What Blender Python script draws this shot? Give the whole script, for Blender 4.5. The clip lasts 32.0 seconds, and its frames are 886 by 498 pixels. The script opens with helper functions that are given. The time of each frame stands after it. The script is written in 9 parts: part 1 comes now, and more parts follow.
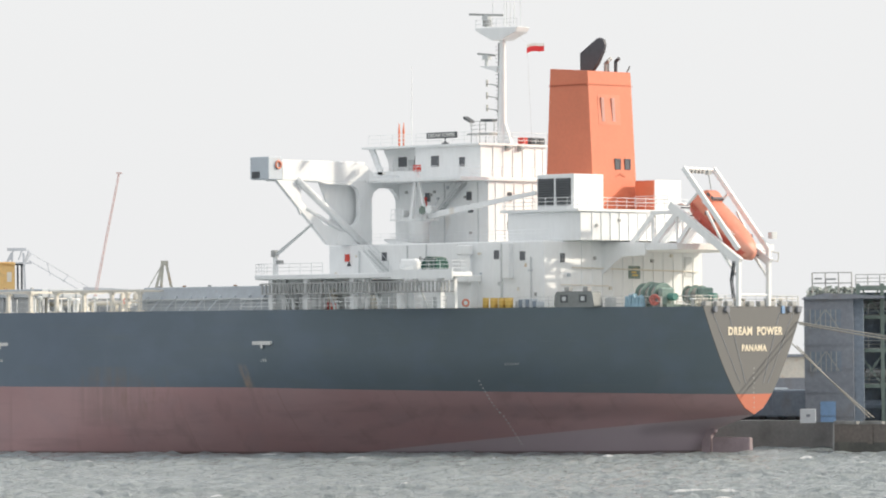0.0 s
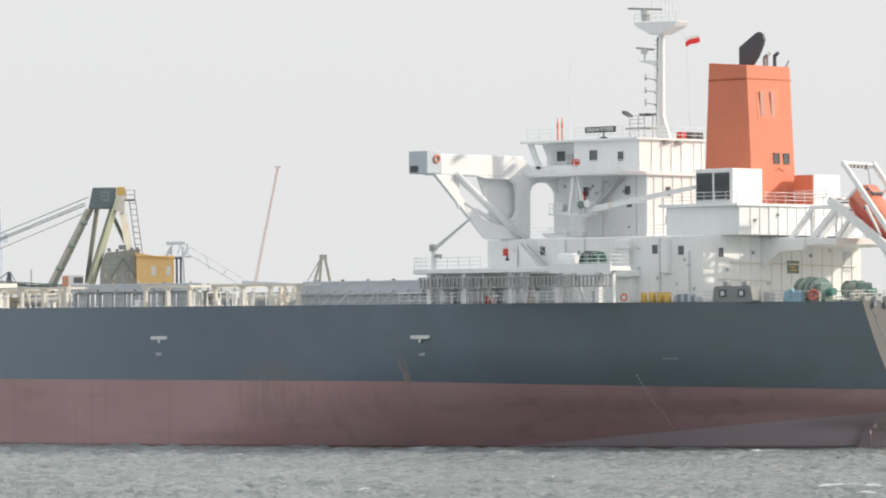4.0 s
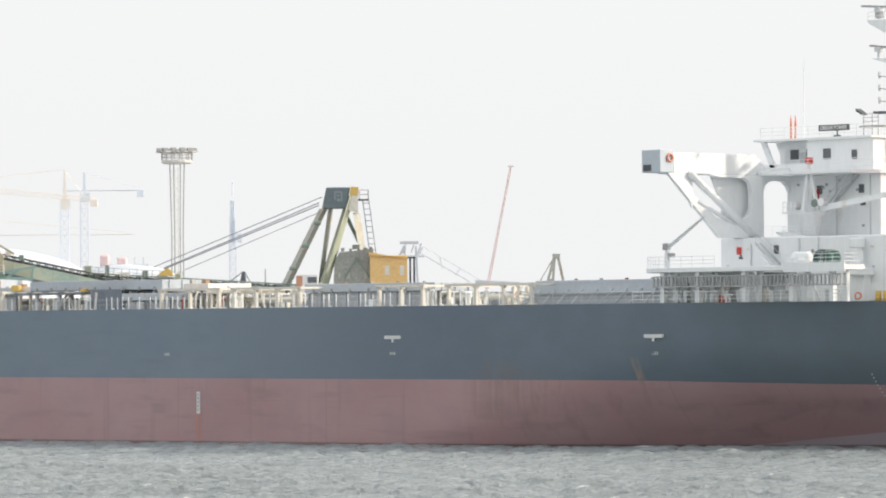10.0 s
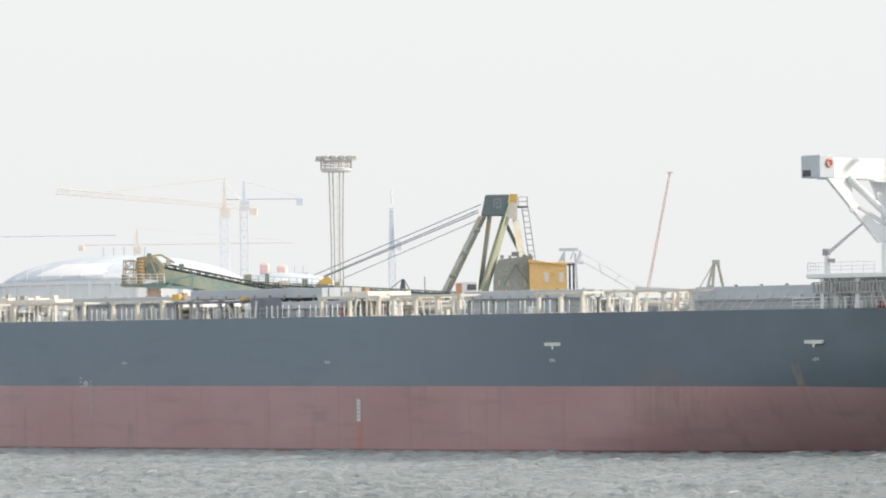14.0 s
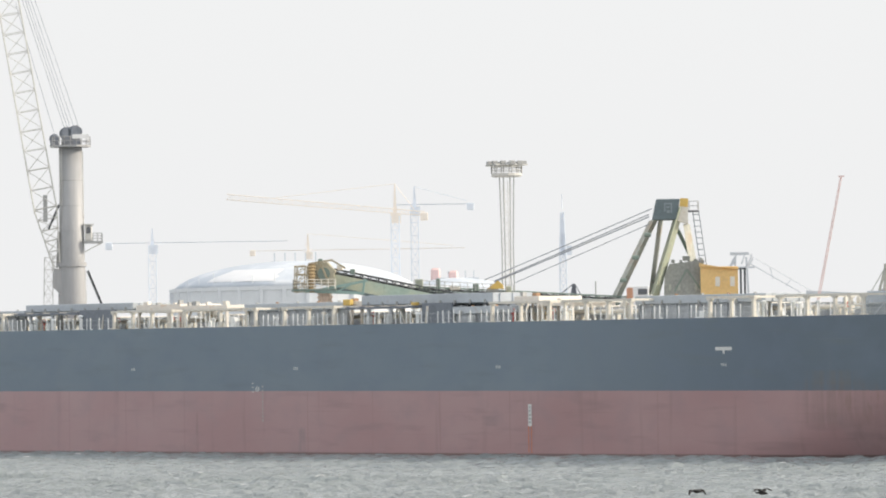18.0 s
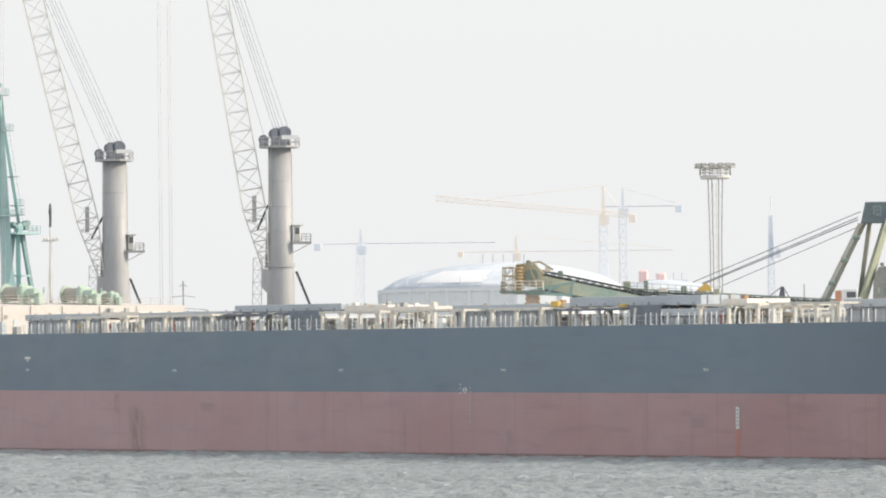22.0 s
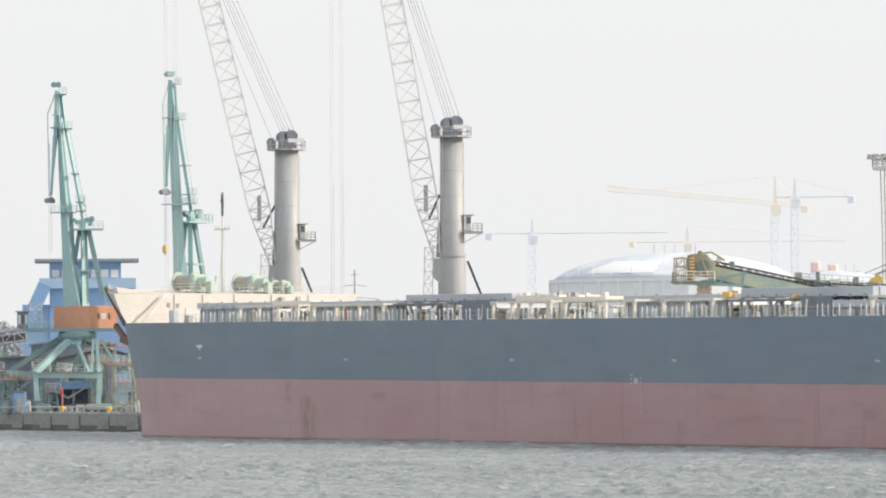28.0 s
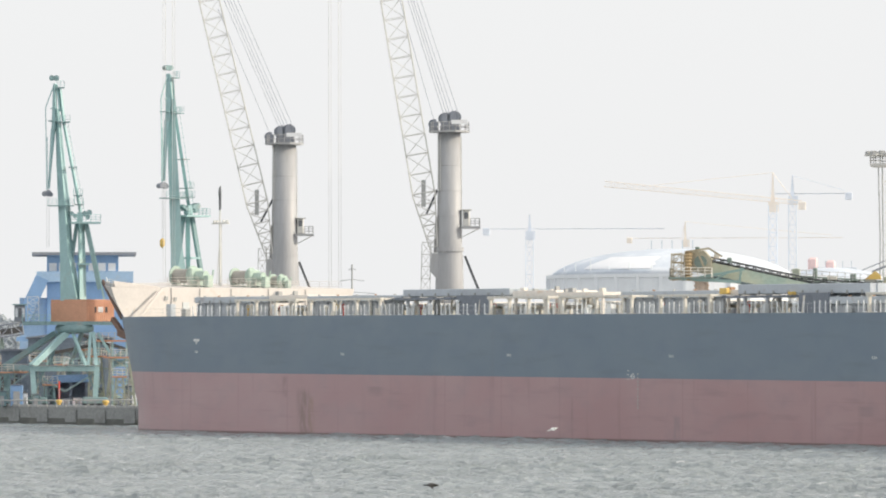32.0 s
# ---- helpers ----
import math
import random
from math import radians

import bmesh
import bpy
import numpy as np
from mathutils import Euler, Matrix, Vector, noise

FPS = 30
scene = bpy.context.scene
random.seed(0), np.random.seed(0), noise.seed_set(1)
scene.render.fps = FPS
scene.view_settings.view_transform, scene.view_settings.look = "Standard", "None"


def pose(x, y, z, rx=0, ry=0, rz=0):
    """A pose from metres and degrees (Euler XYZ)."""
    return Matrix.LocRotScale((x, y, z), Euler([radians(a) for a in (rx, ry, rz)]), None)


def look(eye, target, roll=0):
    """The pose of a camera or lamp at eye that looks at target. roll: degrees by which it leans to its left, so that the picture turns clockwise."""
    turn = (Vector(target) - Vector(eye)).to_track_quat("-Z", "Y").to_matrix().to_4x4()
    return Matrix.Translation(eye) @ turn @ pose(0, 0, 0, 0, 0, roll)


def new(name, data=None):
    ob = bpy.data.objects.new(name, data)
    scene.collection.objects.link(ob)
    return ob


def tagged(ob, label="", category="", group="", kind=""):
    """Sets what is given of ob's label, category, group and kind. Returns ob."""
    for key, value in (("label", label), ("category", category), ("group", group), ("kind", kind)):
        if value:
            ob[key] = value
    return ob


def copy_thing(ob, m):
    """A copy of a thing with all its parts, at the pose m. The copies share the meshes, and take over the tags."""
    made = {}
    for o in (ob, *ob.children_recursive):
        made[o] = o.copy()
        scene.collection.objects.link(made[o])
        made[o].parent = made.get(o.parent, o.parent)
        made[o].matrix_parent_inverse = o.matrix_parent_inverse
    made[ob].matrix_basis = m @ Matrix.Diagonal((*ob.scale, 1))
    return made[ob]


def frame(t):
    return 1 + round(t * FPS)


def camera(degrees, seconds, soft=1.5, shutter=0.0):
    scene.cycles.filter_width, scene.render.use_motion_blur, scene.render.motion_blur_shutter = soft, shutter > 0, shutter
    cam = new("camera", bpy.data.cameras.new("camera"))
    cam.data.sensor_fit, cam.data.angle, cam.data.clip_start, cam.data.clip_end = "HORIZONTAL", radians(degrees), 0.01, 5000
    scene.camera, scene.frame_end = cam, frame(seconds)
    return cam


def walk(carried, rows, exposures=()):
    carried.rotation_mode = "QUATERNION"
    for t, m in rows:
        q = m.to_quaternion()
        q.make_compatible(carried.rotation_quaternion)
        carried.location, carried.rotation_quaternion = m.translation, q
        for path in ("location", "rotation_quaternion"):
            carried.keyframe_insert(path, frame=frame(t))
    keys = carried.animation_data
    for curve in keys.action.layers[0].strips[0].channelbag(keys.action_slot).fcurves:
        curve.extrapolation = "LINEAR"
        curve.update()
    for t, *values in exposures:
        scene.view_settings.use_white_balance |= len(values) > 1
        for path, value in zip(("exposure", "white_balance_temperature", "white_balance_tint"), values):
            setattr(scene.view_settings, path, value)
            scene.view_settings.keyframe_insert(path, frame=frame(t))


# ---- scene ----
EYE = (270.46, -317.54, 8.82)
cam = camera(10.54, 32.0, soft=1.95)
AIM = [
    (0, -43.499, 1.307, 0.59), (0.5, -43.672, 1.249, 0.49), (1, -43.881, 1.217, 0.49), (1.5, -44.118, 1.257, 0.68),
    (2, -44.386, 1.297, 0.60), (2.5, -44.619, 1.282, 0.51), (3, -44.843, 1.248, 0.52), (3.5, -45.126, 1.241, 0.47),
    (5.5, -45.994, 1.361, 0.57), (6, -46.181, 1.385, 0.55), (6.5, -46.412, 1.337, 0.54), (7, -46.650, 1.224, 0.59),
    (7.5, -46.881, 1.224, 0.65), (8, -47.155, 1.243, 0.73), (8.5, -47.453, 1.227, 0.65), (9, -47.694, 1.280, 0.62),
    (9.5, -47.909, 1.428, 0.60), (10, -48.170, 1.270, 0.55), (10.5, -48.376, 1.103, 0.57), (11, -48.591, 1.002, 0.53),
    (11.5, -48.787, 1.151, 0.58), (12, -49.004, 1.261, 0.61), (12.5, -49.228, 1.291, 0.60), (13, -49.457, 1.312, 0.73),
    (13.5, -49.765, 1.363, 0.80), (14, -50.070, 1.377, 0.81), (14.5, -50.399, 1.335, 0.77), (15, -50.715, 1.316, 0.80),
    (15.5, -51.137, 1.283, 0.83), (17.5, -51.954, 1.487, 0.96), (18, -52.106, 1.465, 0.93), (18.5, -52.204, 1.343, 0.95),
    (19, -52.325, 1.359, 0.92), (19.5, -52.491, 1.401, 0.92), (20, -53.042, 1.466, 0.87), (20.5, -53.646, 1.507, 0.80),
    (21, -53.982, 1.528, 0.72), (21.5, -54.271, 1.497, 0.69), (22, -54.588, 1.518, 0.63), (22.5, -54.923, 1.563, 0.58),
    (23, -55.228, 1.529, 0.52), (23.5, -55.597, 1.499, 0.51), (24, -56.018, 1.441, 0.43), (24.5, -56.359, 1.444, 0.43),
    (25, -56.460, 1.424, 0.40), (25.5, -56.531, 1.449, 0.37), (27.5, -56.653, 1.517, 0.36), (28, -56.633, 1.414, 0.36),
    (28.5, -56.633, 1.383, 0.33), (29, -56.619, 1.344, 0.35), (29.5, -56.633, 1.340, 0.29), (30, -56.664, 1.373, 0.33),
    (30.5, -56.735, 1.390, 0.40), (31, -56.781, 1.394, 0.36), (31.5, -56.798, 1.356, 0.31), (32, -56.603, 1.354, 0.11),
]  # seconds, heading, elevation, lean to the right, in degrees


def aim(heading, up, lean):
    h, e = radians(heading), radians(up)
    way = Vector((math.sin(h) * math.cos(e), math.cos(h) * math.cos(e), math.sin(e)))
    return look(EYE, Vector(EYE) + way * 100, -lean)


walk(cam, [(t, aim(h, e, r)) for t, h, e, r in AIM], [(0, 0.02), (2, -0.05), (6, -0.1), (9, 0.08), (11, 0.1), (14, 0.05), (32, 0.05)])

# ---- daylight: thin white overcast, low warm sun from aft of the ship ----
SUN_WAY = Vector((0.56, 0.73, 0.45)).normalized()
sun = new("sun", bpy.data.lights.new("sun", "SUN"))
sun.data.energy, sun.data.angle, sun.data.color = 3.6, radians(1.2), (1.0, 0.88, 0.72)
sun.matrix_world = look(SUN_WAY * 900, (0, 0, 0))
world = bpy.data.worlds.new("world")
scene.world = world
world.use_nodes = True
wn, wl = world.node_tree.nodes, world.node_tree.links
sky = wn.new("ShaderNodeTexSky")
sky.sky_type, sky.sun_disc = "NISHITA", False
sky.sun_elevation, sky.sun_rotation = math.asin(SUN_WAY.z), math.atan2(SUN_WAY.x, SUN_WAY.y)
sky.air_density, sky.dust_density = 1.2, 6.0
scaled = wn.new("ShaderNodeVectorMath")
scaled.operation = "SCALE"
scaled.inputs["Scale"].default_value = 0.1
wl.new(sky.outputs[0], scaled.inputs[0])
veil = wn.new("ShaderNodeMix")
veil.data_type = "RGBA"
veil.inputs["Factor"].default_value = 0.86
veil.inputs["B"].default_value = (0.967, 0.973, 0.98, 1)
wl.new(scaled.outputs[0], veil.inputs["A"])
wl.new(veil.outputs["Result"], wn["Background"].inputs[0])
wn["Background"].inputs[1].default_value = 1.0


# ---- materials ----
def material(name, colour, rough=0.6, metal=0.0, vary=0.12, grain=3.0, stain=None, stain_at=0.55, stain_scale=0.4, bump=0.02, stretch=(1, 1, 1), spec=0.5):
    """A painted or raw surface: base colour that varies at two scales, with optional stains and fine relief."""
    m = bpy.data.materials.new(name)
    m.use_nodes = True
    n, l = m.node_tree.nodes, m.node_tree.links
    b = n["Principled BSDF"]
    b.inputs["Roughness"].default_value, b.inputs["Metallic"].default_value = rough, metal
    b.inputs["Specular IOR Level"].default_value = spec
    tc, mp = n.new("ShaderNodeTexCoord"), n.new("ShaderNodeMapping")
    mp.inputs["Scale"].default_value = stretch
    l.new(tc.outputs["Object"], mp.inputs["Vector"])
    big, fine = n.new("ShaderNodeTexNoise"), n.new("ShaderNodeTexNoise")
    big.inputs["Scale"].default_value, big.inputs["Detail"].default_value = stain_scale, 5
    fine.inputs["Scale"].default_value, fine.inputs["Detail"].default_value = grain, 4
    l.new(mp.outputs[0], big.inputs["Vector"]), l.new(mp.outputs[0], fine.inputs["Vector"])
    add = n.new("ShaderNodeMath")
    add.operation = "ADD"
    l.new(big.outputs["Fac"], add.inputs[0]), l.new(fine.outputs["Fac"], add.inputs[1])
    rng = n.new("ShaderNodeMapRange")
    rng.inputs["From Min"].default_value, rng.inputs["From Max"].default_value = 0.6, 1.4
    rng.inputs["To Min"].default_value, rng.inputs["To Max"].default_value = 1 - vary, 1 + vary
    l.new(add.outputs[0], rng.inputs["Value"])
    mul = n.new("ShaderNodeVectorMath")
    mul.operation = "SCALE"
    mul.inputs[0].default_value = colour
    l.new(rng.outputs[0], mul.inputs["Scale"])
    last = mul.outputs[0]
    if stain:
        ramp = n.new("ShaderNodeMapRange")
        ramp.inputs["From Min"].default_value, ramp.inputs["From Max"].default_value = stain_at, stain_at + 0.18
        ramp.inputs["To Max"].default_value = 0.75
        l.new(big.outputs["Fac"], ramp.inputs["Value"])
        mix = n.new("ShaderNodeMix")
        mix.data_type = "RGBA"
        mix.inputs["B"].default_value = (*stain, 1)
        l.new(ramp.outputs[0], mix.inputs["Factor"]), l.new(last, mix.inputs["A"])
        last = mix.outputs["Result"]
    l.new(last, b.inputs["Base Color"])
    if bump:
        bp = n.new("ShaderNodeBump")
        bp.inputs["Strength"].default_value, bp.inputs["Distance"].default_value = 0.3, bump
        l.new(fine.outputs["Fac"], bp.inputs["Height"]), l.new(bp.outputs[0], b.inputs["Normal"])
    return m


def hull_material():
    """Ship's side: blue-grey topsides over a red bottom, a pale patch low at the stern, streaks and scuffs."""
    m = material("hull_paint", (0.1, 0.1, 0.1), 0.5, vary=0.1, grain=1.5, stain_scale=0.12, bump=0.03)
    n, l = m.node_tree.nodes, m.node_tree.links
    b = n["Principled BSDF"]
    tc = n.new("ShaderNodeTexCoord")
    sep = n.new("ShaderNodeSeparateXYZ")
    l.new(tc.outputs["Object"], sep.inputs[0])

    def math_node(op, a, c):
        k = n.new("ShaderNodeMath")
        k.operation = op
        for i, v in enumerate((a, c)):
            if isinstance(v, (int, float)):
                k.inputs[i].default_value = v
            else:
                l.new(v, k.inputs[i])
        return k.outputs[0]

    def blend(f, a, c):
        k = n.new("ShaderNodeMix")
        k.data_type = "RGBA"
        l.new(f, k.inputs["Factor"])
        for s, v in (("A", a), ("B", c)):
            if isinstance(v, tuple):
                k.inputs[s].default_value = (*v, 1)
            else:
                l.new(v, k.inputs[s])
        return k.outputs["Result"]

    def noise_node(scale, stretch, detail=5):
        mp, k = n.new("ShaderNodeMapping"), n.new("ShaderNodeTexNoise")
        mp.inputs["Scale"].default_value = stretch
        k.inputs["Scale"].default_value, k.inputs["Detail"].default_value = scale, detail
        l.new(tc.outputs["Object"], mp.inputs[0]), l.new(mp.outputs[0], k.inputs["Vector"])
        return k.outputs["Fac"]

    def ramp(v, lo, hi, top=1.0):
        k = n.new("ShaderNodeMapRange")
        k.inputs["From Min"].default_value, k.inputs["From Max"].default_value, k.inputs["To Max"].default_value = lo, hi, top
        l.new(v, k.inputs["Value"])
        return k.outputs[0]

    streak = noise_node(1.0, (0.5, 0.5, 0.05))
    patch = noise_node(0.07, (1, 1, 1.6))
    fine = noise_node(2.2, (1, 1, 0.5))
    top = blend(ramp(patch, 0.35, 0.7), (0.126, 0.166, 0.196), (0.146, 0.186, 0.214))
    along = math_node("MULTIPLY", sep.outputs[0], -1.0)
    top = blend(ramp(along, 40.0, 85.0), top, (0.126, 0.168, 0.216))  # turns bluer between 40 and 85 m forward
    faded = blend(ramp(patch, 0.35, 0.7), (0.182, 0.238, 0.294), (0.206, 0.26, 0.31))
    top = blend(ramp(along, 84.0, 122.0), top, faded)  # paler forward of 84 m: distance haze put into the colour
    blotch = noise_node(0.35, (0.7, 1, 1.1), 6)
    smear = noise_node(0.5, (0.22, 1, 1.6), 7)
    top = blend(ramp(blotch, 0.45, 0.7, 0.4), top, (0.162, 0.21, 0.28))
    top = blend(ramp(smear, 0.56, 0.75, 0.4), top, (0.15, 0.185, 0.2))
    top = blend(ramp(streak, 0.6, 0.78, 0.2), top, (0.2, 0.22, 0.23))
    red = blend(ramp(patch, 0.35, 0.7), (0.41, 0.25, 0.255), (0.45, 0.3, 0.305))
    red = blend(ramp(blotch, 0.5, 0.72, 0.55), red, (0.36, 0.25, 0.265))
    red = blend(ramp(smear, 0.55, 0.74, 0.5), red, (0.29, 0.195, 0.2))
    red = blend(ramp(streak, 0.57, 0.76, 0.4), red, (0.21, 0.14, 0.13))
    red = blend(ramp(fine, 0.6, 0.8, 0.3), red, (0.4, 0.28, 0.25))
    brown = blend(ramp(patch, 0.35, 0.7), (0.28, 0.185, 0.195), (0.33, 0.22, 0.225))
    brown = blend(ramp(smear, 0.52, 0.74, 0.5), brown, (0.21, 0.15, 0.155))
    red = blend(ramp(along, 130.0, 78.0, 0.1), red, brown)  # a little of the run's shade mixed into the red aft
    worn = blend(ramp(patch, 0.35, 0.7), (0.47, 0.315, 0.325), (0.5, 0.355, 0.365))
    worn = blend(ramp(blotch, 0.5, 0.72, 0.5), worn, (0.42, 0.32, 0.33))
    worn = blend(ramp(smear, 0.57, 0.75, 0.4), worn, (0.37, 0.27, 0.275))
    worn = blend(ramp(streak, 0.6, 0.78, 0.35), worn, (0.3, 0.21, 0.2))
    red = blend(ramp(math_node("MULTIPLY", sep.outputs[0], -1.0), 120.0, 280.0), red, worn)  # haze in the red as well: paler towards the bow
    # butt seams of the shell plating, faint and uneven
    butt = math_node("ABSOLUTE", math_node("SUBTRACT", math_node("FRACT", math_node("MULTIPLY", sep.outputs[0], 0.083), 0.0), 0.5), 0.0)
    seam = math_node("MULTIPLY", math_node("LESS_THAN", butt, 0.008), ramp(patch, 0.3, 0.6, 0.28))
    red = blend(seam, red, (0.3, 0.18, 0.17))
    strake = math_node("ABSOLUTE", math_node("SUBTRACT", math_node("FRACT", math_node("MULTIPLY", sep.outputs[2], 0.41), 0.0), 0.5), 0.0)
    weld = math_node("MULTIPLY", math_node("LESS_THAN", strake, 0.012), ramp(smear, 0.42, 0.6, 0.3))
    top = blend(weld, top, (0.19, 0.22, 0.24))
    red = blend(weld, red, (0.3, 0.19, 0.18))
    edge = math_node("ADD", sep.outputs[2], math_node("MULTIPLY", math_node("SUBTRACT", fine, 0.5), 0.06))
    dip = math_node("MULTIPLY", math_node("MAXIMUM", math_node("ADD", sep.outputs[0], 58.0), 0.0), 0.016)
    is_top = math_node("GREATER_THAN", math_node("ADD", edge, dip), 5.92)
    col = blend(is_top, red, top)
    # rust bleeding where the side has rubbed the quay
    near = math_node("MULTIPLY", ramp(math_node("ABSOLUTE", math_node("ADD", sep.outputs[0], 72.0), 0.0), 7.0, 3.0), ramp(math_node("ABSOLUTE", math_node("SUBTRACT", sep.outputs[2], 5.0), 0.0), 2.6, 0.6))
    rub = noise_node(1.5, (1.0, 1.0, 0.35), 7)
    col = blend(math_node("MULTIPLY", near, ramp(rub, 0.5, 0.7, 0.35)), col, (0.22, 0.15, 0.11))
    drips = noise_node(1.0, (1.6, 1.0, 0.07), 4)

    def stain(x, z, w, h, lean, amount, tone, soft=0.5, broken=rub):
        """A patch with soft, broken edges, leaning aft as it runs down."""
        dx = math_node("ABSOLUTE", math_node("ADD", math_node("SUBTRACT", sep.outputs[0], x), math_node("MULTIPLY", math_node("SUBTRACT", sep.outputs[2], z), lean)), 0.0)
        dz = math_node("ABSOLUTE", math_node("SUBTRACT", sep.outputs[2], z), 0.0)
        shape = math_node("MULTIPLY", ramp(dx, w, w * soft), ramp(dz, h, h * 0.7))
        return blend(math_node("MULTIPLY", shape, ramp(broken, 0.3, 0.6, amount)), col, tone)

    col = stain(-57.4, 7.0, 0.62, 1.3, 0.2, 0.8, (0.36, 0.27, 0.21))  # scrape above the line, and its run
    col = stain(-57.4, 4.4, 0.4, 1.9, -0.12, 0.35, (0.21, 0.15, 0.13), 0.2)
    col = stain(-75.5, 4.6, 6.5, 2.6, 0.0, 0.3, (0.19, 0.14, 0.125), 0.6, drips)
    col = stain(-76.0, 7.2, 4.5, 0.8, 0.0, 0.3, (0.2, 0.17, 0.14), 0.5, drips)
    col = stain(-243.0, 1.0, 2.0, 3.4, 0.06, 0.6, (0.24, 0.18, 0.15), 0.3)
    col = stain(-241.2, 0.7, 0.9, 2.6, 0.0, 0.5, (0.33, 0.23, 0.16), 0.2)
    col = stain(-247.6, 4.3, 0.9, 1.5, 0.0, 0.4, (0.27, 0.19, 0.18), 0.3)
    col = stain(-184.2, 1.2, 0.35, 2.6, 0.0, 0.35, (0.24, 0.17, 0.17), 0.3)
    col = stain(-163.8, 0.4, 0.9, 1.6, 0.0, 0.5, (0.27, 0.23, 0.24), 0.3)
    col = stain(-226.5, 3.9, 2.2, 0.7, 0.0, 0.4, (0.26, 0.2, 0.2), 0.4, smear)
    col = stain(-129.8, 2.7, 1.6, 0.6, 0.0, 0.45, (0.26, 0.2, 0.21), 0.4, smear)
    arc = math_node("MULTIPLY", math_node("ADD", sep.outputs[0], 46.5), 0.0995)
    pale = math_node("MULTIPLY", math_node("LESS_THAN", edge, arc), math_node("GREATER_THAN", sep.outputs[0], -55.0))
    col = blend(math_node("MULTIPLY", pale, 0.85), col, (0.46, 0.4, 0.44))
    stern_face = math_node("GREATER_THAN", sep.outputs[0], -13.06)  # warm sunlight on the transom put into its colours
    col = blend(stern_face, col, blend(is_top, (0.55, 0.17, 0.1), (0.15, 0.153, 0.152)))
    weed = math_node("MULTIPLY", math_node("LESS_THAN", math_node("ADD", edge, math_node("MULTIPLY", sep.outputs[0], -0.00616)), 0.08), 0.7)
    col = blend(weed, col, (0.12, 0.085, 0.08))
    l.new(col, b.inputs["Base Color"])
    return m


def glass_material():
    m = material("window_glass", (0.13, 0.14, 0.155), 0.08, vary=0.05, bump=0)
    return m


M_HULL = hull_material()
M_WHITE = material("white_ship_paint", (0.86, 0.885, 0.895), 0.5, vary=0.05, stain=(0.62, 0.53, 0.42), stain_at=0.68, stain_scale=0.35, stretch=(1, 1, 0.25))
M_GREYW = material("pale_grey_paint", (0.62, 0.65, 0.66), 0.55, vary=0.08, stain=(0.5, 0.4, 0.3), stain_at=0.66)
M_HATCH = material("grey_hatch_paint", (0.5, 0.545, 0.59), 0.55, vary=0.1, stain=(0.34, 0.28, 0.24), stain_at=0.62, stain_scale=0.6)
M_DECK = material("deck_paint", (0.46, 0.47, 0.44), 0.75, vary=0.15, stain=(0.3, 0.2, 0.14))
M_ORANGE = material("orange_funnel_paint", (0.71, 0.215, 0.12), 0.5, vary=0.06, stain=(0.72, 0.32, 0.2), stain_at=0.62)
M_ORANGE_DARK = material("darker_orange_paint", (0.56, 0.16, 0.085), 0.5, vary=0.06)
M_BOAT = material("orange_red_plastic", (0.74, 0.27, 0.18), 0.5, vary=0.08, stain=(0.75, 0.42, 0.34))
M_BLACK = material("black_soot_paint", (0.085, 0.09, 0.105), 0.6, vary=0.2)
M_GLASS = glass_material()
M_DARK = material("dark_louvre", (0.09, 0.1, 0.11), 0.6)
M_RED = material("red_paint", (0.62, 0.07, 0.05), 0.5)
M_YELLOW = material("yellow_paint", (0.72, 0.5, 0.14), 0.5, vary=0.1, stain=(0.5, 0.33, 0.15))
M_CREAM = material("cream_pipe_paint", (0.76, 0.73, 0.66), 0.55, vary=0.1, stain=(0.55, 0.36, 0.2), stain_at=0.6, stain_scale=1.2)
M_GREEN = material("dark_green_canvas", (0.11, 0.28, 0.24), 0.8, vary=0.2)
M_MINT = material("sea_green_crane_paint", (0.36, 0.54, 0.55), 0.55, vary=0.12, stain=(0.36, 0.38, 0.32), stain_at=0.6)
M_PALEGREEN = material("faded_green_paint", (0.43, 0.47, 0.37), 0.6, vary=0.18, stain=(0.45, 0.4, 0.27), stain_at=0.55)
M_DKGREEN = material("dark_green_steel", (0.21, 0.27, 0.24), 0.6, vary=0.15)
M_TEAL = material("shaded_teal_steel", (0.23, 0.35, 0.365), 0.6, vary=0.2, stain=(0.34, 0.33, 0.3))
M_CRANE = material("grey_crane_paint", (0.4, 0.41, 0.425), 0.5, vary=0.12, stain=(0.26, 0.24, 0.2), stretch=(1, 1, 0.15))
M_LATTICE = material("pale_lattice_paint", (0.66, 0.66, 0.635), 0.55, vary=0.08)
M_STEEL = material("galvanised_steel", (0.4, 0.41, 0.41), 0.5, metal=0.3, vary=0.15)
M_CONCRETE = material("quay_concrete", (0.44, 0.445, 0.44), 0.9, vary=0.2, stain=(0.25, 0.25, 0.245), stain_at=0.55, stain_scale=0.3, bump=0.05)
M_RUBBER = material("black_rubber", (0.04, 0.04, 0.045), 0.8)
M_BLUE = material("blue_sheet_metal", (0.235, 0.39, 0.63), 0.55, vary=0.12)
M_PALEBLUE = material("weathered_pale_blue_cladding", (0.36, 0.52, 0.71), 0.6, vary=0.12, stain=(0.4, 0.46, 0.52), stain_at=0.58)
M_SLATE = material("slate_blue_steel", (0.23, 0.28, 0.345), 0.7, vary=0.25, stain=(0.2, 0.2, 0.2))
M_BRICKGREY = material("grey_cladding", (0.265, 0.29, 0.335), 0.8, vary=0.18, stain=(0.2, 0.19, 0.18))
M_CONT = material("salmon_container_paint", (0.62, 0.33, 0.215), 0.6, vary=0.12)
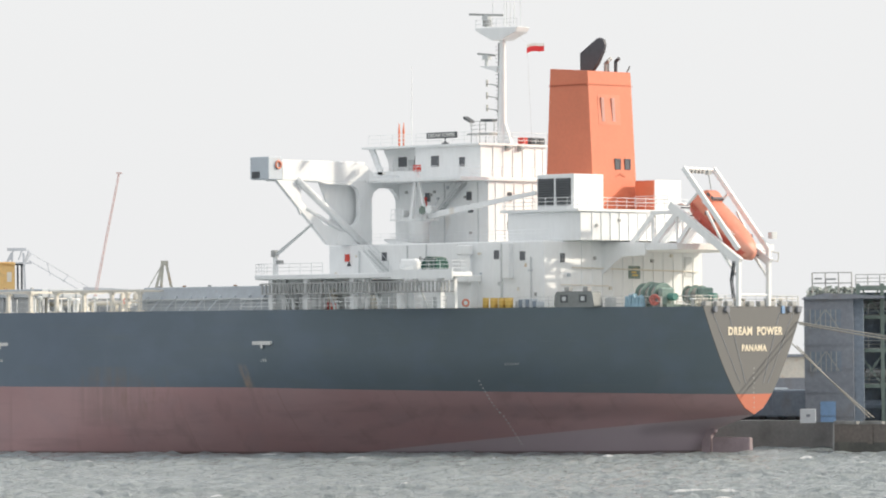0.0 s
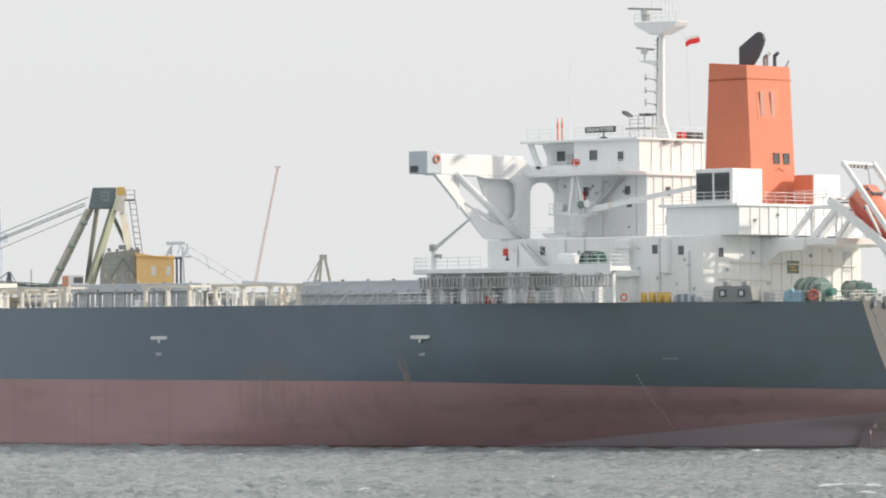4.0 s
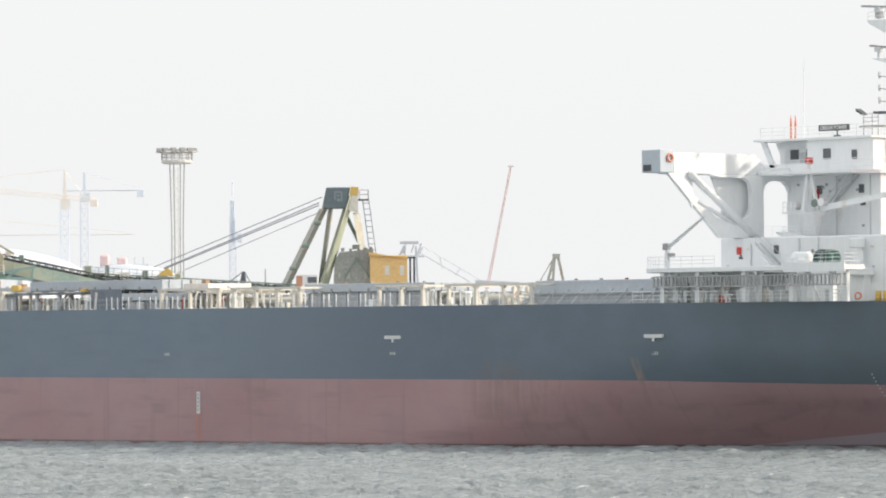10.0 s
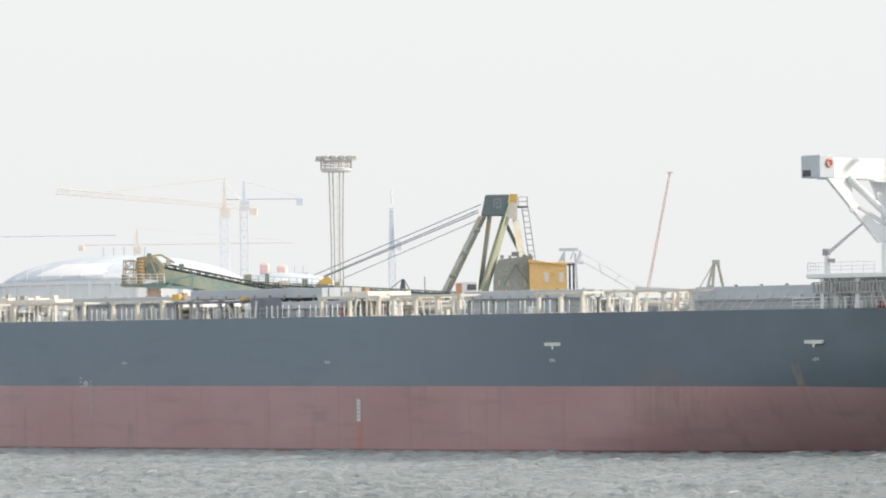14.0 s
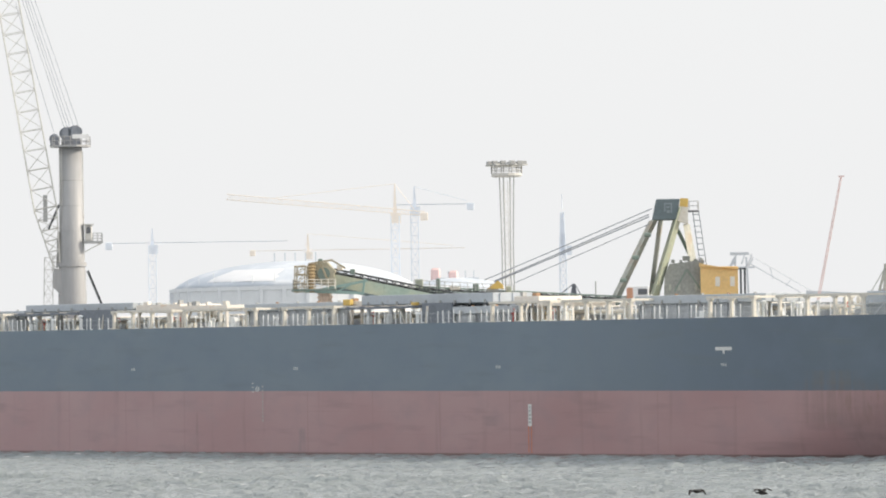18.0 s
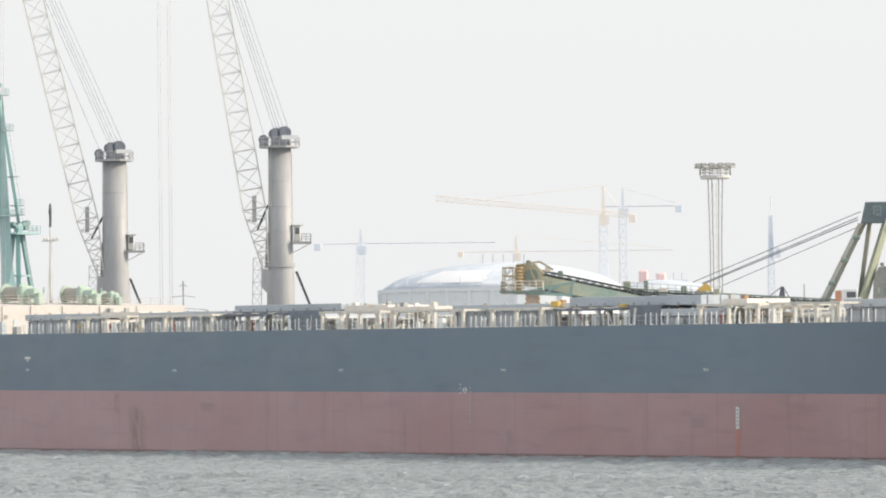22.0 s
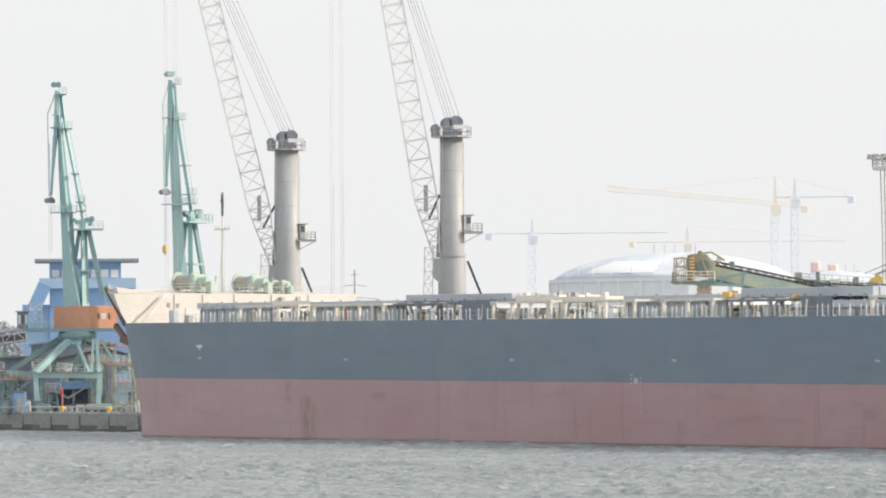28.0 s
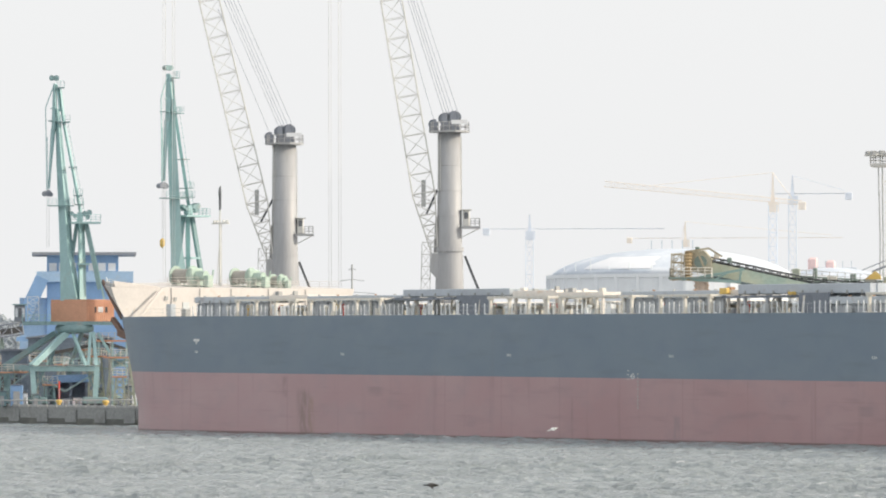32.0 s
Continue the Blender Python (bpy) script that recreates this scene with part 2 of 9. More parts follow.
# far crane and steel colours have the distance haze mixed in
M_HAZEBLUE = material("haze_pale_blue_crane", (0.77, 0.83, 0.92), 0.7, vary=0.05)
M_HAZEGREY = material("haze_pale_grey_steel", (0.82, 0.84, 0.87), 0.7, vary=0.05)
M_HAZEYEL = material("haze_pale_yellow_crane", (0.93, 0.86, 0.78), 0.7, vary=0.05)
# tank and dome are paled and blued: their haze is in the colour
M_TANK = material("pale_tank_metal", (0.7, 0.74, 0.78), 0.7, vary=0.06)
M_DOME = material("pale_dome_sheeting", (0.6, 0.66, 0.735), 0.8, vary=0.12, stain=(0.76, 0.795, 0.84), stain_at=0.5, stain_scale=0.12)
M_SNOW = material("white_membrane", (0.86, 0.87, 0.88), 0.8, vary=0.04)
M_ROPE = material("worn_rope", (0.42, 0.4, 0.36), 0.9, vary=0.2)
M_COAL = material("dark_bulk_material", (0.1, 0.1, 0.1), 0.9, vary=0.3, bump=0.2)
M_TREE = material("bare_winter_trees", (0.27, 0.28, 0.28), 0.9, vary=0.3)
M_BIRD = material("dark_feathers", (0.035, 0.033, 0.03), 0.8)
M_GULL = material("white_feathers", (0.8, 0.8, 0.78), 0.8)
M_LETTER = material("cream_letter_paint", (0.82, 0.74, 0.58), 0.5, vary=0.08)
M_FAINT = material("worn_mark_paint", (0.42, 0.43, 0.43), 0.7, vary=0.2)
# coaming grey is set below the hatch grey: under-cover shade painted in
M_COAM = material("shaded_coaming_grey", (0.47, 0.5, 0.535), 0.6, vary=0.2, stain=(0.3, 0.24, 0.2), stain_at=0.6, stain_scale=0.8)
M_SHADE = material("shadow_blue_steel", (0.2, 0.225, 0.265), 0.65, vary=0.2, stain=(0.2, 0.16, 0.13), stain_at=0.62, stain_scale=0.9)
M_BUFF = material("sunlit_buff_paint", (0.82, 0.775, 0.715), 0.6, vary=0.1, stain=(0.62, 0.44, 0.28), stain_at=0.6, stain_scale=0.9)
M_RUSTY = material("rusted_fitting", (0.42, 0.27, 0.17), 0.8, vary=0.3, stain=(0.6, 0.5, 0.38))
M_APEX = material("blue_grey_apex_steel", (0.15, 0.195, 0.215), 0.6, vary=0.18, stain=(0.24, 0.24, 0.22), stain_at=0.58)
M_FACING = material("dark_stained_concrete", (0.31, 0.32, 0.315), 0.9, vary=0.3, stain=(0.19, 0.19, 0.18), stain_at=0.52, stain_scale=0.5)
M_BROWNWALL = material("brown_stained_wall", (0.2, 0.18, 0.165), 0.9, vary=0.3, stain=(0.12, 0.11, 0.1), stain_at=0.5, stain_scale=0.4)
M_OLDLEG = material("worn_grey_green_steel", (0.44, 0.455, 0.415), 0.65, vary=0.25, stain=(0.4, 0.31, 0.22), stain_at=0.52, stain_scale=0.5)
M_PATCHY = material("patchy_green_girder", (0.36, 0.46, 0.4), 0.65, vary=0.2, stain=(0.6, 0.57, 0.41), stain_at=0.43, stain_scale=0.2)
M_SOOTY = material("sooty_drive_cladding", (0.32, 0.335, 0.32), 0.8, vary=0.3, stain=(0.27, 0.26, 0.23), stain_at=0.6)
M_WEED = material("wet_weeded_concrete", (0.1, 0.105, 0.095), 0.5, vary=0.3, stain=(0.2, 0.2, 0.17))
M_MARK = material("white_mark_paint", (0.7, 0.71, 0.7), 0.6, vary=0.1)


# ---- building helpers ----
def part(name, bm, mat, parent=None, label="", smooth=False):
    me = bpy.data.meshes.new(name)
    bm.to_mesh(me)
    bm.free()
    if smooth:
        me.polygons.foreach_set("use_smooth", [True] * len(me.polygons))
    me.materials.append(mat)
    ob = new(name, me)
    if parent:
        ob.parent = parent
    if label:
        ob["label"] = label
    return ob


def thing(name, label, category, m=None, group=""):
    ob = new(name)
    if m is not None:
        ob.matrix_world = m
    return tagged(ob, label, category, group)


def box(bm, x0, x1, y0, y1, z0, z1):
    v = [bm.verts.new((x, y, z)) for x in (x0, x1) for y in (y0, y1) for z in (z0, z1)]
    for f in ((0, 1, 3, 2), (4, 6, 7, 5), (0, 4, 5, 1), (2, 3, 7, 6), (0, 2, 6, 4), (1, 5, 7, 3)):
        bm.faces.new([v[i] for i in f])
    return v


def frame_of(a, b):
    d = Vector(b) - Vector(a)
    w = d.normalized()
    u = w.cross(Vector((0, 0, 1)) if abs(w.z) < 0.95 else Vector((0, 1, 0))).normalized()
    return d, u, w.cross(u)


def rod(bm, a, b, r, r2=None, seg=6):
    d, u, v = frame_of(a, b)
    a, b, r2 = Vector(a), Vector(b), r if r2 is None else r2
    ring = [[bm.verts.new(p + (u * math.cos(k * math.tau / seg) + v * math.sin(k * math.tau / seg)) * q) for k in range(seg)] for p, q in ((a, r), (b, r2))]
    for k in range(seg):
        bm.faces.new((ring[0][k], ring[0][(k + 1) % seg], ring[1][(k + 1) % seg], ring[1][k]))
    bm.faces.new(ring[0][::-1]), bm.faces.new(ring[1])


def beam(bm, a, b, w, h, w2=None, h2=None):
    """A bar of w across and h in the upright plane, from a to b."""
    d, u, v = frame_of(a, b)
    a, b, w2, h2 = Vector(a), Vector(b), w if w2 is None else w2, h if h2 is None else h2
    ring = [[bm.verts.new(p + u * sx * ww / 2 + v * sy * hh / 2) for sx, sy in ((-1, -1), (1, -1), (1, 1), (-1, 1))] for p, ww, hh in ((a, w, h), (b, w2, h2))]
    for k in range(4):
        bm.faces.new((ring[0][k], ring[0][(k + 1) % 4], ring[1][(k + 1) % 4], ring[1][k]))
    bm.faces.new(ring[0][::-1]), bm.faces.new(ring[1])


def lathe(bm, rings, seg=16, at=(0, 0, 0), cap=True):
    """Rings of (radius, z) turned round an upright axis."""
    at = Vector(at)
    rows = [[bm.verts.new(at + Vector((r * math.cos(k * math.tau / seg), r * math.sin(k * math.tau / seg), z))) for k in range(seg)] for r, z in rings]
    for p, q in zip(rows, rows[1:]):
        for k in range(seg):
            bm.faces.new((p[k], p[(k + 1) % seg], q[(k + 1) % seg], q[k]))
    if cap:
        bm.faces.new(rows[0][::-1]), bm.faces.new(rows[-1])


def prism(bm, pts, axis, lo, hi):
    """An outline pushed along an axis; pts are the two other coordinates in order."""
    def put(p, c):
        q = list(p)
        q.insert("xyz".index(axis), c)
        return bm.verts.new(q)
    a, b = [put(p, lo) for p in pts], [put(p, hi) for p in pts]
    k = len(pts)
    for i in range(k):
        bm.faces.new((a[i], a[(i + 1) % k], b[(i + 1) % k], b[i]))
    bm.faces.new(a[::-1]), bm.faces.new(b)


def finish(bm, bevel=0.0):
    if bevel:
        bmesh.ops.bevel(bm, geom=list(bm.edges), offset=bevel, segments=1, affect="EDGES", profile=0.5)
    bmesh.ops.recalc_face_normals(bm, faces=list(bm.faces))
    return bm


def made(fn, *args, **kw):
    bm = bmesh.new()
    fn(bm, *args, **kw)
    return finish(bm)


def block(name, mat, parent, x0, x1, y0, y1, z0, z1, label="", bevel=0.0):
    bm = bmesh.new()
    box(bm, x0, x1, y0, y1, z0, z1)
    return part(name, finish(bm, bevel), mat, parent, label)


def rail(name, pts, mat, parent, h=1.0, gap=1.5, bars=3, r=0.025):
    """A guard rail along a line of points."""
    bm = bmesh.new()
    for a, b in zip(pts, pts[1:]):
        a, b = Vector(a), Vector(b)
        k = max(1, round((b - a).length / gap))
        for i in range(k + 1):
            p = a.lerp(b, i / k)
            rod(bm, p, p + Vector((0, 0, h)), r * 1.3, seg=4)
        for j in range(bars):
            up = Vector((0, 0, h * (j + 1) / bars))
            rod(bm, a + up, b + up, r, seg=4)
    return part(name, finish(bm), mat, parent)


def ring_mesh(bm, c, n, r, t, seg=16):
    """A ring (life buoy) of radius r and thickness t round the axis n."""
    c, n = Vector(c), Vector(n).normalized()
    u = n.cross(Vector((0, 0, 1))).normalized()
    v = n.cross(u)
    rows = []
    for k in range(seg):
        d = u * math.cos(k * math.tau / seg) + v * math.sin(k * math.tau / seg)
        rows.append([bm.verts.new(c + d * (r + t * math.cos(j * math.tau / 6)) + n * t * math.sin(j * math.tau / 6)) for j in range(6)])
    for k in range(seg):
        for j in range(6):
            bm.faces.new((rows[k][j], rows[(k + 1) % seg][j], rows[(k + 1) % seg][(j + 1) % 6], rows[k][(j + 1) % 6]))


def writing(name, text, size, mat, parent, m, stretch=1.0, label="", spacing=1.0):
    """Flat raised letters."""
    cu = bpy.data.curves.new(name, "FONT")
    cu.body, cu.size, cu.extrude, cu.align_x, cu.align_y = text, size, 0.01, "CENTER", "CENTER"
    cu.offset = 0.042 * size
    cu.space_character = spacing
    tmp = bpy.data.objects.new(name, cu)
    me = bpy.data.meshes.new_from_object(tmp)
    bpy.data.objects.remove(tmp)
    me.transform(m @ Matrix.Diagonal((stretch, 1, 1, 1)))
    me.materials.append(mat)
    ob = new(name, me)
    ob.parent = parent
    if label:
        ob["label"] = label
    return ob


TRIM = Matrix.Rotation(0.00616, 4, "Y")  # the ship lies a little by the stern


def aboard(x, y, z, rz=0.0):
    return TRIM @ pose(x, y, z, 0, 0, rz)


# ---- water, pier and land ----
def water():
    """Open harbour water: a fine wave field before the ship, coarser out to the horizon."""
    ax, ay = Vector((-0.766, 0.643)), Vector((0.643, 0.766))  # away from the eye, and across
    us = np.concatenate([[-4000, -900, -200, 60, 180], np.arange(215, 400, 0.5), np.arange(400, 560, 0.9), np.arange(560, 735, 1.6), [780, 900, 1100, 1500, 2400, 4700]])
    fan = np.concatenate([[-9, -2.5, -0.9, -0.4], np.linspace(-0.25, 0.25, 700), [0.4, 0.9, 2.5, 9]])
    U, F = np.meshgrid(us, fan, indexing="ij")
    V = F * np.where(np.abs(F) < 0.3, np.maximum(U, 150), 500 + np.abs(U) * 0.2)
    rng = np.random.default_rng(4)
    Z = np.zeros_like(U)
    step = np.where(U < 400, 0.5, np.where(U < 560, 0.9, 1.6))
    for _ in range(60):
        wl = float(np.exp(rng.uniform(np.log(0.45), np.log(3.0))))
        ang = rng.normal(0.2, 0.42)
        k = math.tau / wl
        ph = (U * math.cos(ang) + V * math.sin(ang)) * k + rng.uniform(0, math.tau)
        Z += 0.0145 * wl ** 0.7 * np.clip(wl / (1.5 * step), 0.15, 1) * (1.2 - 2 * np.abs(np.sin(ph / 2)) ** 1.3)
    for _ in range(22):
        wl = float(np.exp(rng.uniform(np.log(3.2), np.log(9.5))))
        ang = rng.normal(0.15, 0.3)
        ph = (U * math.cos(ang) + V * math.sin(ang)) * math.tau / wl + rng.uniform(0, math.tau)
        Z += 0.024 * (wl / 5) ** 0.8 * (1.1 - 2 * np.abs(np.sin(ph / 2)) ** 1.4)
    lump = np.sin(U * 0.045 + 1.1 * np.sin(V * 0.03)) * np.sin(V * 0.037 + 0.7)
    Z *= 1 + 0.35 * lump
    Z[(U < 212) | (U > 735) | (np.abs(F) > 0.26)] = 0
    X, Y = 270.46 + ax.x * U + ay.x * V, -317.54 + ax.y * U + ay.y * V
    co = np.stack([X, Y, Z], -1).reshape(-1, 3)
    nu, nv = U.shape
    idx = np.arange(nu * nv).reshape(nu, nv)
    q = np.stack([idx[:-1, :-1], idx[:-1, 1:], idx[1:, 1:], idx[1:, :-1]], -1).reshape(-1, 4)
    me = bpy.data.meshes.new("water")
    me.vertices.add(len(co)), me.vertices.foreach_set("co", co.ravel())
    me.loops.add(q.size), me.loops.foreach_set("vertex_index", q.ravel())
    me.polygons.add(len(q)), me.polygons.foreach_set("loop_start", np.arange(0, q.size, 4))
    me.polygons.foreach_set("use_smooth", np.ones(len(q), bool))
    me.update()
    m = material("harbour_water", (0.27, 0.306, 0.314), 0.2, vary=0.22, grain=2.2, stain_scale=0.05, bump=0)
    n, l = m.node_tree.nodes, m.node_tree.links
    b = n["Principled BSDF"]
    b.inputs["IOR"].default_value = 1.42
    tc, mp, tx, bp = n.new("ShaderNodeTexCoord"), n.new("ShaderNodeMapping"), n.new("ShaderNodeTexNoise"), n.new("ShaderNodeBump")
    mp.vector_type = "TEXTURE"
    mp.inputs["Rotation"].default_value = (0, 0, math.atan2(ay.y, ay.x))  # crests turned to lie across the camera's view
    mp.inputs["Scale"].default_value = (1.55, 1.15, 1)
    tx.inputs["Scale"].default_value, tx.inputs["Detail"].default_value = 1.0, 6
    bp.inputs["Strength"].default_value, bp.inputs["Distance"].default_value = 1.0, 0.95
    l.new(tc.outputs["Object"], mp.inputs["Vector"]), l.new(mp.outputs[0], tx.inputs["Vector"])
    l.new(tx.outputs["Fac"], bp.inputs["Height"]), l.new(bp.outputs[0], b.inputs["Normal"])
    # sparse foam on the crests
    geo, foam, cap, mx = n.new("ShaderNodeSeparateXYZ"), n.new("ShaderNodeTexNoise"), n.new("ShaderNodeMapRange"), n.new("ShaderNodeMix")
    foam.inputs["Scale"].default_value, foam.inputs["Detail"].default_value = 0.45, 6
    l.new(tc.outputs["Object"], foam.inputs["Vector"]), l.new(tc.outputs["Object"], geo.inputs[0])
    crest = n.new("ShaderNodeMath")
    crest.operation = "MULTIPLY"
    l.new(foam.outputs["Fac"], crest.inputs[0]), l.new(geo.outputs["Z"], crest.inputs[1])
    cap.inputs["From Min"].default_value, cap.inputs["From Max"].default_value, cap.inputs["To Max"].default_value = 0.238, 0.272, 0.85
    l.new(crest.outputs[0], cap.inputs["Value"])
    mx.data_type = "RGBA"
    old = b.inputs["Base Color"].links[0].from_socket
    mx.inputs["B"].default_value = (0.75, 0.77, 0.78, 1)
    l.new(old, mx.inputs["A"]), l.new(cap.outputs[0], mx.inputs["Factor"]), l.new(mx.outputs["Result"], b.inputs["Base Color"])
    me.materials.append(m)
    return tagged(new("water", me), "grey-green choppy harbour water with small waves", "water", kind="structure")


WATER = water()


def land():
    bm = bmesh.new()
    prism(bm, [(-4200, 24), (-321, 24), (-321, 47), (-9, 47), (-9, 29), (900, 29), (900, 4200), (-4200, 4200)], "z", -6, 2.4)
    bmesh.ops.recalc_face_normals(bm, faces=list(bm.faces))
    return tagged(part("quay", bm, M_CONCRETE), "weathered grey concrete quay with a stained face", "quay", kind="structure")


QUAY = land()

# ---- the bulk carrier ----
SHIP = thing("bulk_carrier", "large bulk carrier with dark blue-grey and red hull, white superstructure, moored", "ship", TRIM)
DECK = 13.24


def stern_x(z):
    """How far aft the hull reaches at a height."""
    return -13.0 - min(max(0.0, 3.3 - z), 1.6) * 3.4 - max(0.0, 1.7 - z) * 0.6


def stem_x(z):
    return -304.4 - max(0.0, z - 1.0) * 0.38


def half_breadth(x, z):
    """Half the hull's breadth at a station and height."""
    ht = 7.1 * max(0.0, (z - 3.3) / 9.94) ** 0.62
    s = (-13.0 - x) / (45 + max(0.0, DECK - z) * 0.9 + max(0.0, 8.2 - z) ** 1.25 * 1.5)  # the run fines away below
    aft = ht if s <= 0 else ht + (22.5 - ht) * math.sin(min(1.0, s) * math.pi / 2) ** (0.88 + max(0.0, 3.3 - z) * 0.05)
    aft *= min(1.0, max(0.0, (stern_x(z) - x) / 5.0)) ** 0.5 if z < 3.3 else 1.0
    s = (x - stem_x(z)) / 34.0
    fore = 0.0 if s < 0 else 22.5 * (1 - (1 - min(1.0, s)) ** 2.4) ** (1 / 2.0)
    return min(aft, fore)


def build_hull():
    ts = list(np.linspace(0, 1, 40) ** 1.3)
    zs = [-4, -2, -1, 0, 0.6, 1.1, 1.7, 2.2, 2.7, 3.3, 3.9, 4.5, 5.2, 5.9, 7, 8.2, 9.5, 10.8, 12, DECK]

    def stations(z):
        aft, fore = stern_x(z), stem_x(z)
        return [aft + (-90 - aft) * t for t in ts] + list(np.arange(-102, -262, -12.0)) + [-262 + (fore + 262) * math.sin(t * math.pi / 2) for t in np.linspace(0, 1, 30)]

    bm = bmesh.new()
    for side in (-1, 1):
        grid = [[bm.verts.new((x, 22.5 + side * half_breadth(x, z), z)) for z, x in zip(zs, col)] for col in zip(*(stations(z) for z in zs))]
        for a, b in zip(grid, grid[1:]):
            for k in range(len(zs) - 1):
                bm.faces.new((a[k], b[k], b[k + 1], a[k + 1]))
        if side == -1:
            port = grid
    starb = grid
    bmesh.ops.remove_doubles(bm, verts=list(bm.verts), dist=0.002)
    ends = [[bm.verts.new((stern_x(z), 22.5 + side * half_breadth(stern_x(z), z), z)) for z in zs if z >= 3.3] for side in (-1, 1)]
    for k in range(len(ends[0]) - 1):  # transom
        bm.faces.new((ends[0][k], ends[0][k + 1], ends[1][k + 1], ends[1][k]))
    bmesh.ops.dissolve_degenerate(bm, dist=0.001, edges=list(bm.edges))
    bmesh.ops.recalc_face_normals(bm, faces=list(bm.faces))
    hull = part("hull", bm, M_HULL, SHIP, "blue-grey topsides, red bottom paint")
    me = hull.data
    for p in me.polygons:
        p.use_smooth = abs(p.normal.x) < 0.97
    xs = stations(DECK)
    bm = bmesh.new()
    a = [bm.verts.new((x, 22.5 - half_breadth(x, DECK), DECK - 0.02)) for x in xs]
    b = [bm.verts.new((x, 22.5 + half_breadth(x, DECK), DECK - 0.02)) for x in xs]
    for k in range(len(xs) - 1):
        bm.faces.new((a[k], a[k + 1], b[k + 1], b[k]))
    part("main_deck", bm, M_DECK, SHIP)
    # rudder and its horn
    pale = material("rudder_paint", (0.34, 0.27, 0.29), 0.6, vary=0.15, stain=(0.2, 0.16, 0.15))
    bm = bmesh.new()
    prism(bm, [(-18.0, -6), (-13.3, -6), (-13.4, 1.2), (-17.9, 1.2)], "y", 22.2, 22.8)
    part("rudder", finish(bm, 0.1), pale, SHIP, "faded red-grey rudder blade")
    bm = bmesh.new()
    prism(bm, [(-19.3, -3), (-18.1, -3), (-18.1, 1.5), (-17.6, 1.6), (-17.5, 3.6), (-19.2, 3.6)], "y", 22.25, 22.75)
    part("rudder_horn", finish(bm, 0.08), pale, SHIP)


build_hull()


def build_forecastle():
    """Raised forecastle, flared to the stem, with its bulkhead, rails, winches and anchor."""
    cream = material("pale_buff_paint", (0.66, 0.625, 0.595), 0.6, vary=0.08, stain=(0.5, 0.38, 0.26), stain_at=0.64)
    zs = [DECK, 14.6, 16.0, 17.3]
    bm = bmesh.new()

    def side_y(x, z):
        s = (x - (stem_x(DECK) - (z - DECK) * 1.9)) / (36.0 + (z - DECK) * 1.9)
        return 22.5 * (1 - (1 - min(1.0, max(0.0, s))) ** 2.4) ** 0.5

    for side in (-1, 1):
        cols = []
        for t in np.linspace(0, 1, 26):
            col = []
            for z in zs:
                end = stem_x(DECK) - (z - DECK) * 1.9
                x = -297.5 + (end + 297.5) * math.sin(t * math.pi / 2)
                col.append(bm.verts.new((x, 22.5 + side * side_y(x, z), z + (-297.5 - x) * 0.045 * (z - DECK) / 4.0)))
            cols.append(col)
        for a, b in zip(cols, cols[1:]):
            for k in range(3):
                bm.faces.new((a[k], b[k], b[k + 1], a[k + 1]))
        tops = [c[3] for c in cols]
        if side == -1:
            first, first_col = tops, cols[0]
    for a, b, c, d in zip(first, first[1:], tops[1:], tops):
        bm.faces.new((a, b, c, d))
    for k in range(3):
        bm.faces.new((first_col[k], first_col[k + 1], cols[0][k + 1], cols[0][k]))
    bmesh.ops.remove_doubles(bm, verts=list(bm.verts), dist=0.002)
    bmesh.ops.recalc_face_normals(bm, faces=list(bm.faces))
    fore = part("forecastle", bm, cream, SHIP, "pale buff raised forecastle")
    for y in (12.5, 17, 22, 28, 34):
        block("bulkhead_stay", cream, fore, -297.5, -297.35, y - 0.08, y + 0.08, DECK, 17.2)
    block("store_door", M_GREYW, fore, -297.5, -297.4, 14.2, 15.2, DECK, 15.3)
    bm = bmesh.new()
    for dy in (0, 0.7):
        beam(bm, (-295.6, 6.4 + dy * 0.3, DECK), (-296.9, 10.6 + dy * 0.3, 17.2), 0.1, 0.22)
    part("inclined_ladder", finish(bm), cream, fore)
    rail("guard_rail", [(-297.6, 10.5, 17.3), (-297.6, 39.5, 17.3)], cream, fore, 1.0, 1.6)
    bm = bmesh.new()
    prism(bm, [(3.6, 17.3), (10.3, 17.3), (10.3, 17.45), (3.3, 18.15)], "x", -297.62, -297.46)
    part("bulwark_end", finish(bm, 0.02), cream, fore)
    for y in (11.6, 13.0, 16.4, 19.0, 24.5, 30.4):
        block("wall_fitting", M_STEEL, fore, -297.5, -297.32, y - 0.2, y + 0.2, 15.4 + 0.07 * (y % 3), 15.9 + 0.07 * (y % 3))
    for k in range(9):
        x = -298.3 - 1.1 * k
        y = 22.5 - side_y(x, 17.3) + 0.4
        block("fairlead", M_STEEL, fore, x - 0.2, x + 0.2, y - 0.15, y + 0.25, 17.3 + (-297.5 - x) * 0.045, 17.75 + (-297.5 - x) * 0.045)
    edge = [(x, 22.5 - side_y(x, 17.3) + 0.3, 17.3 + (-297.5 - x) * 0.045) for x in np.arange(-308, -297, 2.0)]
    rail("guard_rail", edge, M_WHITE, fore, 1.0, 1.5, 3, 0.022)
    pale_gear = material("pale_green_gear_paint", (0.42, 0.53, 0.465), 0.6, vary=0.15, stain=(0.5, 0.45, 0.35))
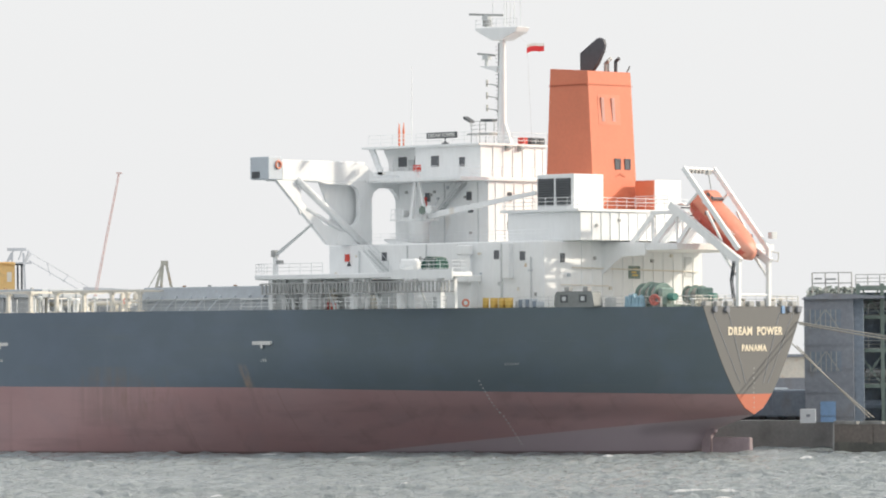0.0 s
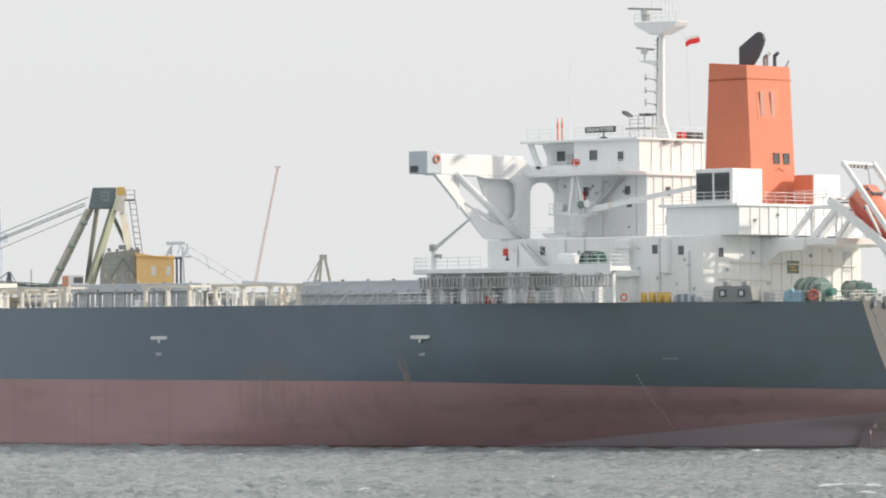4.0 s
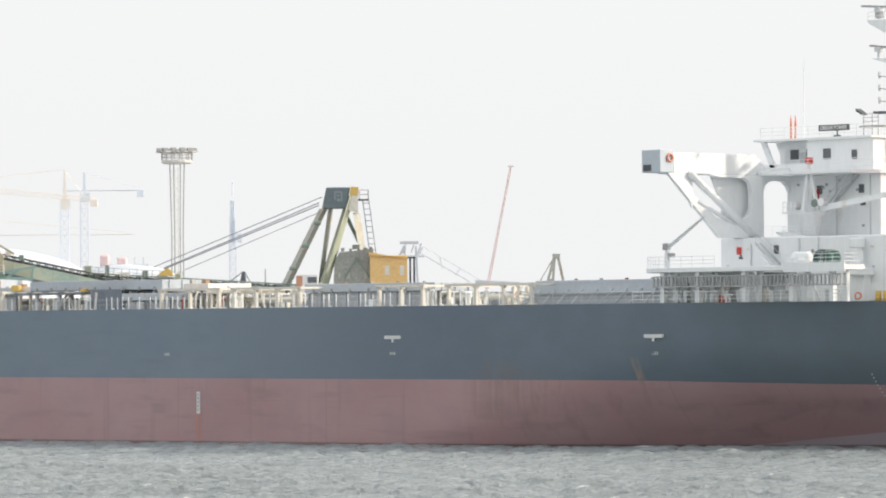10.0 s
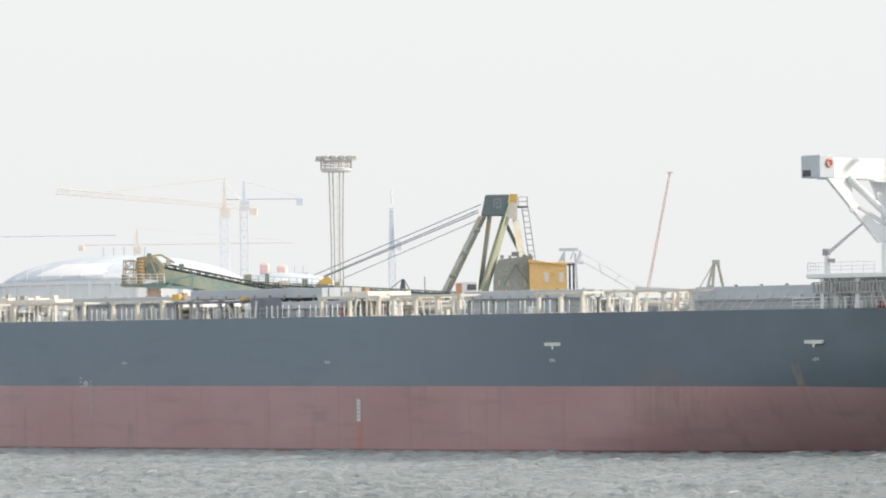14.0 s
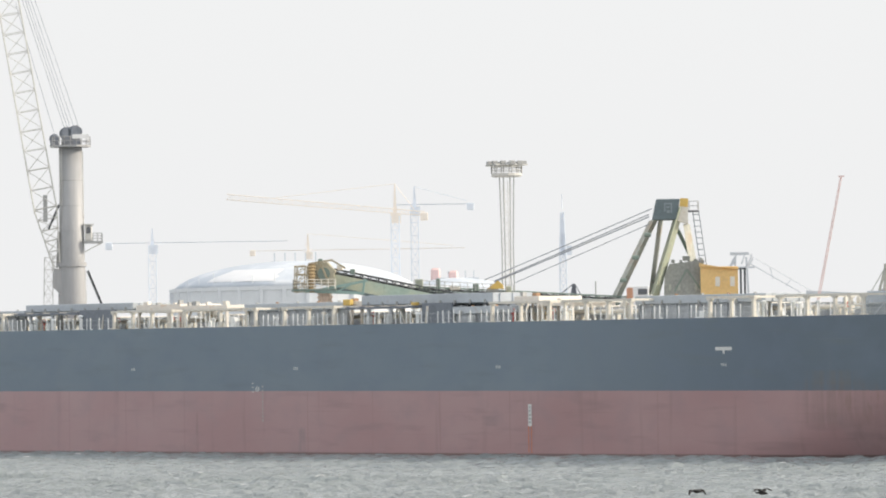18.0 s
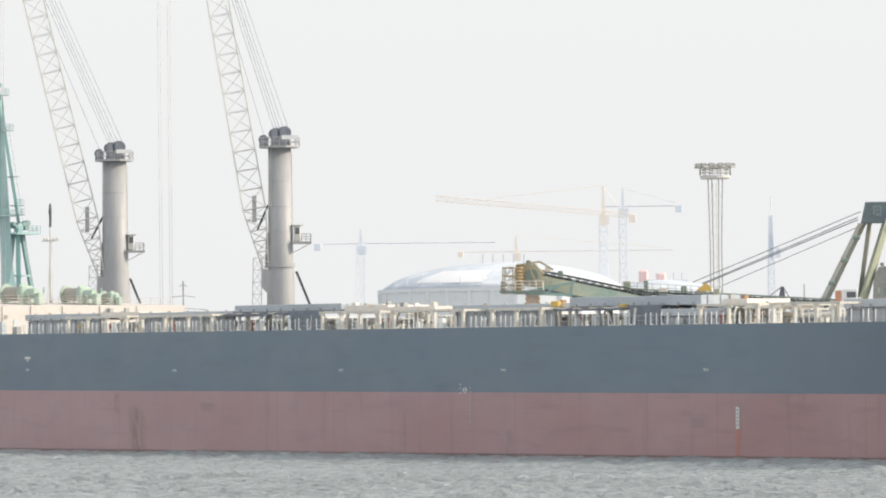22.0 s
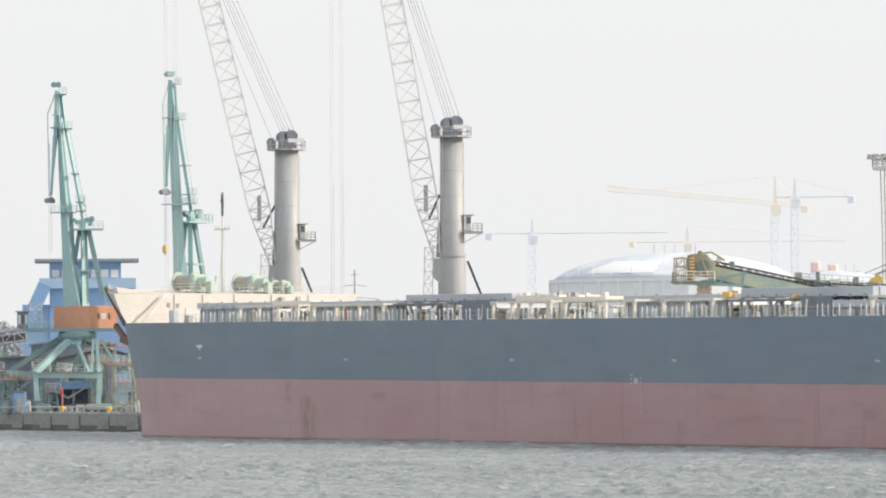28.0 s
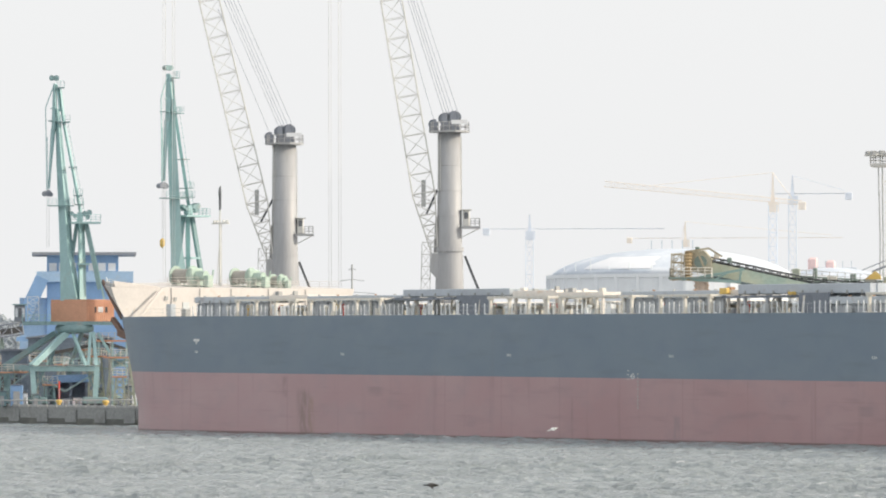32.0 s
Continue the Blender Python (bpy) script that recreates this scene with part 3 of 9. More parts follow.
    for x, y, w, grow in ((-302.5, 18.4, 3.8, 1.45), (-301.5, 27.2, 3.8, 1.35), (-300.2, 31.4, 2.6, 0.95)):
        win = tagged(new("mooring_winch"), "faded green mooring winch on the forecastle", "winch", "forecastle winches")
        win.matrix_world = TRIM @ pose(x, y, 17.3, 0, 0, 20) @ Matrix.Scale(grow, 4)
        for k, (a, b, r) in enumerate(((-w / 2, -w / 2 + 0.12, 1.0), (-w / 2 + 0.12, 0.2, 0.7), (0.2, 0.32, 1.0), (0.6, w / 2, 0.5))):
            bm = bmesh.new()
            rod(bm, (a, 0, 1.15), (b, 0, 1.15), r, seg=14)
            part(("flange", "drum", "flange", "warping_head")[k], finish(bm), pale_gear if k != 1 else M_ROPE, win)
        block("gearbox", pale_gear, win, 0.25, 0.8, -0.9, 0.9, 0, 1.9, "", 0.1)
        block("bedplate", M_DKGREEN, win, -w / 2, w / 2, -0.7, 0.7, 0, 0.25)
        rail("guard_rail", [(-w / 2, -1.2, 0), (w / 2, -1.2, 0)], M_CREAM, win, 1.0, 1.2)
        bm = bmesh.new()
        for k in range(4):
            a = -w / 2 + 0.3 + k * (w - 0.4) / 3
            rod(bm, (a, 0.9, 0.2), (a + 0.25, 0.9, 1.5 + 0.25 * (k % 2)), 0.09, seg=6)
        box(bm, w / 2 - 0.1, w / 2 + 0.5, -0.3, 0.4, 0.1, 1.2)
        part("brake_levers", finish(bm), pale_gear, win)
    # anchor in its hawse on the port bow
    y = 22.5 - half_breadth(-303.5, 11)
    bm = bmesh.new()
    beam(bm, (-300.4, 4.9, 13.0), (-297.0, 4.9, 10.6), 0.6, 0.7)
    beam(bm, (-298.6, 4.8, 11.2), (-296.0, 4.7, 10.7), 0.6, 1.0)
    part("anchor", finish(bm, 0.05), material("rusty_anchor", (0.2, 0.13, 0.1), 0.8, vary=0.25), SHIP, "rust-brown bower anchor")
    # added dark strip stands in for the shaded side of the bow flare
    bm = bmesh.new()
    beam(bm, (-305.2, 6.0, 18.2), (-298.3, 5.1, 13.1), 0.3, 0.6)
    part("flare_shade_strip", finish(bm, 0.04), material("flare_shade_brown", (0.16, 0.11, 0.09), 0.8, vary=0.25), SHIP, "dark brown strip standing in for the bow flare's shade")
    fm = tagged(new("foremast"), "slender pole mast on the forecastle", "mast")
    fm.matrix_world = TRIM @ pose(-306.1, 25.2, 17.4)
    bm = bmesh.new()
    rod(bm, (0, 0, 0), (0, 0, 11.6), 0.2, 0.1)
    part("pole", finish(bm), M_LATTICE, fm)
    bm = bmesh.new()
    box(bm, -1.7, 2.0, -0.4, 0.4, 8.9, 9.05)
    rod(bm, (-1.6, 0, 9.1), (2.4, 0, 9.1), 0.07)
    for x in (-1.5, -0.7, 1.0, 1.9):
        box(bm, x - 0.14, x + 0.14, -0.15, 0.15, 9.05, 9.45)
    rod(bm, (-0.9, 0, 0), (0, 0, 7.5), 0.05), rod(bm, (0.35, 0.1, 0), (0.3, 0.1, 9), 0.05)
    part("crosstree", finish(bm), M_LATTICE, fm)
    bm = bmesh.new()
    prism(bm, [(-0.14, 10.9), (0.16, 10.9), (0.24, 13.1), (0.1, 14.2), (-0.1, 14.0), (-0.34, 12.9), (-0.16, 12.7)], "y", -0.1, 0.1)
    part("day_shape", finish(bm), M_DARK, fm)


build_forecastle()

# ---- accommodation ----
def window(parent, face, a, b, z, w=0.44, h=0.64, mat=None):
    """A window on a port wall (a = x, b = y of the wall) or an aft wall (a = x of the wall, b = y)."""
    bm = bmesh.new()
    t = 0.09
    if face == "port":
        for x0, x1, z0, z1 in ((-w / 2 - t, -w / 2, -h / 2 - t, h / 2 + t), (w / 2, w / 2 + t, -h / 2 - t, h / 2 + t), (-w / 2, w / 2, h / 2, h / 2 + t), (-w / 2, w / 2, -h / 2 - t, -h / 2)):
            box(bm, a + x0, a + x1, b - 0.07, b + 0.02, z + z0, z + z1)
        box(bm, a - w / 2, a + w / 2, b - 0.025, b + 0.02, z - h / 2, z + h / 2)
    else:
        for y0, y1, z0, z1 in ((-w / 2 - t, -w / 2, -h / 2 - t, h / 2 + t), (w / 2, w / 2 + t, -h / 2 - t, h / 2 + t), (-w / 2, w / 2, h / 2, h / 2 + t), (-w / 2, w / 2, -h / 2 - t, -h / 2)):
            box(bm, a - 0.02, a + 0.07, b + y0, b + y1, z + z0, z + z1)
        box(bm, a - 0.02, a + 0.025, b - w / 2, b + w / 2, z - h / 2, z + h / 2)
    return part("window", finish(bm), mat or M_GLASS, parent)


def ribs(parent, x, ys, z0, z1, d=0.1):
    for y in ys:
        block("stiffener", M_WHITE, parent, x - 0.01, x + d, y - 0.045, y + 0.045, z0, z1)


def rounded(pts, r, n=5):
    """An outline with its corners rounded."""
    out = []
    k = len(pts)
    for i in range(k):
        p, a, b = Vector(pts[i]), Vector(pts[i - 1]), Vector(pts[(i + 1) % k])
        q = min(r, (a - p).length * 0.45, (b - p).length * 0.45)
        s, e = p + (a - p).normalized() * q, p + (b - p).normalized() * q
        for j in range(n + 1):
            t = j / n
            out.append(tuple(s * (1 - t) ** 2 + p * 2 * t * (1 - t) + e * t * t))
    return out


# lower house: full block with recess, its aft wall in the sun
low = block("lower_house", M_WHITE, SHIP, -56.85, -28.8, 11.2, 33.9, DECK, 19.5, "white lower deckhouse with rust-streaked aft wall", 0.12)
for x, z in ((-49.3, 18.3), (-34.7, 18.25), (-31.4, 18.1)):
    window(low, "port", x, 11.2, z)
window(low, "aft", -28.8, 13.8, 17.9, 0.4, 0.65)
ribs(low, -28.8, [16.5 + 1.45 * k for k in range(12)], DECK, 19.4, 0.09)
block("access_door", M_GREYW, low, -28.82, -28.72, 31.2, 32.2, 16.2, 18.1, "grey watertight door")
bm = bmesh.new()
box(bm, -28.85, -28.7, 23.1, 24.7, 16.0, 17.2)
part("notice_board", finish(bm, 0.03), M_DKGREEN, low, "dark green notice board")
bm = bmesh.new()
for k, (y0, y1) in enumerate(((23.5, 24.3), (23.4, 24.1), (23.6, 24.3))):
    box(bm, -28.7, -28.68, y0, y1, 16.25 + 0.28 * k, 16.4 + 0.28 * k)
part("sign_bars", finish(bm), M_YELLOW, low, "plain yellow bars of illegible text")
for x, z, w in ((-54.2, 18.25, 0.5),):
    block("fire_box", M_RED, low, x - w / 2, x + w / 2, 10.95, 11.2, z - 0.35, z + 0.35, "red fire hose box", 0.04)
bm = bmesh.new()
prism(bm, [(-54.35, 17.45), (-53.75, 17.45), (-54.05, 17.95)], "y", 11.14, 11.2)
part("warning_triangle", finish(bm), M_BLACK, low)
block("wall_pipe", M_GREYW, low, -34.1, -33.95, 11.05, 11.2, 14, 19.3)
block("wall_locker", M_WHITE, low, -33.5, -32.6, 10.6, 11.2, 16.0, 19.3, "", 0.06)
bm = bmesh.new()
rod(bm, (-28.65, 15, 17.0), (-28.65, 33, 16.7), 0.07)
rod(bm, (-28.62, 13.4, 15.4), (-28.62, 20, 15.3), 0.06)
part("wall_pipe", finish(bm), M_CREAM, low)
# ladder from the wing foot down to the platform
bm = bmesh.new()
for dy in (0, 0.7):
    beam(bm, (-51.4, 9.6 + dy, 19.3), (-48.6, 9.6 + dy, 16.6), 0.06, 0.2)
for k in range(10):
    t = (k + 0.5) / 10
    box(bm, -51.4 + 2.8 * t - 0.12, -51.4 + 2.8 * t + 0.12, 9.6, 10.3, 19.3 - 2.7 * t - 0.02, 19.3 - 2.7 * t + 0.02)
part("inclined_ladder", finish(bm), M_WHITE, SHIP)

# platform over the side deck, with posts, and the stowed gangway beneath
bm = bmesh.new()
prism(bm, [(-56.2, 0.6), (-30.4, 0.6), (-30.4, 3.3), (-45.5, 3.3), (-47.5, 11.2), (-58.5, 11.2), (-58.5, 4)], "z", 16.1, 16.55)
plat = part("boat_platform", finish(bm, 0.05), M_WHITE, SHIP, "white side platform on posts")
block("platform_lip", M_WHITE, plat, -38.0, -30.3, 0.45, 0.6, 15.95, 16.8)
for x in (-54.3, -49.6, -43.5, -37.4, -32.3):
    block("post", M_WHITE, plat, x - 0.25, x + 0.25, 0.8, 1.3, DECK, 16.1)
    block("post", M_WHITE, plat, x - 0.18, x + 0.18, 2.7, 3.1, DECK, 16.1)
for x in (-52, -46, -40, -34):
    bm = bmesh.new()
    beam(bm, (x, 1.1, DECK), (x - 1.4, 1.1, 16.1), 0.14, 0.14)
    part("brace", finish(bm), M_GREYW, plat)
rail("guard_rail", [(-58.4, 4, 16.55), (-56.1, 0.7, 16.55), (-47.2, 0.7, 16.55)], M_WHITE, plat, 1.05)
rail("guard_rail", [(-38, 0.7, 16.55), (-30.5, 0.7, 16.55), (-30.5, 3.2, 16.55)], M_WHITE, plat, 1.05)
bm = bmesh.new()
for z in (14.75, 15.7):
    box(bm, -55.1, -30.6, 0.35, 0.45, z - 0.06, z + 0.06)
for k in range(50):
    x = -55.0 + 24.3 * k / 49
    box(bm, x - 0.07, x + 0.07, 0.36, 0.5, 14.75, 15.68)
for z in (14.72, 15.66):
    box(bm, -55.1, -30.6, 0.95, 1.05, z, z + 0.09)
part("accommodation_ladder", finish(bm), M_STEEL, SHIP, "aluminium gangway stowed along the rail")
for x0, x1, z1, m in ((-50.6, -49.0, 14.9, M_GREYW), (-46.6, -44.6, 14.6, M_WHITE), (-42.0, -40.4, 15.0, M_GREYW), (-38.6, -37.6, 14.5, M_WHITE), (-35.5, -34.4, 14.4, M_GREYW)):
    block("deck_locker", m, SHIP, x0, x1, 3.2, 4.2, DECK, z1, "", 0.06)
bm = bmesh.new()
for x in (-48.4, -47.9, -47.4):
    lathe(bm, [(0.1, 0), (0.1, 0.7), (0.05, 0.8)], 8, (x, 2.6, DECK))
part("red_hydrants", finish(bm), M_RED, SHIP, "small red hydrants under the platform")

rng = random.Random(21)
back = block("side_passage_wall", M_WHITE, SHIP, -57.4, -45.5, 4.4, 4.7, DECK, 16.1, "white passage wall below the platform")
for k in range(14):
    x = -56.4 + 1.3 * k + rng.uniform(-0.3, 0.3)
    h = rng.uniform(0.5, 2.0)
    if k % 4 == 1 and x < -46.5:
        block("passage_door", M_GREYW, back, x - 0.35, x + 0.35, 4.32, 4.4, DECK + 0.15, DECK + 2.0)
    elif k % 4 == 2:
        block("deck_locker", rng.choice((M_GREYW, M_CREAM, M_WHITE)), SHIP, x - 0.4, x + 0.4, 3.2, 3.8, DECK, DECK + h, "", 0.05)
    else:
        bm = bmesh.new()
        lathe(bm, [(0.16, 0), (0.16, h), (0.3, h + 0.05), (0.3, h + 0.25), (0.1, h + 0.35)], 8, (x, 3.0 + rng.uniform(-0.8, 0.8), DECK))
        part("vent_pipe", finish(bm), rng.choice((M_GREYW, M_WHITE, M_CREAM)), SHIP)
rail("guard_rail", [(-58, 0.5, DECK), (-30, 0.5, DECK)], M_WHITE, SHIP, 1.05, 1.4, 3, 0.03)
# small davit on the platform
dav = tagged(new("davit_crane"), "white slewing davit crane on the side platform", "davit")
dav.matrix_world = TRIM @ pose(-54.1, 1.3, 16.55)
bm = bmesh.new()
rod(bm, (0, 0, 0), (0, 0, 2.0), 0.28, 0.22, 10)
part("post", finish(bm), M_WHITE, dav)
bm = bmesh.new()
beam(bm, (0.1, 0, 1.9), (5.0, 0, 4.75), 0.22, 0.3, 0.14, 0.16)
part("boom", finish(bm), M_GREYW, dav)
bm = bmesh.new()
box(bm, -0.35, 0.2, -0.3, 0.3, 1.7, 2.35)
box(bm, 0.3, 0.9, -0.25, 0.25, 1.0, 1.4)
part("winch_head", finish(bm, 0.05), M_STEEL, dav)
# white tank and covered life raft on the platform
tank = tagged(new("pressure_tank"), "white horizontal tank on a platform cradle", "tank")
tank.matrix_world = TRIM @ pose(-37.3, 2.2, 16.55)
bm = bmesh.new()
for x0, r0, x1, r1 in ((-1.1, 0.35, -0.85, 0.55), (-0.85, 0.55, 0.85, 0.55), (0.85, 0.55, 1.1, 0.35)):
    rod(bm, (x0, 0, 0.75), (x1, 0, 0.75), r0, r1, 14)
part("shell", finish(bm), M_WHITE, tank)
for x in (-0.6, 0.6):
    block("cradle", M_WHITE, tank, x - 0.1, x + 0.1, -0.4, 0.4, 0, 0.4)
raft = tagged(new("covered_reel"), "hose reel under a dark green canvas cover", "reel")
raft.matrix_world = TRIM @ pose(-34.2, 2.2, 16.55)
bm = bmesh.new()
prism(bm, rounded([(-1.0, 0.05), (1.1, 0.05), (1.0, 1.3), (-0.3, 1.5), (-0.9, 0.9)], 0.4), "y", -0.8, 0.8)
part("canvas_cover", finish(bm, 0.06), material("bottle_green_canvas", (0.03, 0.085, 0.07), 0.9, vary=0.25), raft)
bm = bmesh.new()
for x in (-0.2, 0.25, 0.7):
    box(bm, x - 0.03, x + 0.03, -0.83, 0.83, 0, 1.35)
box(bm, -1.0, 1.1, -0.83, -0.8, 1.2, 1.28)
part("rail_frame", finish(bm), M_STEEL, raft)

# ventilator by the house side
bm = bmesh.new()
lathe(bm, [(0.55, 16.4), (0.55, 18.25), (0.78, 18.35), (0.78, 19.1), (0.5, 19.2)], 24, (-37.9, 10.2, 0))
part("ventilator", finish(bm), M_WHITE, SHIP, "white mushroom ventilator")
block("ventilator_base", M_WHITE, SHIP, -38.9, -36.6, 9.3, 11.19, 15.7, 16.4, "", 0.08)
bm = bmesh.new()
prism(bm, [(-38.6, 13.3), (-37.2, 13.3), (-37.0, 15.7), (-38.8, 15.7)], "y", 10.2, 11.19)
part("ventilator_trunk", finish(bm), M_WHITE, SHIP)

# sloping ladders on the side of the house
for top, foot, wide in ((Vector((-51.2, 10.6, 18.95)), Vector((-48.5, 10.6, 16.9)), 0.7), (Vector((-45.3, 17.3, 25.0)), Vector((-48.1, 17.3, 22.4)), 0.7)):
    bm = bmesh.new()
    for dy in (-wide / 2, wide / 2):
        beam(bm, top + Vector((0, dy, 0)), foot + Vector((0, dy, 0)), 0.06, 0.18)
        rod(bm, top + Vector((0, dy, 0.9)), foot + Vector((0, dy, 0.9)), 0.025, seg=5)
        for q in (0.02, 0.5, 0.98):
            p = top.lerp(foot, q) + Vector((0, dy, 0))
            rod(bm, p, p + Vector((0, 0, 0.9)), 0.02, seg=4)
    for k in range(11):
        p = top.lerp(foot, (k + 0.5) / 11)
        box(bm, p.x - 0.1, p.x + 0.1, p.y - wide / 2, p.y + wide / 2, p.z - 0.02, p.z + 0.02)
    part("sloping_ladder", finish(bm), M_GREYW, SHIP, "white steel ladder with handrails")

# bridge tower
tower = block("bridge_tower", M_WHITE, SHIP, -54.3, -41.95, 17.85, 27.15, 19.5, 25.5, "white bridge tower with stiffened aft wall", 0.05)
ribs(tower, -41.95, [18.9 + 1.32 * k for k in range(7)], 19.5, 25.4, 0.08)
for x, z in ((-44.4, 24.1), (-49.9, 24.1), (-44.2, 22.9)):
    window(tower, "port", x, 17.85, z, 0.45, 0.65)
for z in (21.2, 24.0):
    window(tower, "aft", -41.95, 20.85, z, 0.4, 0.7)
block("fire_box", M_RED, tower, -50.6, -50.0, 17.6, 17.85, 23.2, 24.1)
bm = bmesh.new()
for dy in (0, 0.7):
    beam(bm, (-49.0, 17.0 + dy, 21.9), (-44.6, 17.0 + dy, 25.4), 0.06, 0.2)
for k in range(12):
    t = (k + 0.5) / 12
    box(bm, -49 + 4.4 * t - 0.12, -49 + 4.4 * t + 0.12, 17.0, 17.7, 21.88 + 3.5 * t, 21.92 + 3.5 * t)
part("inclined_ladder", finish(bm), M_GREYW, tower)
wh_deck = block("bridge_deck", M_WHITE, SHIP, -57.6, -41.6, 13.6, 31.4, 25.5, 25.85, "", 0.04)
bm = bmesh.new()
prism(bm, [(-51.6, 29.0), (-42.9, 29.0), (-42.9, 25.85), (-51.6, 25.85)], "y", 17.85, 27.15)
house = part("wheelhouse", finish(bm, 0.04), M_WHITE, SHIP, "white wheelhouse")
bm = bmesh.new()
prism(bm, [(-57.9, 29.0), (-51.6, 29.0), (-51.6, 25.85), (-56.6, 25.85), (-56.6, 26.8)], "y", 19.9, 27.1)
part("bridge_front", finish(bm, 0.03), M_WHITE, house, "white set-back bridge front")
bm = bmesh.new()
prism(bm, [(-57.9, 29.0), (-57.2, 29.0), (-55.9, 26.4), (-56.6, 26.4)], "y", 17.85, 18.1)
part("canopy_post", finish(bm, 0.03), M_WHITE, house, "slanted canopy post")
block("bulwark", M_WHITE, house, -57.2, -51.6, 17.85, 18.0, 25.85, 26.7)
for x in (-55.2, -53.0):
    window(house, "port", x, 19.9, 27.7, 0.9, 0.8)
for x, w, h, z in ((-48.9, 0.8, 0.85, 27.55), (-45.3, 0.5, 0.7, 27.4)):
    window(house, "port", x, 17.85, z, w, h)
block("side_door", M_GREYW, house, -54.4, -53.6, 19.8, 19.9, 25.95, 27.9, "pale grey sliding door")
block("wing_door", M_SNOW, house, -55.9, -55.3, 18.6, 18.75, 26.0, 28.1, "white open weather door")
block("roof", M_WHITE, house, -58.3, -42.6, 17.3, 27.7, 28.95, 29.15)
ribs(house, -42.9, [19.6, 21.0, 22.4, 23.8, 25.6, 26.7], 25.9, 28.9, 0.08)
for y in (21.5, 23.3):
    bm = bmesh.new()
    prism(bm, [(-42.85, 28.5), (-42.3, 28.75), (-42.85, 28.95)], "y", y - 0.3, y + 0.3)
    part("lamp_hood", finish(bm), M_STEEL, house)
rail("guard_rail", [(-57.4, 17.4, 29.15), (-43, 17.4, 29.15), (-43, 27.5, 29.15)], M_WHITE, house, 1.1, 1.6)
rail("guard_rail", [(-53.4, 13.8, 25.85), (-41.8, 13.8, 25.85), (-41.8, 31.2, 25.85)], M_WHITE, wh_deck, 1.05, 1.5)

# port bridge wing on its brackets
wing = block("bridge_wing", M_WHITE, SHIP, -56.1, -53.75, 1.9, 13.2, 25.5, 27.5, "long white open bridge wing", 0.1)
bm = bmesh.new()
prism(bm, rounded([(13.1, 25.5), (17.9, 25.5), (17.9, 26.3), (14.3, 26.3), (13.1, 27.45)], 0.6), "x", -56.1, -53.75)
part("wing_root", finish(bm), M_WHITE, wing)
tip = block("wing_end_box", material("pale_blue_grey_paint", (0.55, 0.61, 0.67), 0.55, vary=0.06), wing, -56.2, -53.7, 0.05, 1.9, 25.6, 27.75, "pale grey end box with side light", 0.06)
block("side_light_screen", M_DARK, tip, -55.9, -54.9, -0.02, 0.06, 25.75, 26.35)
bm = bmesh.new()
ring_mesh(bm, (-53.62, 1.3, 27.0), (1, 0, 0), 0.34, 0.1)
part("lifebuoy", finish(bm), M_BOAT, wing, "orange lifebuoy", True)
for name, pts, x0, x1 in (
    ("bracket_arm", [(1.2, 25.6), (3.5, 25.6), (4.6, 23.6), (7.6, 21.4), (10.2, 20.7), (13.0, 19.5), (8.06, 19.5)], -54.2, -53.8),
    ("bracket_web", [(3.6, 25.6), (4.5, 25.6), (4.5, 22.3), (3.9, 23.3)], -54.1, -53.85),
):
    bm = bmesh.new()
    prism(bm, pts, "x", x0, x1)
    part(name, finish(bm), M_WHITE, wing)
bm = bmesh.new()
outline = [(6.6, 25.55), (17.86, 25.55), (17.86, 23.9), (17.5, 24.5), (16.9, 24.95), (16.2, 25.05), (15.6, 25.05), (14.9, 24.95), (14.3, 24.6), (14.05, 24.0), (14.05, 19.5), (9.2, 19.5), (10.0, 21.4), (11.6, 21.4), (12.1, 21.7), (12.4, 22.3), (12.4, 24.2), (12.1, 24.9), (11.4, 25.25), (8.0, 25.3)]
prism(bm, outline, "x", -54.25, -53.75)
part("bracket_pillar", finish(bm), M_WHITE, wing)
bm = bmesh.new()
prism(bm, [(8.0, 25.5), (14.0, 25.5), (14.0, 19.5), (9.2, 19.5), (9.6, 22.5)], "x", -55.1, -54.9)
part("bracket_plate", finish(bm), M_WHITE, wing)
bm = bmesh.new()
rod(bm, (-53.7, 3.9, 25.6), (-53.7, 13.4, 19.2), 0.36, seg=14)
rod(bm, (-53.9, 5.2, 22.9), (-53.9, 10.2, 20.8), 0.22, seg=10)
part("bracket_tube", finish(bm), M_WHITE, wing, "", True)

# provision crane on the port side
pc = tagged(new("provision_crane"), "white provision crane with long jib stowed aft", "crane")
pc.matrix_world = TRIM @ pose(-47.9, 14.5, 19.5)
block("bracket", M_WHITE, pc, -2.8, 1.6, -1.2, 3.34, -0.35, 0.0, "", 0.05)
bm = bmesh.new()
lathe(bm, [(0.95, 0), (1.0, 1.9), (1.25, 2.1), (1.25, 2.25)], 18)
part("pedestal", finish(bm), M_WHITE, pc, "", True)
block("turntable", M_WHITE, pc, -2.6, 1.5, -1.3, 1.2, 2.25, 2.4)
rail("guard_rail", [(-2.5, -1.25, 2.4), (-0.9, -1.25, 2.4)], M_WHITE, pc, 0.95, 0.5, 2, 0.04)
bm = bmesh.new()
prism(bm, [(-3.5, 0.35), (-2.6, -0.0), (1.2, -0.6), (1.2, 0.0), (-3.5, 0.55)], "y", -1.2, 3.34)
part("bracket_knee", finish(bm), M_WHITE, pc)
bm = bmesh.new()
beam(bm, (-0.3, -0.7, 2.4), (-0.3, 0, 7.2), 0.32, 0.32, 0.25, 0.25)
beam(bm, (1.0, 0.0, 2.4), (-0.25, 0, 7.0), 0.26, 0.26)
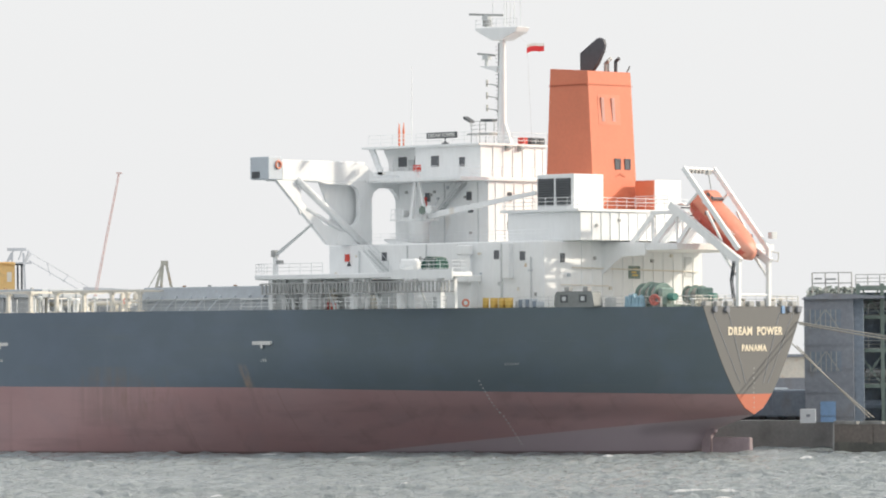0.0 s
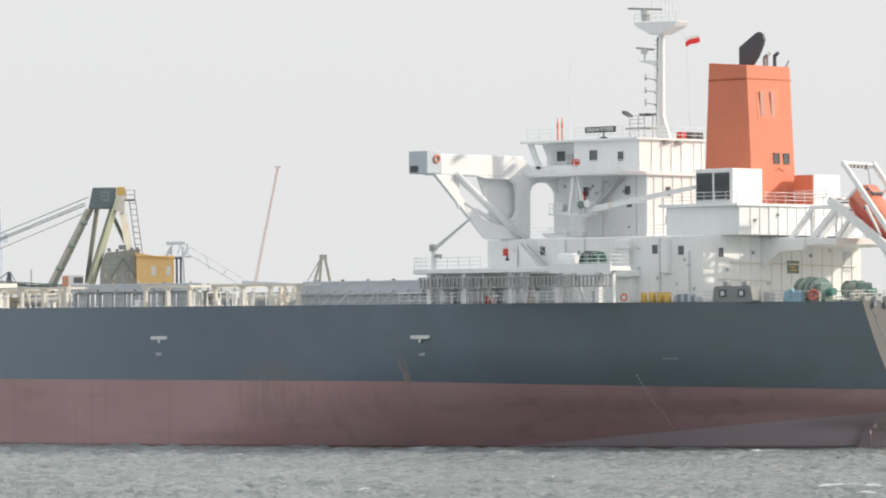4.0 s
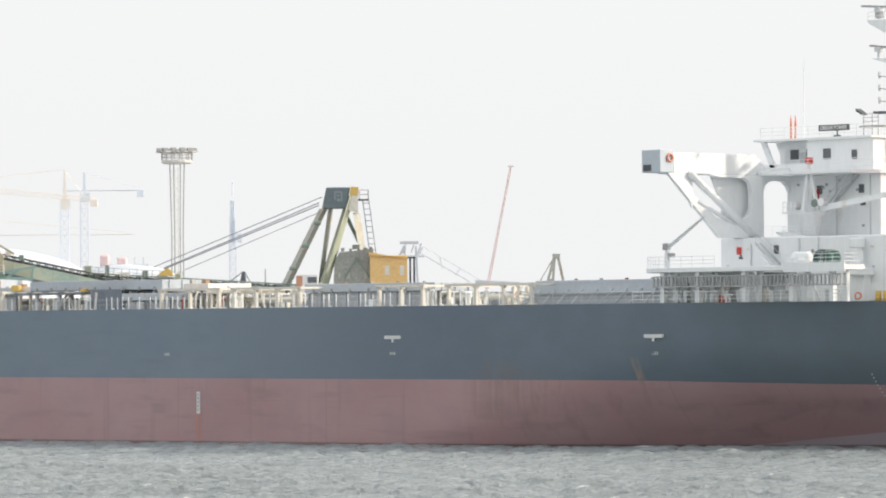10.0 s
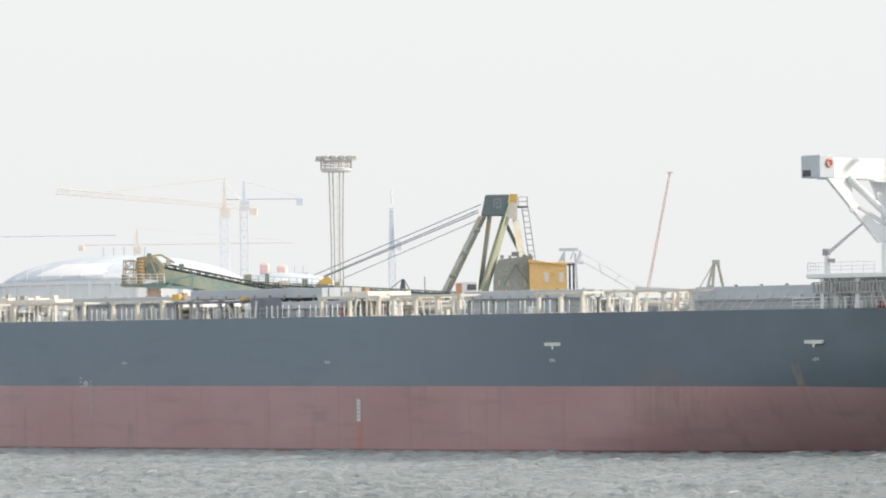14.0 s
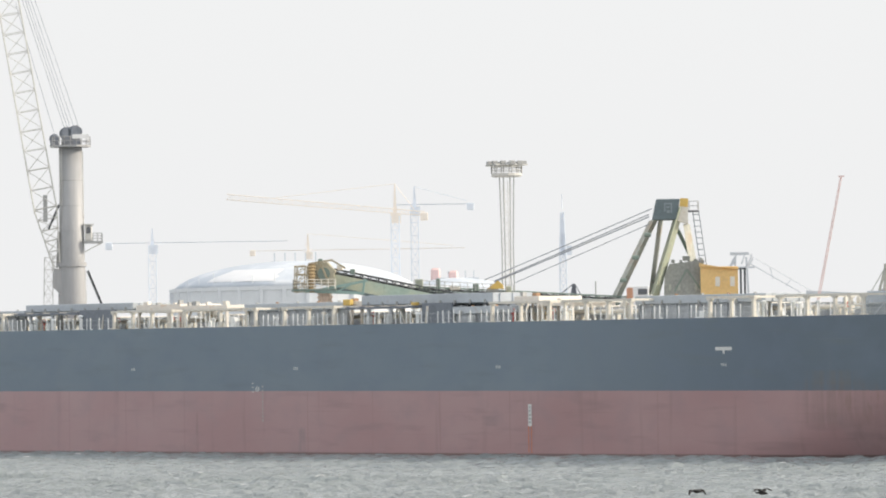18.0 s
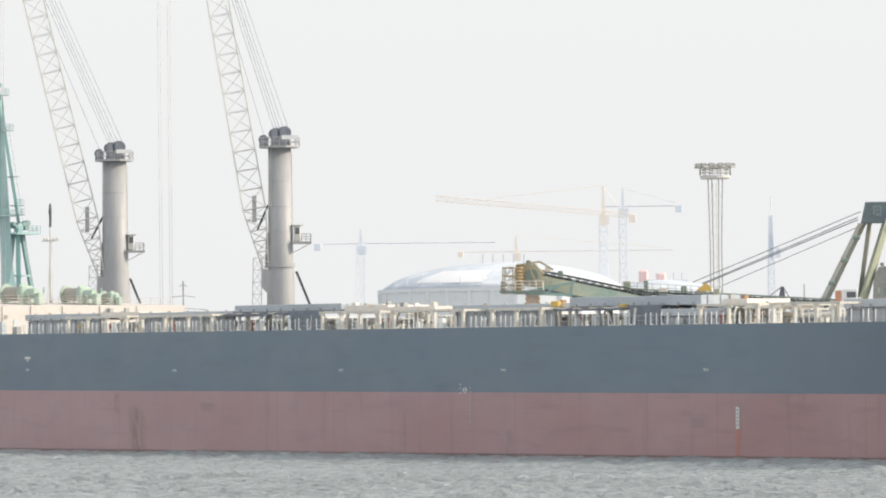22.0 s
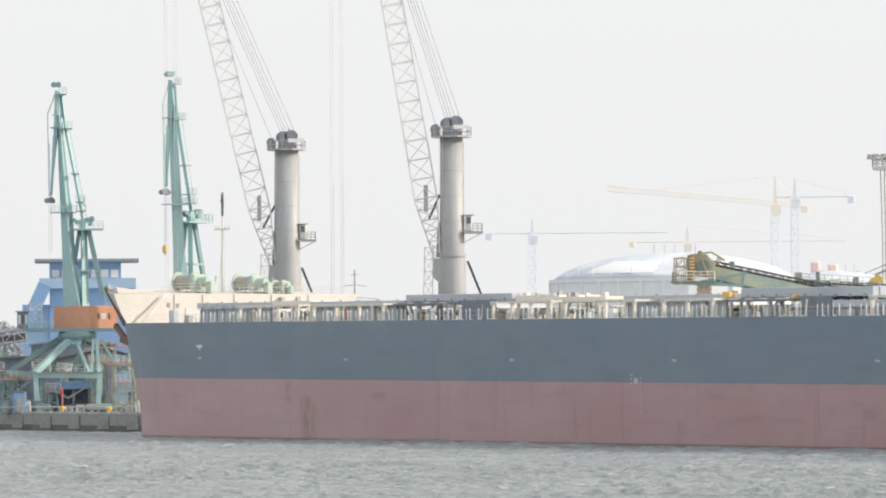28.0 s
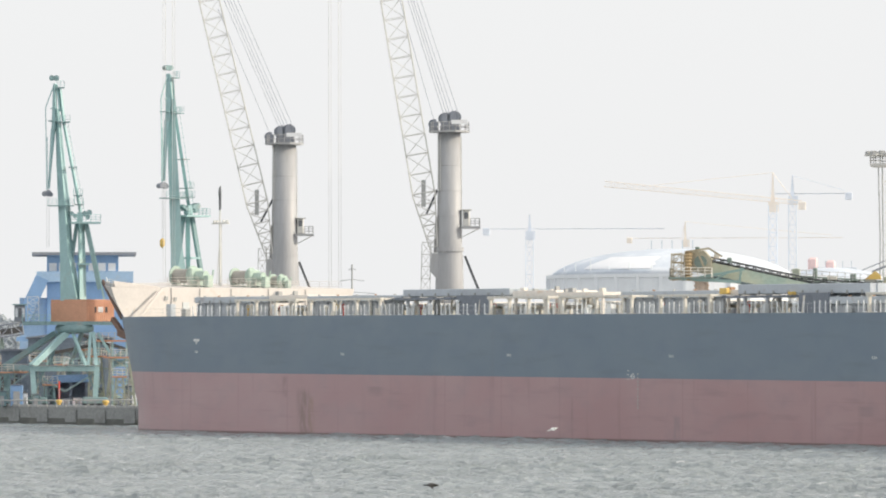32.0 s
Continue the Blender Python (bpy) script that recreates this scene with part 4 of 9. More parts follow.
beam(bm, (-0.3, 0.7, 2.4), (-0.3, 0, 7.2), 0.32, 0.32, 0.25, 0.25)
part("king_post", finish(bm), M_WHITE, pc)
block("lamp_box", M_RED, pc, -0.5, 0.1, -0.3, 0.3, 7.0, 7.6, "red box on the post head", 0.05)
bm = bmesh.new()
beam(bm, (1.6, 0, 2.7), (15.2, 0, 4.55), 0.5, 0.6, 0.35, 0.35)
part("jib", finish(bm), M_WHITE, pc)
for x, z in ((-1.4, 2.95), (1.35, 3.2), (2.2, 3.3)):
    bm = bmesh.new()
    rod(bm, (x, -0.9, z), (x, -0.2, z), 0.34, seg=12)
    part("winch_drum", finish(bm), M_GREYW, pc)
    bm = bmesh.new()
    rod(bm, (x, -1.0, z), (x, -0.92, z), 0.4, seg=12)
    part("drum_flange", finish(bm), M_WHITE if x != 1.35 else M_DKGREEN, pc)
rail("guard_rail", [(-2.7, -1.1, 0), (1.5, -1.1, 0)], M_WHITE, pc, 1.0)
rail("guard_rail", [(-56.5, 11.4, 19.5), (-28.9, 11.4, 19.5)], M_WHITE, low, 1.0, 1.6, 3, 0.014)

# engine casing, fan box and funnel
cas = block("engine_casing", M_WHITE, SHIP, -35.9, -26.7, 14.0, 31.5, 19.5, 22.2, "white engine casing with sunlit stiffened wall", 0.06)
ribs(cas, -26.7, [15.6 + 1.3 * k for k in range(12)], 19.5, 22.1, 0.08)
block("casing_deck", M_WHITE, cas, -36.4, -26.5, 13.5, 31.7, 22.2, 22.45)
rail("guard_rail", [(-36.2, 13.7, 22.45), (-26.7, 13.7, 22.45), (-26.7, 31.4, 22.45)], M_WHITE, cas, 1.05, 1.4)
rail("guard_rail", [(-35.8, 12.2, 19.5), (-29, 12.2, 19.5)], M_WHITE, cas, 1.05, 1.6)
fan = block("fan_house", M_WHITE, SHIP, -33.05, -28.4, 15.0, 19.2, 22.45, 25.75, "white fan house with dark louvres", 0.05)
for x0, x1 in ((-32.85, -30.9), (-30.6, -28.75)):
    bm = bmesh.new()
    box(bm, x0, x1, 14.93, 15.0, 22.8, 25.35)
    k = 0
    while 22.9 + 0.22 * k < 25.3:
        z = 22.9 + 0.22 * k
        prism(bm, [(14.86, z), (14.93, z + 0.1), (14.93, z + 0.03)], "x", x0 + 0.05, x1 - 0.05)
        k += 1
    part("louvre", finish(bm), M_DARK, fan)
lock = block("casing_locker", M_WHITE, SHIP, -29.2, -26.75, 24.6, 28.4, 22.45, 25.3, "white casing locker with orange side", 0.04)
block("side_panel", M_ORANGE, lock, -29.1, -26.8, 24.5, 24.6, 22.5, 25.25)
FUN = [(-35.25, 35.95), (-30.5, 35.6), (-29.75, 22.4), (-35.9, 22.4)]
bm = bmesh.new()
prism(bm, FUN, "y", 19.3, 25.6)
for v in bm.verts:
    if v.co.z > 30:
        v.co.y = 22.45 + (v.co.y - 22.45) * 0.985
fun = part("funnel", finish(bm, 0.06), M_ORANGE, SHIP, "tall orange funnel")
bm = bmesh.new()
for z in (34.25, 34.33):
    box(bm, -35.3, -30.4, 19.25, 25.68, z, z + 0.04)
part("welded_band", finish(bm), M_ORANGE_DARK, fun)


def on_funnel(z):
    return -30.5 + (35.6 - z) * 0.75 / 13.2


bm = bmesh.new()
prism(bm, [(on_funnel(30.55) - 0.3, 30.55), (on_funnel(30.55) + 0.025, 30.55), (on_funnel(33.4) + 0.025, 33.4), (on_funnel(33.4) - 0.3, 33.4)], "y", 20.6, 23.75)
part("emblem_panel", finish(bm), material("paler_orange_paint", (0.73, 0.25, 0.155), 0.55, vary=0.08), fun, "slightly paler emblem panel")
bm = bmesh.new()
for y in (21.3, 22.8):
    prism(bm, [(y - 0.2, 30.85), (y + 0.22, 30.85), (y + 0.05, 33.1), (y - 0.35, 33.1)], "x", -30.5, on_funnel(31.0) + 0.05)
part("emblem_bar", finish(bm), material("faded_lilac_paint", (0.6, 0.33, 0.29), 0.6), fun, "faded grey-lilac slanting emblem bars")
for y in (23.0, 24.4):
    window(fun, "aft", on_funnel(26.9) + 0.02, y, 26.85, 0.62, 0.85)
bm = bmesh.new()
prism(bm, [(22.4, 25.6), (22.55, 25.6), (23.3, 26.0), (24.0, 25.7), (24.0, 25.6), (23.3, 25.85)], "x", -30, on_funnel(25.7) + 0.05)
part("rust_hood", finish(bm), M_ORANGE_DARK, fun)
bm = bmesh.new()
pts = [(-34.1, 35.7), (-32.5, 35.7), (-31.85, 36.5), (-31.15, 37.6), (-31.0, 38.2), (-31.15, 38.65), (-31.6, 38.88), (-31.95, 38.8), (-34.1, 37.5)]
prism(bm, pts, "y", 22.3, 22.75)
part("main_uptake", finish(bm, 0.07), M_BLACK, fun, "black soot-stained exhaust uptake")
for x, y, h in ((-31.9, 23.8, 0.9), (-31.3, 24.3, 0.9), (-31.6, 23.2, 0.7)):
    bm = bmesh.new()
    rod(bm, (x, y, 35.6), (x, y, 35.8 + h), 0.17, seg=10)
    rod(bm, (x, y, 35.75 + h), (x + 0.45, y, 36.05 + h), 0.17, seg=10)
    part("exhaust_pipe", finish(bm), M_STEEL if y != 24.3 else M_BLACK, fun)
bm = bmesh.new()
rod(bm, (-30.7, 25.2, 35.6), (-30.4, 25.3, 36.2), 0.08)
part("exhaust_pipe", finish(bm), M_STEEL, fun)

# signal mast, radars, aerials and the name board
mast = tagged(new("signal_mast"), "tall white signal mast with radar platforms", "mast")
mast.matrix_world = TRIM @ pose(-44.1, 22.2, 29.15)
bm = bmesh.new()
rod(bm, (0, 0, 0), (0.15, 0, 10.2), 0.44, 0.3, 14)
prism(bm, [(0.3, 0), (1.3, 0), (0.35, 2.4)], "y", -0.12, 0.12)
part("column", finish(bm), M_WHITE, mast)
bm = bmesh.new()
prism(bm, [(-2.7, 11.3), (2.9, 11.2), (2.6, 10.7), (0.7, 10.0), (-0.5, 10.0), (-2.6, 11.0)], "y", -0.9, 0.9)
part("top_platform", finish(bm, 0.05), M_WHITE, mast)
bm = bmesh.new()
prism(bm, [(-2.6, 7.6), (-0.2, 7.55), (-0.2, 6.9), (-0.6, 7.1)], "y", -0.5, 0.5)
part("lower_platform", finish(bm), M_WHITE, mast)
rail("guard_rail", [(-2.6, -0.85, 11.25), (2.8, -0.85, 11.25)], M_WHITE, mast, 0.8, 0.9, 2)
for z, half, y in ((12.6, 1.9, 0.0), (8.75, 1.0, 0.0)):
    bm = bmesh.new()
    beam(bm, (-2.0 - half, y - half * 0.2, z + 0.12), (-2.0 + half, y + half * 0.2, z - 0.12), 0.12, 0.2)
    part("radar_scanner", finish(bm), M_STEEL, mast)
    bm = bmesh.new()
    rod(bm, (-2.0, y, z - 1.2), (-2.0, y, z), 0.16, seg=8)
    box(bm, -2.3, -1.6, y - 0.3, y + 0.3, z - 0.5, z - 0.1)
    part("radar_pedestal", finish(bm), M_GREYW, mast)
bm = bmesh.new()
rod(bm, (-1.9, 0, 11.5), (-1.9, 0, 12.1), 0.45, seg=12)
part("lamp_dome", finish(bm), M_STEEL, mast)
for x, h in ((-1.3, 4.1), (0.2, 4.8), (0.5, 5.2), (1.0, 4.6), (1.5, 5.0), (2.3, 3.3)):
    bm = bmesh.new()
    rod(bm, (x, 0.2, 11.2), (x, 0.2, 11.2 + h), 0.05, 0.03)
    part("aerial", finish(bm), M_WHITE, mast)
for x, z in ((-1.25, 15.2), (2.3, 14.5)):
    block("lamp", M_STEEL, mast, x - 0.3, x + 0.25, 0.1, 0.3, z - 0.15, z + 0.1)
for z in (5.7, 4.5, 3.3):
    bm = bmesh.new()
    beam(bm, (-0.4, 0, z), (-1.9, 0, z + 0.2), 0.08, 0.09)
    beam(bm, (-0.4, 0, z - 0.35), (-0.9, 0, z + 0.08), 0.06, 0.06)
    box(bm, -2.0, -1.9, -0.1, 0.1, z - 0.05, z + 0.6)
    part("light_bracket", finish(bm), M_STEEL, mast)
bm = bmesh.new()
rod(bm, (-0.55, 0.05, 0.3), (-0.4, 0.05, 9.8), 0.07)
for k in range(24):
    box(bm, -0.62, -0.5, -0.2, 0.2, 0.5 + 0.39 * k, 0.53 + 0.39 * k)
part("mast_ladder", finish(bm), M_DARK, mast)
bm = bmesh.new()
box(bm, -4.0, -1.0, -0.7, 0.7, 0.95, 1.15)
for x, y in ((-3.5, -0.6), (-3.5, 0.6), (-1.6, -0.6), (-1.6, 0.6)):
    rod(bm, (x, y, 0), (x, y, 2.3), 0.04)
for z in (1.5, 1.9, 2.25):
    box(bm, -3.6, -1.5, -0.66, -0.6, z, z + 0.05)
part("lower_gallery", finish(bm), M_STEEL, mast)
for x, z, a in ((-4.3, 2.4, 0.2), (-2.0, 2.25, 0.0), (-1.25, 2.25, 0)):
    bm = bmesh.new()
    prism(bm, [(x - 0.5, z + a), (x + 0.32, z - a), (x + 0.32, z + 0.22 - a), (x - 0.5, z + 0.26 + a)], "y", -0.35, 0.35)
    part("flood_lamp", finish(bm), M_DARK, mast)
flag = tagged(new("flag"), "small red and white flag flying from the mast", "flag")
flag.matrix_world = TRIM @ pose(-41.0, 22.4, 38.2)


def bunting(name, colour):
    """Thin flag cloth that lets the daylight through."""
    m = material(name, colour, 0.8)
    n, l = m.node_tree.nodes, m.node_tree.links
    out = [k for k in n if k.type == "OUTPUT_MATERIAL"][0]
    solid = [k for k in n if k.type == "BSDF_PRINCIPLED"][0]
    thin, mix = n.new("ShaderNodeBsdfTranslucent"), n.new("ShaderNodeMixShader")
    thin.inputs[0].default_value, mix.inputs[0].default_value = (*colour, 1), 0.5
    l.new(solid.outputs[0], mix.inputs[1]), l.new(thin.outputs[0], mix.inputs[2]), l.new(mix.outputs[0], out.inputs[0])
    return m


FLAG_WHITE, FLAG_RED = bunting("white_bunting", (0.9, 0.88, 0.86)), bunting("red_bunting", (0.85, 0.13, 0.14))
for k in range(4):
    d0, d1 = 0.1 * math.sin(k * 1.3) + 0.06 * k, 0.1 * math.sin((k + 1) * 1.3) + 0.06 * (k + 1)
    for lo, hi, m in ((0.12, 0.4, FLAG_WHITE), (-0.38, 0.12, FLAG_RED)):
        bm = bmesh.new()
        prism(bm, [(0.45 * k, lo + d0), (0.45 * k + 0.46, lo + d1), (0.45 * k + 0.46, hi + d1), (0.45 * k, hi + d0)], "y", -0.004, 0.004)
        part("cloth_panel", finish(bm), m, flag)
bm = bmesh.new()
rod(bm, (-43.9, 22.4, 41.2), (-40.9, 22.4, 38.7), 0.01), rod(bm, (-40.9, 22.4, 37.7), (-40.2, 22.2, 29.2), 0.008)
part("halyard", finish(bm), M_ROPE, SHIP)
bm = bmesh.new()
rod(bm, (-56.5, 22.5, 29.1), (-56.4, 22.5, 37.2), 0.07, 0.03)
part("whip_aerial", finish(bm), M_WHITE, SHIP)
bm = bmesh.new()
for x in (-58.0, -57.4):
    lathe(bm, [(0.11, 29.1), (0.09, 30.6), (0.13, 30.7), (0.03, 31.7)], 10, (x, 22.3, 0))
part("orange_beacon", finish(bm), M_ORANGE, SHIP, "small orange beacons on the roof")
board = block("name_board", M_DARK, SHIP, -49.5, -45.5, 17.3, 17.4, 29.72, 30.3, "dark name board with white letters")
writing("letters", "DREAM POWER", 0.5, M_MARK, board, Matrix.Translation((-47.5, 17.28, 30.0)) @ Matrix.Rotation(radians(90), 4, "X"), 1.0)
bm = bmesh.new()
rod(bm, (-47.2, 17.5, 29.1), (-47.2, 17.5, 29.8), 0.09), box(bm, -47.6, -46.8, 17.4, 17.6, 29.1, 29.3)
part("board_stand", finish(bm), M_DARK, SHIP)
for x, y, w, m in ((-43.6, 24.6, 0.7, M_RED), (-43.6, 26.0, 1.2, M_DARK), (-43.8, 27.2, 0.8, M_DARK)):
    block("roof_gear", m, SHIP, x - 0.4, x + 0.4, y - w / 2, y + w / 2, 29.15, 29.85, "", 0.08)

# small fittings on the house walls: lamps, boxes, scuppers, pipe runs
rng = random.Random(33)
for k in range(26):
    x, z = rng.uniform(-56, -29.5), rng.uniform(14.2, 19.0)
    w, h = rng.choice(((0.18, 0.18), (0.3, 0.2), (0.14, 0.34), (0.4, 0.14)))
    block("wall_fitting", rng.choice((M_STEEL, M_GREYW, M_HATCH, M_CREAM)), low, x - w / 2, x + w / 2, 11.05, 11.2, z - h / 2, z + h / 2)
for k in range(10):
    x, z = rng.uniform(-53.5, -42.5), rng.uniform(20.2, 25.0)
    block("wall_fitting", rng.choice((M_STEEL, M_GREYW, M_HATCH)), tower, x - 0.12, x + 0.12, 17.7, 17.85, z - 0.12, z + 0.12)
for x, z0, z1 in ((-46.2, 13.4, 19.3), (-43.7, 16.6, 19.4), (-30.3, 13.4, 18.0), (-52.6, 16.6, 19.2)):
    bm = bmesh.new()
    rod(bm, (x, 11.08, z0), (x, 11.08, z1), 0.07, seg=6)
    part("down_pipe", finish(bm), M_GREYW, low)
for x in (-47.6, -43.2):
    bm = bmesh.new()
    rod(bm, (x, 17.75, 19.6), (x, 17.75, 25.4), 0.06, seg=6)
    part("down_pipe", finish(bm), M_GREYW, tower)
for y, z in ((14.6, 16.3), (18.2, 17.9), (20.4, 15.1), (22.0, 18.4), (26.4, 17.7), (27.6, 15.4), (29.2, 18.2)):
    block("wall_fitting", rng.choice((M_STEEL, M_CREAM, M_HATCH)), low, -28.8, -28.62, y - 0.15, y + 0.15, z - 0.15, z + 0.15)
for y, z in ((16.2, 20.9), (19.4, 21.4), (24.3, 20.8), (28.8, 21.3)):
    block("wall_fitting", M_STEEL, cas, -26.7, -26.55, y - 0.13, y + 0.13, z - 0.13, z + 0.13)

# ---- lifeboat on its aft ramp ----
ramp = tagged(new("lifeboat_davit"), "white steel free-fall lifeboat ramp over the stern", "davit")
ramp.matrix_world = TRIM
for y, top in ((20.4, 17.75), (24.7, 18.7)):
    for name, a, b, w, h in (("upper_rail", (-19.55, y, 26.15), (-13.0, y, 18.5), 0.35, 0.45), ("ramp_beam", (-21.2, y, 22.75), (-12.8, y, 17.3), 0.46, 0.75), ("leg", (-13.05, y, DECK), (-13.0, y, top), 0.38, 0.38),
                             ("stay", (-17.6, y, 24.0), (-19.2, y, 22.6), 0.2, 0.2), ("stay", (-13.1, y, 15.9), (-15.2, y, 18.5), 0.2, 0.22), ("strut", (-16.8, y, 22.1), (-15.0, y, 19.3), 0.2, 0.2),
                             ("truss", (-25.9, y, 19.2), (-23.2, y, 21.9), 0.45, 0.45), ("truss", (-23.3, y, 21.9), (-23.3, y, 19.2), 0.3, 0.3), ("truss", (-23.2, y, 19.2), (-20.3, y, 21.9), 0.45, 0.55), ("truss", (-23.5, y, 22.05), (-20.0, y, 22.05), 0.4, 0.35),
                             ("truss", (-20.4, y, 21.9), (-20.4, y, 19.3), 0.2, 0.2), ("truss", (-20.2, y, 19.2), (-18.4, y, 21.3), 0.35, 0.4)):
        bm = bmesh.new()
        beam(bm, a, b, w, h)
        part(name, finish(bm, 0.02), M_WHITE, ramp)
for name, a, b, r in (("cross_bar", (-19.5, 20.4, 26.1), (-19.5, 24.7, 26.0), 0.16), ("cross_bar", (-13.1, 20.4, 14.3), (-13.1, 24.7, 14.3), 0.13), ("cross_bar", (-21, 20.4, 22.8), (-21, 24.7, 22.8), 0.13)):
    bm = bmesh.new()
    rod(bm, a, b, r, seg=8)
    part(name, finish(bm), M_WHITE, ramp)
for k in range(7):
    t = (k + 0.5) / 7
    bm = bmesh.new()
    box(bm, -21.0 + 7.6 * t - 0.3, -21.0 + 7.6 * t + 0.1, 20.75, 24.3, 22.9 - 5.26 * t - 0.1, 22.9 - 5.26 * t + 0.02)
    part("roller_bed", finish(bm), M_DARK, ramp)
bm = bmesh.new()
prism(bm, [(-28.8, 18.5), (-19.7, 18.6), (-19.7, 19.15), (-28.8, 19.45)], "y", 19.6, 33.6)
part("ramp_platform", finish(bm), M_WHITE, ramp, "overhanging white platform")
bm = bmesh.new()
prism(bm, [(-28.8, 16.4), (-26.4, 18.0), (-23.5, 18.1), (-23.5, 19.15), (-28.8, 19.15)], "y", 19.4, 19.7)
part("gusset", finish(bm), M_WHITE, ramp)
rail("guard_rail", [(-25.2, 20, 22.6), (-21.2, 20, 22.6)], M_WHITE, ramp, 1.0)
bm = bmesh.new()
rod(bm, (-18.4, 22.5, 26.0), (-17.9, 22.5, 23.6), 0.05), box(bm, -18.6, -18.2, 22.35, 22.65, 25.5, 25.9)
for k in range(7):
    box(bm, -19.65, -19.35, 20.9 + 0.52 * k, 21.15 + 0.52 * k, 25.65, 26.0)
part("hoist_tackle", finish(bm), M_STEEL, ramp)
bm = bmesh.new()
for k, dx in enumerate((0.0, 0.16, 0.3)):
    rod(bm, (-13.2 - dx, 20.2, 17.4), (-13.5 - dx, 20.15, 15.6), 0.06), rod(bm, (-13.5 - dx, 20.15, 15.6), (-13.3 - dx, 20.2, 14.0), 0.05)
part("hose_bundle", finish(bm), M_DARK, ramp)
bm = bmesh.new()
rod(bm, (-13.0, 24.9, 18.3), (-12.6, 25.7, 18.2), 0.05), rod(bm, (-12.6, 25.7, 18.2), (-12.7, 25.7, 17.4), 0.05), rod(bm, (-12.7, 25.7, 17.4), (-13.0, 24.9, 17.5), 0.05)
part("step_frame", finish(bm), M_CREAM, ramp)
block("flood_lamp", M_GREYW, ramp, -13.2, -12.7, 24.9, 25.6, 19.5, 20.1)
boat = tagged(new("lifeboat"), "orange enclosed free-fall lifeboat on its ramp", "lifeboat")
boat.matrix_world = TRIM @ pose(-16.8, 22.55, 20.3, 0, 37, 0)
bm = bmesh.new()
secs = []
for x, w, z0, z1 in ((-4.1, 0.8, 0.0, 1.5), (-3.6, 1.3, -0.5, 1.95), (-2.0, 1.6, -0.85, 1.85), (0, 1.65, -1.0, 1.75), (2.0, 1.5, -0.95, 1.55), (3.4, 1.15, -0.7, 1.25), (4.4, 0.4, -0.2, 0.8)):
    c, h = (z0 + z1) / 2, (z1 - z0) / 2
    secs.append([bm.verts.new((x, w * math.copysign(abs(math.cos(a)) ** 0.7, math.cos(a)), c + h * math.copysign(abs(math.sin(a)) ** 0.8, math.sin(a)))) for a in (k * math.tau / 16 for k in range(16))])
for p, q in zip(secs, secs[1:]):
    for k in range(16):
        bm.faces.new((p[k], p[(k + 1) % 16], q[(k + 1) % 16], q[k]))
bm.faces.new(secs[0][::-1]), bm.faces.new(secs[-1])
part("boat_hull", finish(bm), M_BOAT, boat, "orange shell", True)
# lower hull: its shade is painted in as a darker red
bm = bmesh.new()
secs = []
for x, w, z0, z1 in ((-4.0, 0.84, -0.05, 0.7), (-3.5, 1.36, -0.56, 0.72), (-2.0, 1.67, -0.92, 0.66), (0, 1.72, -1.07, 0.6), (2.0, 1.57, -1.02, 0.52), (3.4, 1.2, -0.76, 0.42), (4.3, 0.45, -0.25, 0.36)):
    secs.append([bm.verts.new((x, w * math.copysign(abs(math.cos(a)) ** 0.6, math.cos(a)), z1 + (z1 - z0) * math.sin(a))) for a in (math.pi + k * math.pi / 10 for k in range(11))])
for p, q in zip(secs, secs[1:]):
    for k in range(10):
        bm.faces.new((p[k], p[k + 1], q[k + 1], q[k]))
bm.faces.new(secs[0][::-1]), bm.faces.new(secs[-1])
part("lower_hull", finish(bm), material("shaded_red_boat_plastic", (0.6, 0.13, 0.095), 0.45, vary=0.12), boat, "darker red lower hull", True)
for x in (-1.4, -0.2, 1.0, 2.1):
    bm = bmesh.new()
    rod(bm, (x, -1.62, 0.95), (x, 1.62, 0.95), 0.14, seg=10)
    part("porthole", finish(bm), M_DARK, boat)
bm = bmesh.new()
prism(bm, rounded([(-3.7, 1.6), (-1.9, 1.6), (-2.1, 2.2), (-3.3, 2.35)], 0.35), "y", -0.7, 0.7)
part("conning_cupola", finish(bm, 0.1), M_BOAT, boat)
bm = bmesh.new()
for x in (-3.0, -2.4):
    box(bm, x, x + 0.4, -0.72, 0.72, 1.95, 2.2)
part("cupola_window", finish(bm), M_GLASS, boat)
bm = bmesh.new()
for side in (-1, 1):
    beam(bm, (-3.8, side * 1.5, 0.45), (3.0, side * 1.36, 0.35), 0.12, 0.14)
part("fender_strip", finish(bm), M_ORANGE_DARK, boat)
bm = bmesh.new()
rod(bm, (-2.6, -1.45, 1.45), (2.4, -1.3, 1.2), 0.04)
part("grab_rail", finish(bm), M_WHITE, boat)

# ---- stern lettering, marks on the side ----
TURN = Matrix.Rotation(radians(90), 4, "Z") @ Matrix.Rotation(radians(90), 4, "X")
for word, y in (("DREAM", 20.55), ("POWER", 24.75)):
    writing("name_word", word, 1.02, M_LETTER, SHIP, Matrix.Translation((-12.97, y, 10.95)) @ TURN, 0.95, "cream painted name letters", 1.14)
writing("port_of_registry", "PANAMA", 0.82, M_LETTER, SHIP, Matrix.Translation((-12.97, 22.5, 9.4)) @ TURN, 1.0, "cream painted port letters", 1.1)
for y in (16.7, 18.9, 26.2, 28.2):
    bm = bmesh.new()
    d = (y - 22.5)
    beam(bm, (-12.98, y, 12.7), (-12.98, 22.5 + d * 0.35, 6.2), 0.02, 0.05)
    part("dark_streak", finish(bm), M_BRICKGREY, SHIP)
bm = bmesh.new()
